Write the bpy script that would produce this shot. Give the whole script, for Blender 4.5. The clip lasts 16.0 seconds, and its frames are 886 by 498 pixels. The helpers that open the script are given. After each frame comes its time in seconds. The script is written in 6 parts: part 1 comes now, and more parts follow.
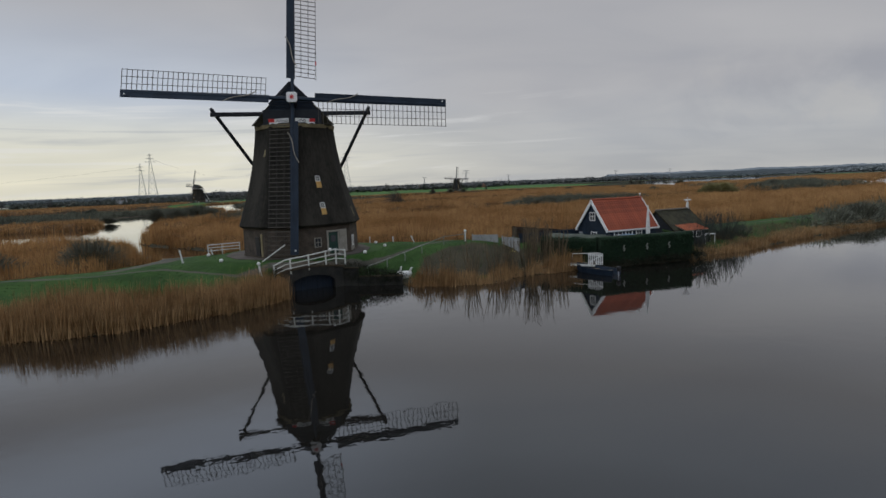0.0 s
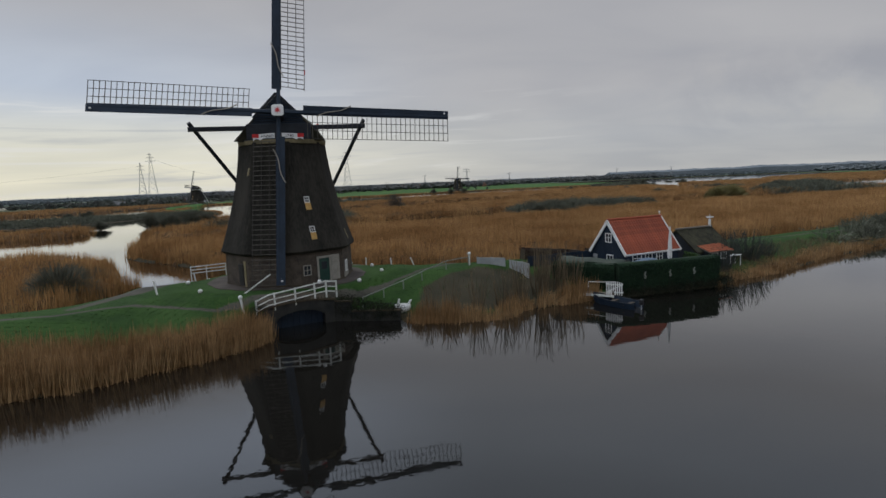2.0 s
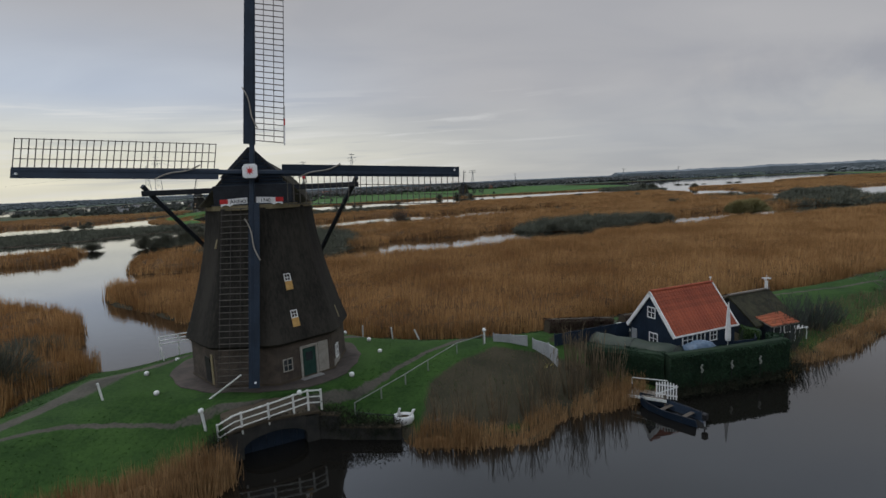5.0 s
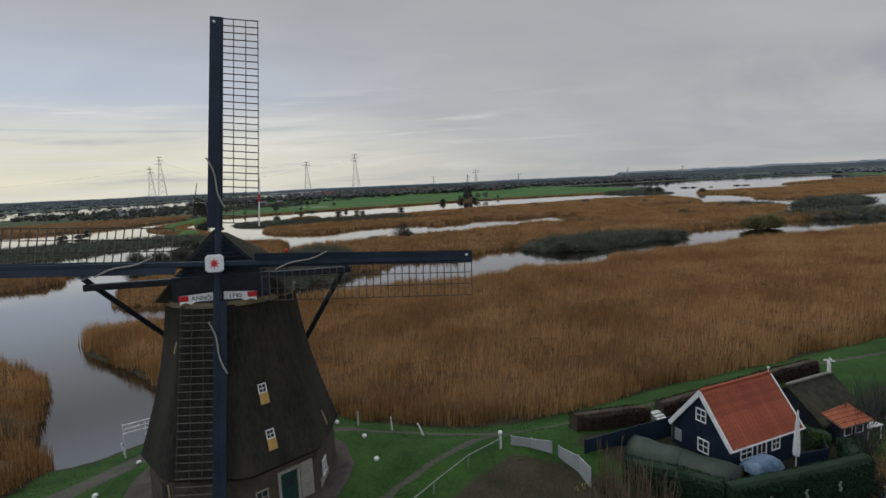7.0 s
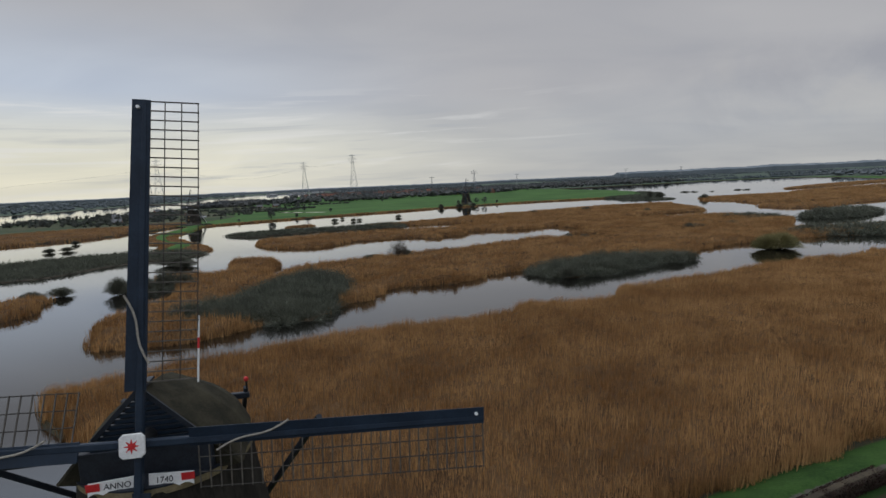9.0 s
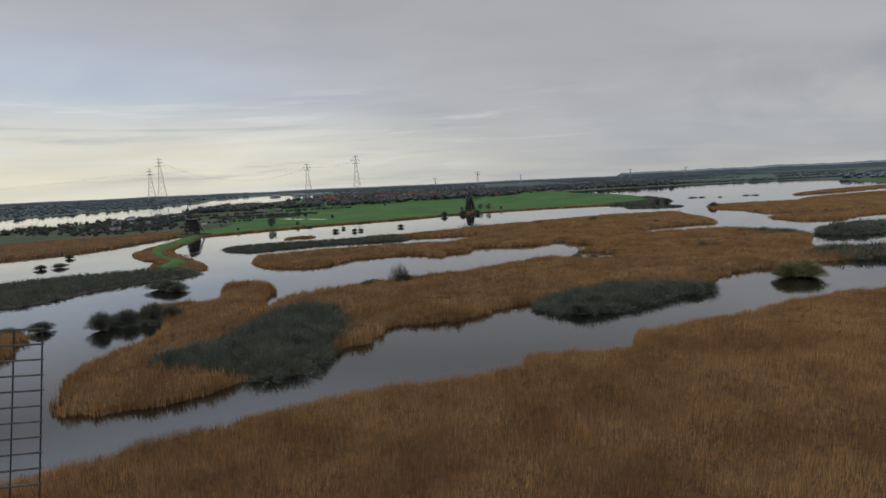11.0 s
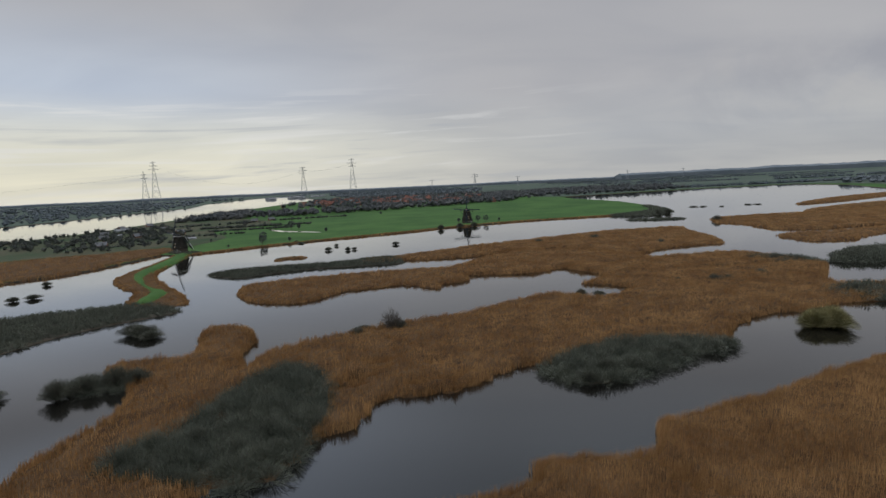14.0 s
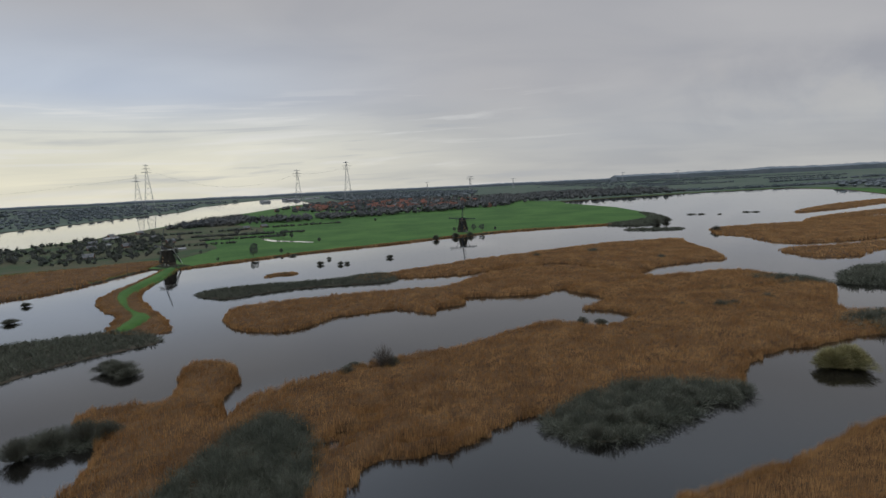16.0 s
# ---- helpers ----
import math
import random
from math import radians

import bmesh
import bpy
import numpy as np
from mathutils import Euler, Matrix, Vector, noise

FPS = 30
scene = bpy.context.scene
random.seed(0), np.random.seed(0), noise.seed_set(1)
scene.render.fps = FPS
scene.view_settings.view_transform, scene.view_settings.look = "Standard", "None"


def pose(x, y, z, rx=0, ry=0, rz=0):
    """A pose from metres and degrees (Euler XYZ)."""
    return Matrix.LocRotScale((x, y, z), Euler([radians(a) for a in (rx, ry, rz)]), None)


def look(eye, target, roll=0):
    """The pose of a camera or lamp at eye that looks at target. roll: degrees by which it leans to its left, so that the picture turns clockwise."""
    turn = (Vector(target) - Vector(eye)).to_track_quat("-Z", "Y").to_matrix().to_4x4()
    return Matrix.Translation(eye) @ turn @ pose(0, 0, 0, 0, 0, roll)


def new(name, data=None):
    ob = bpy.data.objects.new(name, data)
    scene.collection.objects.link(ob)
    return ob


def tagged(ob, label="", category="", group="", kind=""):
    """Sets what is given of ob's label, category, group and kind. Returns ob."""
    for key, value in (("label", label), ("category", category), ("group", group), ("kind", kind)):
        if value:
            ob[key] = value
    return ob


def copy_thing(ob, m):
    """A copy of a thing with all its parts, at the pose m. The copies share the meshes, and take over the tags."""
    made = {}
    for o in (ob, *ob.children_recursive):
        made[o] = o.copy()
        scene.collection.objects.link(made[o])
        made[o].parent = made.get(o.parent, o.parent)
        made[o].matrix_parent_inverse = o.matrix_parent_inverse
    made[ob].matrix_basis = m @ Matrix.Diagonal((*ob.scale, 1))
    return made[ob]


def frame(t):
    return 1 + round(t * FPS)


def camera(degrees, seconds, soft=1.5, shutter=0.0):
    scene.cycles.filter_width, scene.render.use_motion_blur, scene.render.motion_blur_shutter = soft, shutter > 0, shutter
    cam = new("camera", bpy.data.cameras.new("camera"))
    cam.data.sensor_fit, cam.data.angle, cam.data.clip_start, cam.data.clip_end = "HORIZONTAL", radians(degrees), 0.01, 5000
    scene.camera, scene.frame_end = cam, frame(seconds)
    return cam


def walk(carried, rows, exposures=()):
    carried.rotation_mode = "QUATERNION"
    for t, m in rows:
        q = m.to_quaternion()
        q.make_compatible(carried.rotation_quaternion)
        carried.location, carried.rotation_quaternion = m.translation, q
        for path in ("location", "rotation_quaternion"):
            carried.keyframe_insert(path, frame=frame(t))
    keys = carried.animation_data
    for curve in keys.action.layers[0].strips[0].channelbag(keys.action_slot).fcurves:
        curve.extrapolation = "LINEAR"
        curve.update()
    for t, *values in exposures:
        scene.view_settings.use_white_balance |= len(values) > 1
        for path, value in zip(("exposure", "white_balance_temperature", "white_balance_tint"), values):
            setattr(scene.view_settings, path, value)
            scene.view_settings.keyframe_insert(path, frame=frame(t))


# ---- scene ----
cam = camera(79.6, 16.0)

# seconds, eye, (yaw to the left, pitch, roll)
PATH = [
    (0, (0.000, -0.000, 7.917), (0.003, -6.820, -2.276)),
    (0.5, (-0.018, 1.140, 8.322), (0.035, -6.991, -2.271)),
    (1, (-0.028, 2.300, 8.766), (0.037, -6.975, -2.309)),
    (1.5, (-0.027, 3.493, 9.252), (0.049, -7.027, -2.353)),
    (2, (-0.023, 4.737, 9.801), (0.098, -7.012, -2.409)),
    (2.5, (-0.022, 6.038, 10.434), (0.121, -6.977, -2.470)),
    (3, (-0.026, 7.389, 11.133), (0.115, -6.933, -2.519)),
    (3.5, (-0.036, 8.787, 11.880), (0.185, -7.023, -2.522)),
    (4, (-0.049, 10.223, 12.680), (0.509, -6.943, -2.542)),
    (6.5, (-0.222, 18.598, 18.361), (0.862, -7.021, -2.672)),
    (7, (-0.284, 20.530, 19.657), (1.066, -7.048, -2.643)),
    (7.5, (-0.343, 22.492, 20.988), (1.292, -7.078, -2.633)),
    (8, (-0.368, 24.518, 22.389), (1.178, -7.047, -2.669)),
    (8.5, (-0.345, 26.592, 23.862), (0.969, -7.137, -2.655)),
    (9, (-0.293, 28.731, 25.410), (0.864, -7.117, -2.612)),
    (11.5, (0.258, 40.866, 34.386), (1.303, -7.189, -2.632)),
    (12, (0.386, 43.324, 36.271), (1.299, -7.242, -2.655)),
    (12.5, (0.517, 45.784, 38.170), (1.201, -7.218, -2.705)),
    (13, (0.651, 48.248, 40.089), (1.071, -7.241, -2.716)),
    (13.5, (0.786, 50.720, 42.029), (1.010, -7.205, -2.738)),
    (14, (0.913, 53.204, 43.988), (0.936, -7.181, -2.761)),
    (14.5, (1.035, 55.699, 45.962), (0.826, -7.143, -2.773)),
    (15, (1.154, 58.202, 47.943), (0.708, -7.143, -2.770)),
    (15.5, (1.271, 60.707, 49.929), (0.607, -7.165, -2.770)),
    (16, (1.386, 63.214, 51.917), (0.437, -7.130, -2.797)),
]
def aim(eye, turn):
    """Eye and (yaw to the left, pitch, roll) in degrees, as a pose."""
    yaw, pitch, roll = turn
    a, b = radians(yaw), radians(pitch)
    ahead = Vector((-math.sin(a) * math.cos(b), math.cos(a) * math.cos(b), math.sin(b)))
    return look(eye, Vector(eye) + ahead, roll)


walk(cam, [(t, aim(eye, turn)) for t, eye, turn in PATH])

# ---- sky and sun ----
SUN_AZ, SUN_EL = radians(-38), radians(58)      # behind the cloud deck, ahead and to the left
world = bpy.data.worlds.new("sky")
scene.world = world
world.use_nodes = True
nt = world.node_tree
nt.nodes.clear()


def node(tree, kind, **values):
    n = tree.nodes.new(kind)
    for key, value in values.items():
        n.inputs[key].default_value = value
    return n


def ramp(tree, stops, source):
    n = tree.nodes.new("ShaderNodeValToRGB")
    while len(n.color_ramp.elements) < len(stops):
        n.color_ramp.elements.new(0.5)
    for e, (at, col) in zip(n.color_ramp.elements, stops):
        e.position = at
        e.color = (*col, 1) if len(col) == 3 else col
    tree.links.new(source, n.inputs[0])
    return n.outputs[0]


def calc(tree, op, a, b=None, clamp=False):
    n = tree.nodes.new("ShaderNodeMath")
    n.operation, n.use_clamp = op, clamp
    for i, v in enumerate((a, b)):
        if v is None:
            continue
        if isinstance(v, (int, float)):
            n.inputs[i].default_value = v
        else:
            tree.links.new(v, n.inputs[i])
    return n.outputs[0]


def blend(tree, fac, a, b, mode="MIX"):
    n = tree.nodes.new("ShaderNodeMix")
    n.data_type, n.blend_type = "RGBA", mode
    for i, v in ((0, fac), (6, a), (7, b)):
        if isinstance(v, (int, float)):
            n.inputs[i].default_value = v
        elif isinstance(v, tuple):
            n.inputs[i].default_value = (*v, 1)
        else:
            tree.links.new(v, n.inputs[i])
    return n.outputs[2]


def span(tree, value, lo, hi):
    n = tree.nodes.new("ShaderNodeMapRange")
    n.interpolation_type = "SMOOTHSTEP"
    n.inputs[1].default_value, n.inputs[2].default_value = lo, hi
    tree.links.new(value, n.inputs[0])
    return n.outputs[0]


coord = nt.nodes.new("ShaderNodeTexCoord")
sep = nt.nodes.new("ShaderNodeSeparateXYZ")
nt.links.new(coord.outputs["Generated"], sep.inputs[0])
X, Y, Z = sep.outputs
deck = ramp(nt, [(0.0, (.47, .475, .475)), (.07, (.45, .46, .48)), (.16, (.42, .42, .44)), (.33, (.415, .413, .43)), (.46, (.58, .625, .70)), (1.0, (.66, .735, .86))], Z)
# pale yellow light along the horizon on the sun's side, cool grey band over it
side = span(nt, X, 0.12, -0.60)
low = span(nt, Z, 0.17, 0.03)
deck = blend(nt, calc(nt, "MULTIPLY", side, span(nt, Z, 0.32, 0.16)), deck, (.515, .57, .66))
deck = blend(nt, calc(nt, "MULTIPLY", side, low), deck, (.87, .83, .65))
deck = blend(nt, calc(nt, "MULTIPLY", calc(nt, "MULTIPLY", span(nt, X, .35, -.2), low), .5), deck, (.68, .66, .57))
# the cloud deck, drawn out in streaks towards the horizon
lift = calc(nt, "ADD", calc(nt, "MAXIMUM", Z, 0.0), 0.16)
flat = nt.nodes.new("ShaderNodeCombineXYZ")
nt.links.new(calc(nt, "DIVIDE", calc(nt, "MULTIPLY", X, .62), lift), flat.inputs[0])
nt.links.new(calc(nt, "DIVIDE", Y, lift), flat.inputs[1])
big = node(nt, "ShaderNodeTexNoise", Scale=.42, Detail=4.0, Roughness=.48, Distortion=.6)
nt.links.new(flat.outputs[0], big.inputs["Vector"])
deck = blend(nt, .9, deck, ramp(nt, [(.30, (.85, .865, .90)), (.50, (1, 1, 1)), (.70, (1.13, 1.12, 1.10))], big.outputs[0]), "MULTIPLY")
long = nt.nodes.new("ShaderNodeCombineXYZ")
nt.links.new(calc(nt, "MULTIPLY", X, 1.3), long.inputs[0])
nt.links.new(calc(nt, "ADD", calc(nt, "MULTIPLY", Z, 21.0), calc(nt, "MULTIPLY", X, -.5)), long.inputs[1])
thin = node(nt, "ShaderNodeTexNoise", Scale=1.9, Detail=5.0, Roughness=.55, Distortion=.5)
nt.links.new(long.outputs[0], thin.inputs["Vector"])
low_band = calc(nt, "MULTIPLY", span(nt, Z, .19, .12), span(nt, X, .35, .0))
deck = blend(nt, calc(nt, "MULTIPLY", calc(nt, "MULTIPLY", span(nt, thin.outputs[0], .53, .63), low_band), .45), deck, (.76, .755, .74))
deck = blend(nt, calc(nt, "MULTIPLY", calc(nt, "MULTIPLY", span(nt, thin.outputs[0], .47, .33), calc(nt, "MULTIPLY", span(nt, Z, .17, .09), span(nt, X, .5, .0))), .60), deck, (.41, .43, .465))
# soft mottling of the cloud deck, and puffs low on the far side
mottle = node(nt, "ShaderNodeTexNoise", Scale=1.5, Detail=4.0, Roughness=.5, Distortion=.8)
nt.links.new(flat.outputs[0], mottle.inputs["Vector"])
deck = blend(nt, .8, deck, ramp(nt, [(.32, (.925, .935, .955)), (.50, (1, 1, 1)), (.68, (1.065, 1.06, 1.045))], mottle.outputs[0]), "MULTIPLY")
puff = node(nt, "ShaderNodeTexNoise", Scale=7.0, Detail=6.0, Roughness=.58, Distortion=.3)
nt.links.new(coord.outputs["Generated"], puff.inputs["Vector"])
puff_zone = calc(nt, "MULTIPLY", span(nt, X, .30, .55), calc(nt, "MULTIPLY", span(nt, Z, .04, .09), span(nt, Z, .22, .14)))
deck = blend(nt, calc(nt, "MULTIPLY", puff_zone, .8), deck, blend(nt, 1.0, deck, ramp(nt, [(.40, (.88, .885, .91)), (.52, (1, 1, 1)), (.62, (1.10, 1.08, 1.04))], puff.outputs[0]), "MULTIPLY"))
# brighter cloud higher up on the sun's side
deck = blend(nt, calc(nt, "MULTIPLY", span(nt, X, .10, -.35), span(nt, Z, .31, .44)), deck, (.84, .93, 1.10))
air = nt.nodes.new("ShaderNodeTexSky")
air.sky_type, air.sun_disc = "NISHITA", False
air.sun_elevation, air.sun_rotation = SUN_EL, SUN_AZ
clear = node(nt, "ShaderNodeBackground", Strength=.06)
nt.links.new(air.outputs[0], clear.inputs[0])
cloud = node(nt, "ShaderNodeBackground", Strength=1.0)
nt.links.new(deck, cloud.inputs[0])
both = node(nt, "ShaderNodeMixShader", Fac=.93)
nt.links.new(clear.outputs[0], both.inputs[1])
nt.links.new(cloud.outputs[0], both.inputs[2])
out = nt.nodes.new("ShaderNodeOutputWorld")
nt.links.new(both.outputs[0], out.inputs[0])

sun_data = bpy.data.lights.new("sun", "SUN")
sun_data.energy, sun_data.angle, sun_data.color = 0.7, radians(24), (1, .96, .90)
sun = new("sun", sun_data)
sun.matrix_world = look((math.sin(SUN_AZ) * 100, math.cos(SUN_AZ) * 100, math.tan(SUN_EL) * 100), (0, 0, 0))

# ---- materials ----


def surface(name, a, b, scale=1.0, rough=.85, bump=.15, fine=10.0, jitter="", spec=.3, metal=0.0, vary=.38, speck=None, stretch=None, relief=.03):
    """A weathered surface: two colours mixed by noise at two scales, with fine relief. jitter: 'island' or 'object' varies pieces."""
    m = bpy.data.materials.new(name)
    m.use_nodes = True
    t = m.node_tree
    p = t.nodes["Principled BSDF"]
    c = t.nodes.new("ShaderNodeTexCoord")
    vec = c.outputs["Object"]
    if stretch:
        mp = t.nodes.new("ShaderNodeMapping")
        mp.inputs["Scale"].default_value = stretch
        t.links.new(vec, mp.inputs[0])
        vec = mp.outputs[0]
    n1 = node(t, "ShaderNodeTexNoise", Scale=scale, Detail=4.0, Roughness=.6)
    n2 = node(t, "ShaderNodeTexNoise", Scale=scale * fine, Detail=3.0, Roughness=.65)
    for n in (n1, n2):
        t.links.new(vec, n.inputs["Vector"])
    f = calc(t, "ADD", calc(t, "MULTIPLY", n1.outputs[0], .6), calc(t, "MULTIPLY", n2.outputs[0], .4))
    col = blend(t, span(t, f, .36, .64), a, b)
    if speck:
        col = blend(t, span(t, n2.outputs[0], .60, .72), col, speck)
    if jitter:
        if jitter == "island":
            r = t.nodes.new("ShaderNodeNewGeometry").outputs["Random Per Island"]
        else:
            r = t.nodes.new("ShaderNodeObjectInfo").outputs["Random"]
        h = node(t, "ShaderNodeHueSaturation")
        mr = node(t, "ShaderNodeMapRange")
        mr.inputs[3].default_value, mr.inputs[4].default_value = (1 - vary, 1 + vary) if jitter == "island" else (.85, 1.15)
        t.links.new(r, mr.inputs[0])
        t.links.new(mr.outputs[0], h.inputs["Value"])
        t.links.new(col, h.inputs["Color"])
        col = h.outputs[0]
    t.links.new(col, p.inputs["Base Color"])
    p.inputs["Metallic"].default_value = metal
    p.inputs["Specular IOR Level"].default_value = spec
    rr = calc(t, "ADD", calc(t, "MULTIPLY", n2.outputs[0], .2), rough - .1, True)
    t.links.new(rr, p.inputs["Roughness"])
    if bump:
        bp = node(t, "ShaderNodeBump", Strength=bump, Distance=relief)
        t.links.new(f, bp.inputs["Height"])
        t.links.new(bp.outputs[0], p.inputs["Normal"])
    return m


def water_material():
    m = bpy.data.materials.new("calm_water")
    m.use_nodes = True
    t = m.node_tree
    p = t.nodes["Principled BSDF"]
    p.inputs["Base Color"].default_value = (.0085, .0078, .0065, 1)
    p.inputs["IOR"].default_value = 1.36
    p.inputs["Coat Weight"].default_value = .6
    p.inputs["Coat IOR"].default_value = 1.34
    p.inputs["Coat Roughness"].default_value = .03
    p.inputs["Specular IOR Level"].default_value = .5
    p.inputs["Specular Tint"].default_value = (.78, .91, 1.0, 1)
    c = t.nodes.new("ShaderNodeTexCoord")
    n1 = node(t, "ShaderNodeTexNoise", Scale=.9, Detail=3.0, Roughness=.5)
    n2 = node(t, "ShaderNodeTexNoise", Scale=.035, Detail=3.0, Roughness=.55)
    for n in (n1, n2):
        t.links.new(c.outputs["Object"], n.inputs["Vector"])
    p.inputs["Roughness"].default_value = .03
    t.links.new(ramp(t, [(.4, (.015, .015, .015)), (.7, (.07, .07, .07))], n2.outputs[0]), p.inputs["Roughness"])
    bp = node(t, "ShaderNodeBump", Strength=.16, Distance=.03)
    t.links.new(n1.outputs[0], bp.inputs["Height"])
    t.links.new(bp.outputs[0], p.inputs["Normal"])
    t.links.new(bp.outputs[0], p.inputs["Coat Normal"])
    return m


WATER = water_material()
REED = surface("dry_reed", (.245, .128, .049), (.47, .280, .120), .09, .9, .0, 14, "island", .15, vary=.42)
# REED_UNDER and STRAW_UNDER: darker than their stems, shade among them included in the colour
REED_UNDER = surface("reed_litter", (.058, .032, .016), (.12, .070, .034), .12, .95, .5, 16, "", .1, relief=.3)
STRAW = surface("pale_reed", (.20, .112, .046), (.37, .235, .115), .2, .9, .0, 8, "island", .15)
STRAW_UNDER = surface("straw_litter_shade", (.10, .055, .022), (.19, .11, .05), .5, .95, .5, 10, "", .1)
TWIG = surface("willow_twigs", (.084, .092, .070), (.145, .150, .112), .15, .9, .0, 6, "island", .15)
TWIG_GOLD = surface("yellow_willow_twigs", (.17, .160, .072), (.26, .225, .105), .15, .9, .0, 6, "island", .15)
BUSH_TWIG = surface("pale_willow_twigs", (.088, .092, .072), (.150, .150, .112), .15, .9, .0, 6, "island", .15)
BARK = surface("bark", (.06, .05, .04), (.12, .10, .08), 1.5, .9, .4, 8)
OSIER = surface("osier_shoots", (.085, .066, .042), (.18, .138, .084), .8, .85, .0, 8, "island", .2)
MUD = surface("peat_bank", (.035, .027, .018), (.075, .058, .036), .3, .9, .4, 12)
SOIL_COL, PATH_COL = ((.024, .024, .014), (.052, .044, .027)), ((.052, .050, .040), (.092, .084, .068))
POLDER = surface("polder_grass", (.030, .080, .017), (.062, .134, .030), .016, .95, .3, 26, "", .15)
# distant pasture: the haze is part of this colour, greyer than the polder
POLDER_HAZED = surface("far_fields", (.060, .088, .066), (.095, .116, .090), .004, .95, .0, 9, "", .1)
GRASS_BLADE = surface("grass_blades", (.017, .047, .009), (.038, .084, .018), .6, .9, .0, 8, "island", .15)
# woods with distance haze mixed into the colour, paler and bluer further off
WOODS = surface("hazed_bare_woods", (.070, .076, .078), (.112, .112, .106), .02, .95, .0, 12, "island", .1, vary=.15)
WOODS_HAZED = surface("hazed_far_woods", (.098, .118, .128), (.145, .160, .166), .004, .95, .0, 9, "island", .1, vary=.08)
SKYLINE = surface("hazed_horizon_woods", (.148, .174, .194), (.188, .212, .230), .004, .95, .0, 9, "", .1)
FARMLAND = surface("rough_farmland", (.034, .062, .027), (.088, .080, .050), .02, .95, .2, 7, "", .1)
DARK_SCRUB = surface("dark_scrub", (.046, .054, .048), (.082, .085, .072), .05, .95, .0, 9, "island", .1, vary=.2)
THATCH = surface("weathered_thatch", (.015, .014, .012), (.042, .038, .031), .5, .95, .7, 14, "", .15, stretch=(1, 1, .25), relief=.06)
CAP_THATCH = surface("mossy_thatch", (.019, .018, .012), (.046, .041, .026), .9, .95, .7, 12, "", .15, relief=.06)
TILE_FAR = surface("far_red_roof", (.15, .062, .045), (.22, .095, .068), .4, .8, .1, 6, "object", .2)
TARRED = surface("tarred_boards", (.008, .011, .017), (.020, .026, .036), 1.2, .6, .2, 8, "", .4)
NAVY = surface("blue_black_paint", (.007, .015, .028), (.014, .027, .047), 1.0, .55, .15, 10, "", .28)
LATTICE = surface("sail_lattice_wood", (.060, .054, .046), (.125, .112, .094), 2, .7, .0, 6, "object", .3)
RAIL = surface("sail_rail_wood", (.022, .020, .018), (.045, .040, .034), 2, .7, .0, 6, "object", .3)
WHITE = surface("white_paint", (.62, .62, .60), (.80, .80, .78), 1.4, .5, .1, 9, "", .4)
OFFWHITE = surface("weathered_white_paint", (.45, .46, .42), (.68, .69, .65), 2.5, .6, .15, 8, "", .35)
CREAM = surface("limewashed_wood", (.17, .14, .075), (.28, .23, .135), 1.0, .8, .2, 9)
PLASTER = surface("grey_limewash", (.22, .205, .175), (.33, .31, .27), 1.6, .9, .2, 8)
RAIL_GREY = surface("weathered_rail", (.16, .175, .15), (.26, .275, .24), 2, .85, .1, 8)
RED = surface("red_paint", (.45, .020, .022), (.60, .035, .035), 2, .5, .05, 6)
OCHRE = surface("ochre_shutter", (.42, .24, .07), (.58, .36, .12), 2.5, .6, .1, 7)
GREEN_DOOR = surface("dark_green_paint", (.010, .035, .028), (.018, .055, .042), 2, .45, .1, 8)
ROPE = surface("hemp_rope", (.22, .20, .17), (.36, .33, .28), 8, .9, .2, 4)
TILE = surface("red_pantile", (.205, .046, .024), (.305, .076, .036), 1.3, .75, .2, 8, "object", .3)
TILE_OLD = surface("old_red_pantile", (.22, .058, .03), (.33, .10, .045), 1.8, .8, .3, 6, "object", .25, speck=(.10, .11, .04))
MOSS_ROOF = surface("mossy_roof", (.016, .016, .011), (.048, .046, .024), 1.6, .95, .6, 8, speck=(.085, .050, .036))
PANEL = surface("grey_fence_panel", (.27, .28, .28), (.36, .37, .37), 1.5, .7, .1, 10, "object")
HEDGE = surface("conifer_hedge_leaf", (.010, .028, .015), (.022, .050, .024), .8, .85, .0, 8, "island", .2)
GREEN_SHRUB = surface("green_shrub_leaf", (.030, .062, .018), (.062, .105, .032), .8, .85, .0, 8, "island", .2)
HEDGE_CORE = surface("hedge_core", (.008, .020, .010), (.014, .032, .014), 1, .95, .5, 8)
BROWN_HEDGE = surface("brown_beech_hedge", (.022, .013, .011), (.048, .028, .021), .9, .9, .0, 8, "island", .2)
TARP = surface("green_tarpaulin", (.016, .028, .018), (.036, .050, .032), 1.0, .6, .2, 6, "", .35)
BLUE_TARP = surface("blue_tarpaulin", (.06, .10, .15), (.14, .20, .27), 1.2, .5, .3, 5)
CLOTH = surface("white_canvas", (.55, .55, .54), (.74, .74, .72), 2, .85, .2, 8)
WOOD = surface("grey_planks", (.13, .115, .095), (.24, .215, .18), 2, .85, .3, 9, "object", stretch=(1, 6, 6))
GRANITE = surface("bluestone", (.16, .16, .15), (.26, .255, .24), 2, .8, .3, 8)
STEEL = surface("galvanised_steel", (.24, .25, .26), (.34, .35, .36), .5, .6, .05, 6, "", .4, .1)
WIRE = surface("overhead_wire", (.09, .09, .10), (.14, .14, .15), .1, .6, .0, 6)
WALL_BRICK = surface("house_brick", (.17, .085, .060), (.26, .15, .11), .2, .9, .1, 6, "object")
SHED_ROOF = surface("grey_sheet_roof", (.085, .088, .092), (.16, .163, .168), .3, .6, .1, 6, "object")
BLACK = surface("black_iron", (.010, .010, .011), (.025, .025, .026), 2, .5, .1, 6)
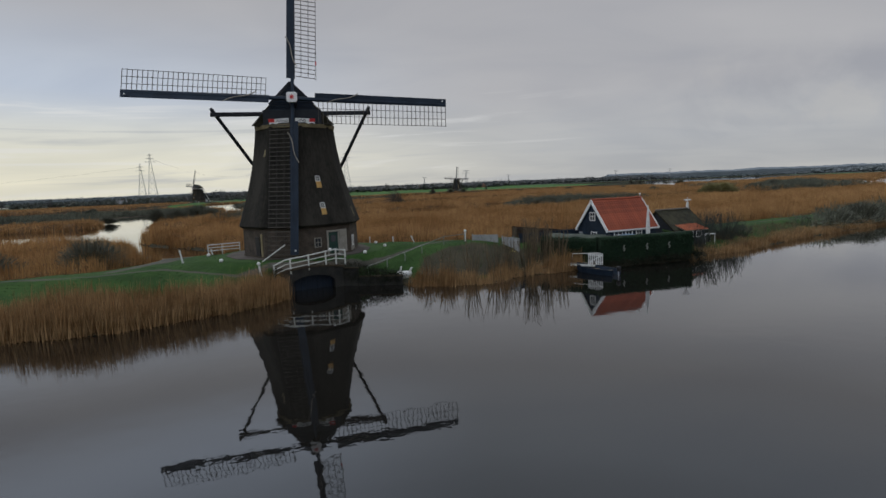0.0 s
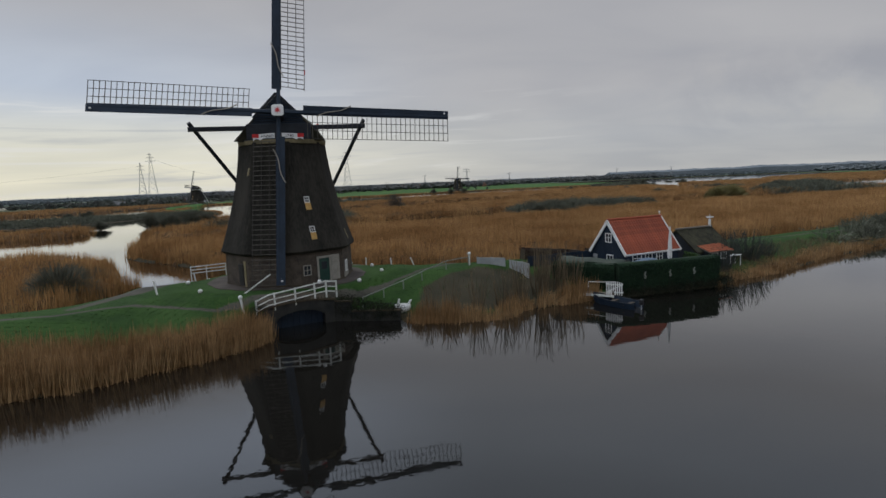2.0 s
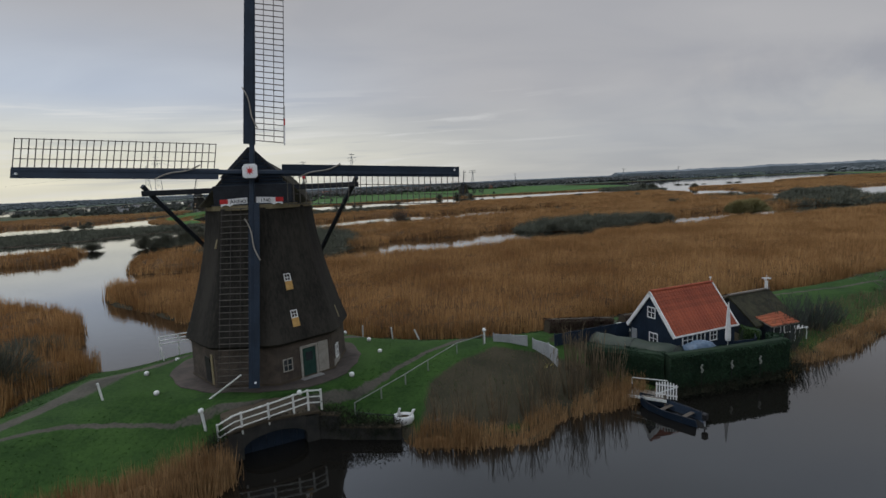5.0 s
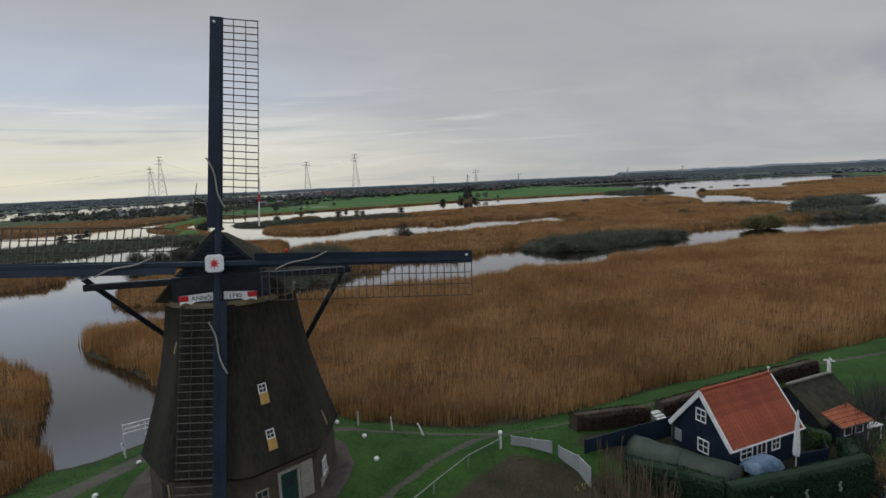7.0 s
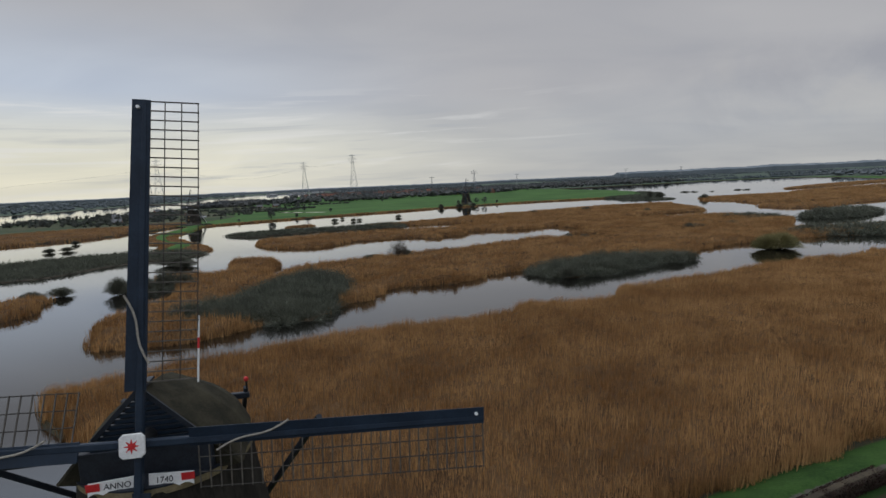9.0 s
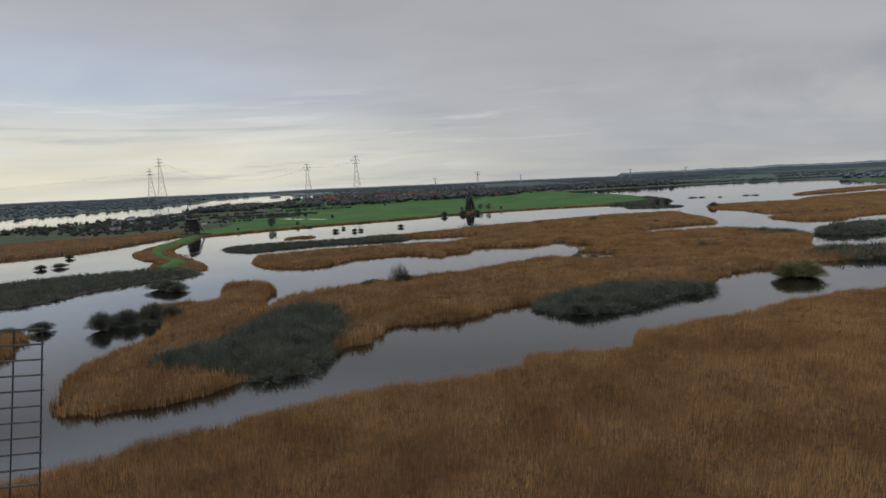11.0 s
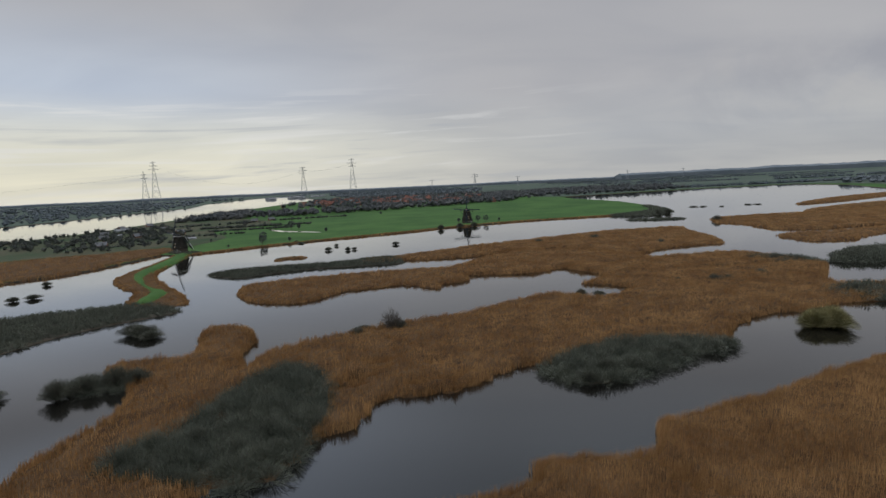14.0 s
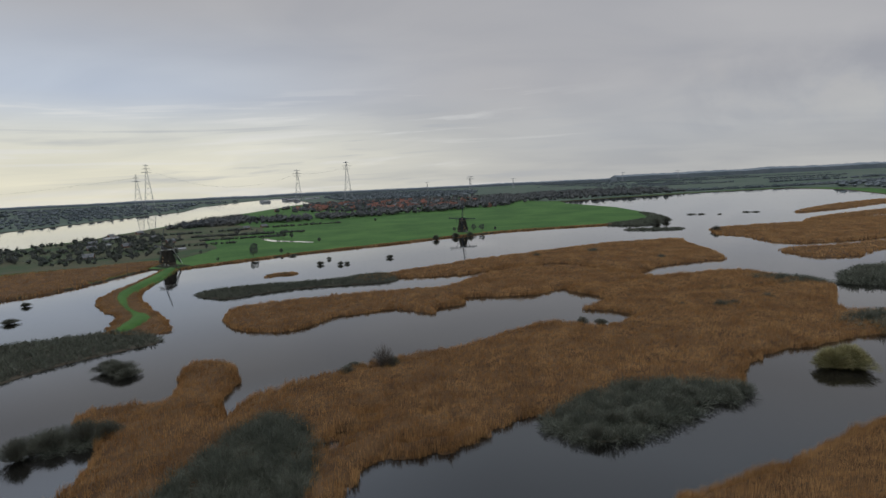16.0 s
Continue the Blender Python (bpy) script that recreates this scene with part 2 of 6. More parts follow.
PAVER = surface("brown_paving_brick", (.040, .033, .028), (.078, .063, .052), 1.2, .9, .3, 14)


def brick_material():
    m = surface("dark_brick", (.046, .038, .032), (.084, .068, .056), 1.0, .9, .2, 9)
    t = m.node_tree
    p = t.nodes["Principled BSDF"]
    c = t.nodes.new("ShaderNodeTexCoord")
    br = node(t, "ShaderNodeTexBrick", Scale=1.0)
    br.inputs["Mortar Size"].default_value = .012
    br.inputs["Brick Width"].default_value, br.inputs["Row Height"].default_value = .22, .065
    br.inputs["Color1"].default_value, br.inputs["Color2"].default_value = (.6, .6, .6, 1), (1, .95, .9, 1)
    br.inputs["Mortar"].default_value = (1.5, 1.5, 1.4, 1)
    mp = t.nodes.new("ShaderNodeMapping")
    mp.inputs["Rotation"].default_value = (radians(90), 0, 0)
    t.links.new(c.outputs["Object"], mp.inputs[0])
    t.links.new(mp.outputs[0], br.inputs["Vector"])
    old = p.inputs["Base Color"].links[0].from_socket
    t.links.new(blend(t, 1.0, old, br.outputs[0], "MULTIPLY"), p.inputs["Base Color"])
    return m


BRICK = brick_material()
WET_BRICK = surface("damp_mossy_brick", (.016, .017, .016), (.040, .038, .033), 1.2, .85, .4, 12, "", .3)


def glass_material():
    m = bpy.data.materials.new("window_glass")
    m.use_nodes = True
    p = m.node_tree.nodes["Principled BSDF"]
    p.inputs["Base Color"].default_value = (.03, .035, .04, 1)
    p.inputs["Roughness"].default_value = .05
    return m


GLASS = glass_material()


def ground_material():
    """Grass with trodden paths and bare soil, laid out by the masks 'path' and 'soil' of the mesh."""
    m = bpy.data.materials.new("meadow_ground")
    m.use_nodes = True
    t = m.node_tree
    p = t.nodes["Principled BSDF"]
    c = t.nodes.new("ShaderNodeTexCoord")
    n1 = node(t, "ShaderNodeTexNoise", Scale=.35, Detail=5.0, Roughness=.6)
    n2 = node(t, "ShaderNodeTexNoise", Scale=5.0, Detail=4.0, Roughness=.7)
    for n in (n1, n2):
        t.links.new(c.outputs["Object"], n.inputs["Vector"])
    f = calc(t, "ADD", calc(t, "MULTIPLY", n1.outputs[0], .55), calc(t, "MULTIPLY", n2.outputs[0], .45))
    g = span(t, f, .36, .64)
    col = blend(t, g, (.015, .041, .008), (.036, .080, .016))
    wet = blend(t, g, *SOIL_COL)
    way = blend(t, g, *PATH_COL)
    for mask, other in (("soil", wet), ("path", way)):
        a = t.nodes.new("ShaderNodeAttribute")
        a.attribute_name = mask
        k = calc(t, "ADD", a.outputs["Fac"], calc(t, "MULTIPLY", calc(t, "SUBTRACT", n2.outputs[0], .5), .7))
        col = blend(t, span(t, k, .35, .65), col, other)
    t.links.new(col, p.inputs["Base Color"])
    p.inputs["Roughness"].default_value = .95
    p.inputs["Specular IOR Level"].default_value = .15
    bp = node(t, "ShaderNodeBump", Strength=.5, Distance=.06)
    t.links.new(f, bp.inputs["Height"])
    t.links.new(bp.outputs[0], p.inputs["Normal"])
    return m


GROUND = ground_material()

# ---- building blocks ----


class Solid:
    """Vertices and faces gathered for one mesh."""

    def __init__(self):
        self.v, self.f = [], []

    def add(self, verts, faces):
        k = len(self.v)
        self.v += [tuple(p) for p in verts]
        self.f += [tuple(i + k for i in f) for f in faces]
        return self

    def loft(self, rings, caps=True, closed=True):
        k, n = len(self.v), len(rings[0])
        for r in rings:
            self.v += [tuple(p) for p in r]
        for a in range(len(rings) - 1):
            for i in range(n if closed else n - 1):
                j = (i + 1) % n
                self.f.append((k + a * n + i, k + a * n + j, k + (a + 1) * n + j, k + (a + 1) * n + i))
        if caps and closed:
            self.f.append(tuple(k + i for i in reversed(range(n))))
            self.f.append(tuple(k + (len(rings) - 1) * n + i for i in range(n)))
        return self

    def beam(self, a, b, w, h, up=(0, 0, 1), chamfer=.12, w2=None, h2=None):
        """A beam with chamfered edges from a to b, w wide and h high."""
        a, b = Vector(a), Vector(b)
        d = (b - a).normalized()
        u = Vector(up)
        if abs(d.dot(u)) > .98:
            u = Vector((0, 1, 0))
        s = d.cross(u).normalized()
        u = s.cross(d)
        rings = []
        for p, ww, hh in ((a, w, h), (b, w2 or w, h2 or h)):
            c = chamfer * min(ww, hh)
            prof = [(-ww / 2 + c, -hh / 2), (ww / 2 - c, -hh / 2), (ww / 2, -hh / 2 + c), (ww / 2, hh / 2 - c),
                    (ww / 2 - c, hh / 2), (-ww / 2 + c, hh / 2), (-ww / 2, hh / 2 - c), (-ww / 2, -hh / 2 + c)]
            rings.append([p + s * x + u * z for x, z in prof])
        return self.loft(rings)

    def rod(self, a, b, r, r2=None, n=8):
        a, b = Vector(a), Vector(b)
        d = (b - a).normalized()
        s = d.orthogonal().normalized()
        u = d.cross(s)
        r2 = r if r2 is None else r2
        return self.loft([[p + (s * math.cos(2 * math.pi * i / n) + u * math.sin(2 * math.pi * i / n)) * q for i in range(n)] for p, q in ((a, r), (b, r2))])

    def tube(self, path, r, n=6):
        rings = []
        for i, p in enumerate(path):
            d = (Vector(path[min(i + 1, len(path) - 1)]) - Vector(path[max(i - 1, 0)])).normalized()
            s = d.cross(Vector((0.31, .17, .93))).normalized()
            u = d.cross(s)
            q = r[i] if isinstance(r, (list, tuple)) else r
            rings.append([Vector(p) + (s * math.cos(2 * math.pi * k / n) + u * math.sin(2 * math.pi * k / n)) * q for k in range(n)])
        return self.loft(rings)

    def box(self, x0, x1, y0, y1, z0, z1, bevel=.02):
        b = min(bevel, (x1 - x0) / 4, (y1 - y0) / 4, (z1 - z0) / 4)

        def ring(i, z):
            return [(x0 + i, y0 + b + i * 0, z), (x0 + b, y0 + i, z), (x1 - b, y0 + i, z), (x1 - i, y0 + b, z), (x1 - i, y1 - b, z), (x1 - b, y1 - i, z), (x0 + b, y1 - i, z), (x0 + i, y1 - b, z)]
        return self.loft([ring(b, z0), ring(0, z0 + b), ring(0, z1 - b), ring(b, z1)])

    def ball(self, c, r, n=10, m=6, squash=1.0):
        c = Vector(c)
        rings = []
        for j in range(m + 1):
            a = -math.pi / 2 + math.pi * (j + .02) / (m + .04)
            rings.append([c + Vector((math.cos(2 * math.pi * i / n) * math.cos(a) * r, math.sin(2 * math.pi * i / n) * math.cos(a) * r, math.sin(a) * r * squash)) for i in range(n)])
        return self.loft(rings)

    def mesh(self, name, material=None, smooth=False):
        me = bpy.data.meshes.new(name)
        me.from_pydata(self.v, [], self.f)
        if material:
            me.materials.append(material)
        if smooth:
            me.polygons.foreach_set("use_smooth", [True] * len(me.polygons))
        me.update()
        return me


def part(name, solid, material, parent=None, label="", m=None, smooth=False):
    """Link a Solid or a mesh as one object under its parent."""
    me = solid.mesh(name, material, smooth) if isinstance(solid, Solid) else solid
    ob = new(name, me)
    if parent:
        ob.parent = parent
    if m is not None:
        ob.matrix_basis = m
    if label:
        tagged(ob, label)
    return ob


def thing(name, m, label, category, group="", kind=""):
    ob = new(name)
    ob.empty_display_size = .3
    ob.matrix_basis = m
    return tagged(ob, label, category, group, kind)


def vnoise(x, y, seed=0):
    """Smooth value noise on arrays, 0 to 1."""
    xi, yi = np.floor(x), np.floor(y)
    fx, fy = x - xi, y - yi
    fx, fy = fx * fx * (3 - 2 * fx), fy * fy * (3 - 2 * fy)

    def h(a, b):
        s = np.sin(a * 127.1 + b * 311.7 + seed * 74.7) * 43758.5453
        return s - np.floor(s)
    return (h(xi, yi) * (1 - fx) + h(xi + 1, yi) * fx) * (1 - fy) + (h(xi, yi + 1) * (1 - fx) + h(xi + 1, yi + 1) * fx) * fy


def rounded(points, step=4):
    """A closed outline through the points, as a smooth curve."""
    p = np.array(points, float)
    n = len(p)
    res = []
    for i in range(n):
        a, b, c, d = p[i - 1], p[i], p[(i + 1) % n], p[(i + 2) % n]
        for k in range(step):
            t = k / step
            res.append(.5 * (2 * b + (c - a) * t + (2 * a - 5 * b + 4 * c - d) * t * t + (3 * b - a - 3 * c + d) * t ** 3))
    return np.array(res)


def inside(outline, x, y):
    """Signed distance to a closed outline, positive inside."""
    best = np.full(x.shape, 1e18)
    odd = np.zeros(x.shape, bool)
    q = np.roll(outline, -1, axis=0)
    for (ax, ay), (bx, by) in zip(outline, q):
        dx, dy = bx - ax, by - ay
        t = np.clip(((x - ax) * dx + (y - ay) * dy) / (dx * dx + dy * dy + 1e-9), 0, 1)
        best = np.minimum(best, (x - ax - t * dx) ** 2 + (y - ay - t * dy) ** 2)
        if ay != by:
            odd ^= ((ay > y) != (by > y)) & (x < (bx - ax) * (y - ay) / (by - ay) + ax)
    return np.where(odd, 1, -1) * np.sqrt(best)


def sheet(name, xs, ys, z, keep, material, masks=None):
    """A grid of ground: z and keep are arrays over the grid."""
    nx, ny = len(xs), len(ys)
    gx, gy = np.meshgrid(xs, ys)
    co = np.stack([gx, gy, z], -1).reshape(-1, 3)
    i = np.arange((nx - 1) * (ny - 1))
    a = (i // (nx - 1)) * nx + i % (nx - 1)
    quads = np.stack([a, a + 1, a + nx + 1, a + nx], -1)
    k = keep.reshape(-1)
    quads = quads[k[quads].any(1)]
    used, quads = np.unique(quads, return_inverse=True)
    quads = quads.reshape(-1, 4)
    me = bpy.data.meshes.new(name)
    me.from_pydata(co[used].tolist(), [], quads.tolist())
    me.polygons.foreach_set("use_smooth", [True] * len(me.polygons))
    for key, arr in (masks or {}).items():
        at = me.attributes.new(key, "FLOAT", "POINT")
        at.data.foreach_set("value", arr.reshape(-1)[used].astype(np.float32))
    me.materials.append(material)
    return new(name, me)


def triangles(name, tri, material):
    """A mesh of loose triangles, an array of n x 3 x 3."""
    n = len(tri)
    me = bpy.data.meshes.new(name)
    me.vertices.add(n * 3)
    me.vertices.foreach_set("co", tri.reshape(-1).astype(np.float32))
    me.loops.add(n * 3)
    me.loops.foreach_set("vertex_index", np.arange(n * 3, dtype=np.int32))
    me.polygons.add(n)
    me.polygons.foreach_set("loop_start", np.arange(0, n * 3, 3, dtype=np.int32))
    me.update(calc_edges=True)
    me.materials.append(material)
    return me


rng = np.random.default_rng(7)


def scatter(outline, count, margin=0.0, ragged=0.0, seed=0):
    """Random places inside an outline, with their distance from its edge."""
    lo, hi = outline.min(0) - ragged, outline.max(0) + ragged
    x, y = rng.uniform(lo[0], hi[0], count), rng.uniform(lo[1], hi[1], count)
    d = inside(outline, x, y) - margin
    if ragged:
        d = d + (vnoise(x * .35, y * .35, seed) - .5) * 2 * ragged + (vnoise(x * 1.6, y * 1.6, seed + 3) - .5) * ragged * .7
    k = d > 0
    return x[k], y[k], d[k]


def blades(x, y, z0, z1, width, lean):
    """Upright thin leaves as triangles, from z0 to z1, with random turn and lean."""
    n = len(x)
    a = rng.uniform(0, 2 * math.pi, n)
    h = z1 - z0
    w = width * rng.uniform(.6, 1.3, n)
    bx, by = np.cos(a) * w / 2, np.sin(a) * w / 2
    lx, ly = rng.normal(0.05, lean, n) * h, rng.normal(.02, lean, n) * h
    return np.stack([np.stack([x - bx, y - by, z0], -1), np.stack([x + bx, y + by, z0], -1), np.stack([x + lx, y + ly, z1], -1)], 1)


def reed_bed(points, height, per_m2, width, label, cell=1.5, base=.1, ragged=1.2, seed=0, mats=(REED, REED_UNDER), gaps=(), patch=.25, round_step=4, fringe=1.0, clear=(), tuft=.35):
    """A bed of reeds: a dark sheet for peat, litter and the shade between stems, and the standing stems as one object
    of stuff.
    """
    outline = rounded(points, round_step) if round_step > 1 else np.array(points, float)
    lo, hi = outline.min(0) - 2, outline.max(0) + 2
    xs, ys = np.arange(lo[0], hi[0] + cell, cell), np.arange(lo[1], hi[1] + cell, cell)
    gx, gy = np.meshgrid(xs, ys)

    def depth(x, y):
        d = inside(outline, x, y) + (vnoise(x * .35, y * .35, seed) - .5) * 2 * ragged + (vnoise(x * 1.6, y * 1.6, seed + 3) - .5) * ragged * .7
        # small open pools along the shore
        if ragged > .9:
            d = np.where((d < 5) & (d > .6), d - np.clip(vnoise(x * .38, y * .38, seed + 7) - .74, 0, 1) * 22, d)
        for cx, cy, r in gaps:
            d = np.minimum(d, np.hypot(x - cx, (y - cy) * 1.6) - r + (vnoise(x * .9, y * .9, seed + 5) - .5) * 2)
        return d

    bare = [rounded(c, 3) for c in clear]

    def tops(x, y):
        clump = vnoise(x * 1.05, y * .8, seed + 13) * .6 + vnoise(x * 2.3, y * 1.9, seed + 15) * .4
        return height * (1 + (clump - .5) * 2 * tuft + (vnoise(x * .09, y * .09, seed + 9) - .5) * patch * 1.6 + (vnoise(x * .5, y * .5, seed + 11) - .5) * patch * 1.7)

    d = depth(gx, gy)
    # inner sheet at .60 of the reed height, its dark colour standing for shade
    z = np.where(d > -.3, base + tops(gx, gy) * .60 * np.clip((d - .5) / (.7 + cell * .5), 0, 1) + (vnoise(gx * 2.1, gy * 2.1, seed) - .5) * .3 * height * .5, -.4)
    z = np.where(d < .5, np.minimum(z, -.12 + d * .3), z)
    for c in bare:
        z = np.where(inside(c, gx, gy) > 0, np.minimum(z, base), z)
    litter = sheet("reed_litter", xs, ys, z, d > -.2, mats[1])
    tagged(litter, label + ", dark inner sheet for litter and the shade between stems", "reed litter", kind="stuff")
    area = (hi[0] - lo[0]) * (hi[1] - lo[1])
    x, y = rng.uniform(lo[0], hi[0], int(area * per_m2)), rng.uniform(lo[1], hi[1], int(area * per_m2))
    d = depth(x, y)
    k = d > 0
    for c in bare:
        k &= inside(c, x, y) < .6
    x, y, d = x[k], y[k], d[k]
    top = tops(x, y) * rng.normal(1, .12, len(x)) * np.clip(.72 + d * .3, 0, 1)
    foot = np.where(d < 1.6, 0.0, top * .42)
    tri = blades(x, y, base * .5 + foot, base + top, width, .085)
    if fringe:
        # the open edge, where the stems show down to the water
        edge = d < 1.3
        m = np.repeat(np.nonzero(edge)[0], int(round(2 * fringe)))
        ex, ey = x[m] + rng.normal(0, .25, len(m)), y[m] + rng.normal(0, .25, len(m))
        tri = np.concatenate([tri, blades(ex, ey, np.full(len(m), -.05), base + top[m] * rng.uniform(.55, 1.05, len(m)), width, .1)])
    me = triangles("reed_bed", tri, mats[0])
    return tagged(new("reed_bed", me), label, "reeds", kind="stuff")


def twig_mesh(name, count, radius, height, material, thick=.03, droop=.35, seed=0):
    """A dome of thin twigs that fan out from one foot, each a bent pair of triangles."""
    r = np.random.default_rng(seed)
    a = r.uniform(0, 2 * math.pi, count)
    spread = np.sqrt(r.uniform(0, 1, count))
    lob = 1 + .22 * np.sin(a * 3 + seed) + .13 * np.sin(a * 7 + seed * 2)
    ex, ey = np.cos(a) * spread * radius * lob, np.sin(a) * spread * radius * lob
    ez = height * np.sqrt(np.clip(1.04 - spread ** 2, 0.02, 1)) * r.uniform(.72, 1.08, count)
    s = r.uniform(.15, .75, count)
    start = np.stack([ex * s * .9 + r.normal(0, .06 * radius, count), ey * s * .9 + r.normal(0, .06 * radius, count), ez * s * .75], -1)
    end = np.stack([ex, ey, ez], -1)
    mid = (start + end) / 2 + np.stack([0 * a, 0 * a, droop * .2 * height * np.ones(count)], -1)
    side = np.cross(end - start, r.normal(0, 1, (count, 3)))
    side = side / (np.linalg.norm(side, axis=1, keepdims=True) + 1e-6) * thick * r.uniform(.6, 1.5, (count, 1))
    tri = np.concatenate([np.stack([start - side, start + side, mid], 1), np.stack([mid - side * .8, mid + side * .8, end], 1)])
    return triangles(name, tri, material)


def stem_solid(radius, height, n, seed):
    r = random.Random(seed)
    s = Solid()
    for i in range(n):
        a = 2 * math.pi * i / n + r.uniform(-.4, .4)
        q = radius * r.uniform(.35, .75)
        top = Vector((math.cos(a) * q, math.sin(a) * q, height * r.uniform(.5, .8)))
        s.tube([Vector((math.cos(a) * .15, math.sin(a) * .15, -.3)), top * .45 + Vector((0, 0, .1 * height)), top], [.09, .06, .025], 5)
    return s


def willow_bush(count, radius, height, seed, material=TWIG, thick=.035):
    ob = thing("willow_bush", pose(0, 0, 0), "leafless grey-green willow bush standing at the water's edge", "bush")
    part("stem", stem_solid(radius, height, 9, seed), BARK, ob)
    part("crown", twig_mesh("crown", count, radius, height, material, thick, seed=seed), None, ob)
    return ob

from mathutils.geometry import tessellate_polygon

# ---- water and land ----
# one sheet of water lies under all the land and reaches the horizon
s = Solid()
s.add([(-4900, -400, 0), (4900, -400, 0), (4900, 4800, 0), (-4900, 4800, 0)], [(0, 1, 2, 3)])
tagged(part("water", s, WATER), "calm grey-brown canal and lake water mirroring the sky", "water", kind="structure")
s = Solid()
s.add([(-4900, -400, -3), (4900, -400, -3), (4900, 4800, -3), (-4900, 4800, -3)], [(0, 1, 2, 3)])
tagged(part("ground", s, MUD), "dark peat bed under the water", "ground", kind="structure")


def slab(name, points, top, material, label, step=3, rough=0.0, foot=MUD, skirt=1.0):
    """Flat land with a sloping bank round it."""
    o = rounded(points, step)
    if rough:
        o = o + (np.random.default_rng(len(o)).normal(0, rough, o.shape))
    c = o.mean(0)
    n = len(o)
    t = np.roll(o, -1, 0) - np.roll(o, 1, 0)
    nrm = np.stack([t[:, 1], -t[:, 0]], -1) / (np.linalg.norm(t, axis=1, keepdims=True) + 1e-6)
    area = np.sum(o[:, 0] * np.roll(o[:, 1], -1) - np.roll(o[:, 0], -1) * o[:, 1])
    if area < 0:
        nrm = -nrm
    inner = [(x, y, top) for x, y in o]
    outer = [(x, y, -.5) for x, y in o + nrm * skirt]
    tris = tessellate_polygon([[Vector(p) for p in inner]])
    faces = [tuple(t) for t in tris] + [(i, (i + 1) % n, n + (i + 1) % n, n + i) for i in range(n)]
    me = bpy.data.meshes.new(name)
    me.from_pydata(inner + outer, [], faces)
    me.polygons.foreach_set("material_index", [0] * len(tris) + [1] * n)
    bm = bmesh.new()
    bm.from_mesh(me)
    bmesh.ops.recalc_face_normals(bm, faces=bm.faces[:])
    bm.to_mesh(me)
    bm.free()
    me.materials.append(material)
    me.materials.append(foot)
    return tagged(new(name, me), label, "land", kind="structure")


# the green polder behind the lake, up to the river and the horizon
slab("polder", [(-900, 120), (-600, 190), (-420, 235), (-300, 300), (-238, 345), (-222, 372), (-217, 400), (-214, 440), (-196, 432), (-184, 438), (-147, 468), (-106, 496), (-44, 531),
                (7, 566), (64, 594), (123, 607), (172, 614), (215, 606), (247, 647), (262, 741), (268, 900), (236, 1085), (240, 1180), (420, 1250), (613, 1300), (800, 1300), (790, 1120), (670, 850),
                (760, 720), (1200, 620), (2500, 700), (4600, 900), (4600, 4700), (-700, 4700), (-660, 3000), (-480, 2250), (-470, 1900), (-489, 1763), (-482, 1400), (-477, 1043), (-468, 900), (-458, 757),
                (-476, 640), (-520, 480), (-800, 330), (-1500, 200)],
     .7, POLDER, "bright green winter pasture behind the lake", 1)
# land beyond the river, its green greyed by haze in the colour
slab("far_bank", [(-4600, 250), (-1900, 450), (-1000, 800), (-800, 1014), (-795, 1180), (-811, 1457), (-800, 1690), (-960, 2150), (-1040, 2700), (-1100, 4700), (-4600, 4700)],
     .7, POLDER_HAZED, "hazy flat fields beyond the river", 1)

# the near bank: windmill mound, garden, green strip and the marsh edge
NEAR = rounded([(-160, 19), (-95, 23), (-60, 26), (-34, 28.3), (-25.4, 29.5), (-19.7, 30.8), (-17.5, 33.1), (-14.8, 35.2), (-12.4, 37.6), (-12.7, 40.0), (-12.3, 41.7), (-9.2, 43.6), (-7.1, 43.6),
                (-3.7, 43.2), (-3.0, 42.2), (.1, 41.6), (3.2, 41.9), (5.0, 42.7), (6.4, 44.5), (10.3, 46.0), (14.5, 47.4), (22.8, 49.6), (25.6, 52.0), (31.4, 54.7), (40.6, 61.3), (52.9, 69), (80, 84), (140, 112),
                (260, 160), (500, 240), (500, 330), (250, 220), (107, 162), (60, 143), (33, 131), (12, 122), (-11.5, 110), (-33, 97), (-49, 90), (-47, 85.5), (-40.8, 81), (-30.5, 73), (-22, 69.5), (-17, 67.2),
                (-20, 64.8), (-24.5, 62), (-27.3, 58.6), (-30, 57), (-34, 58.5), (-37, 63.2), (-39.4, 67.1), (-46.5, 76.3), (-55, 81), (-70, 84), (-110, 90), (-160, 96)], 3)
FIELD = [(-51.5, 92), (-46.6, 86.2), (-40.2, 81), (-30.2, 73), (-21, 69), (-12.5, 64.4), (-5.4, 61.4), (1.3, 60.3), (8.2, 62.3), (19.5, 67.6), (32.8, 72.8), (46.2, 78.2), (61.6, 86), (90, 99), (150, 126),
         (270, 172), (500, 260), (500, 325), (250, 222), (160, 187), (107, 169), (60, 150.5), (36, 141), (30, 130.5), (13.5, 130.5), (10, 123), (-11.5, 117), (-26, 109.5), (-35, 104), (-44, 97.5)]
MARSH = [(-31, 50.5), (-30, 55.5), (-35.5, 60.5), (-38.5, 66.5), (-46, 75.8), (-55, 80), (-70, 83), (-110, 89), (-160, 95), (-160, 50), (-90, 46), (-55, 43.5), (-40, 43.5), (-31.5, 45.5)]
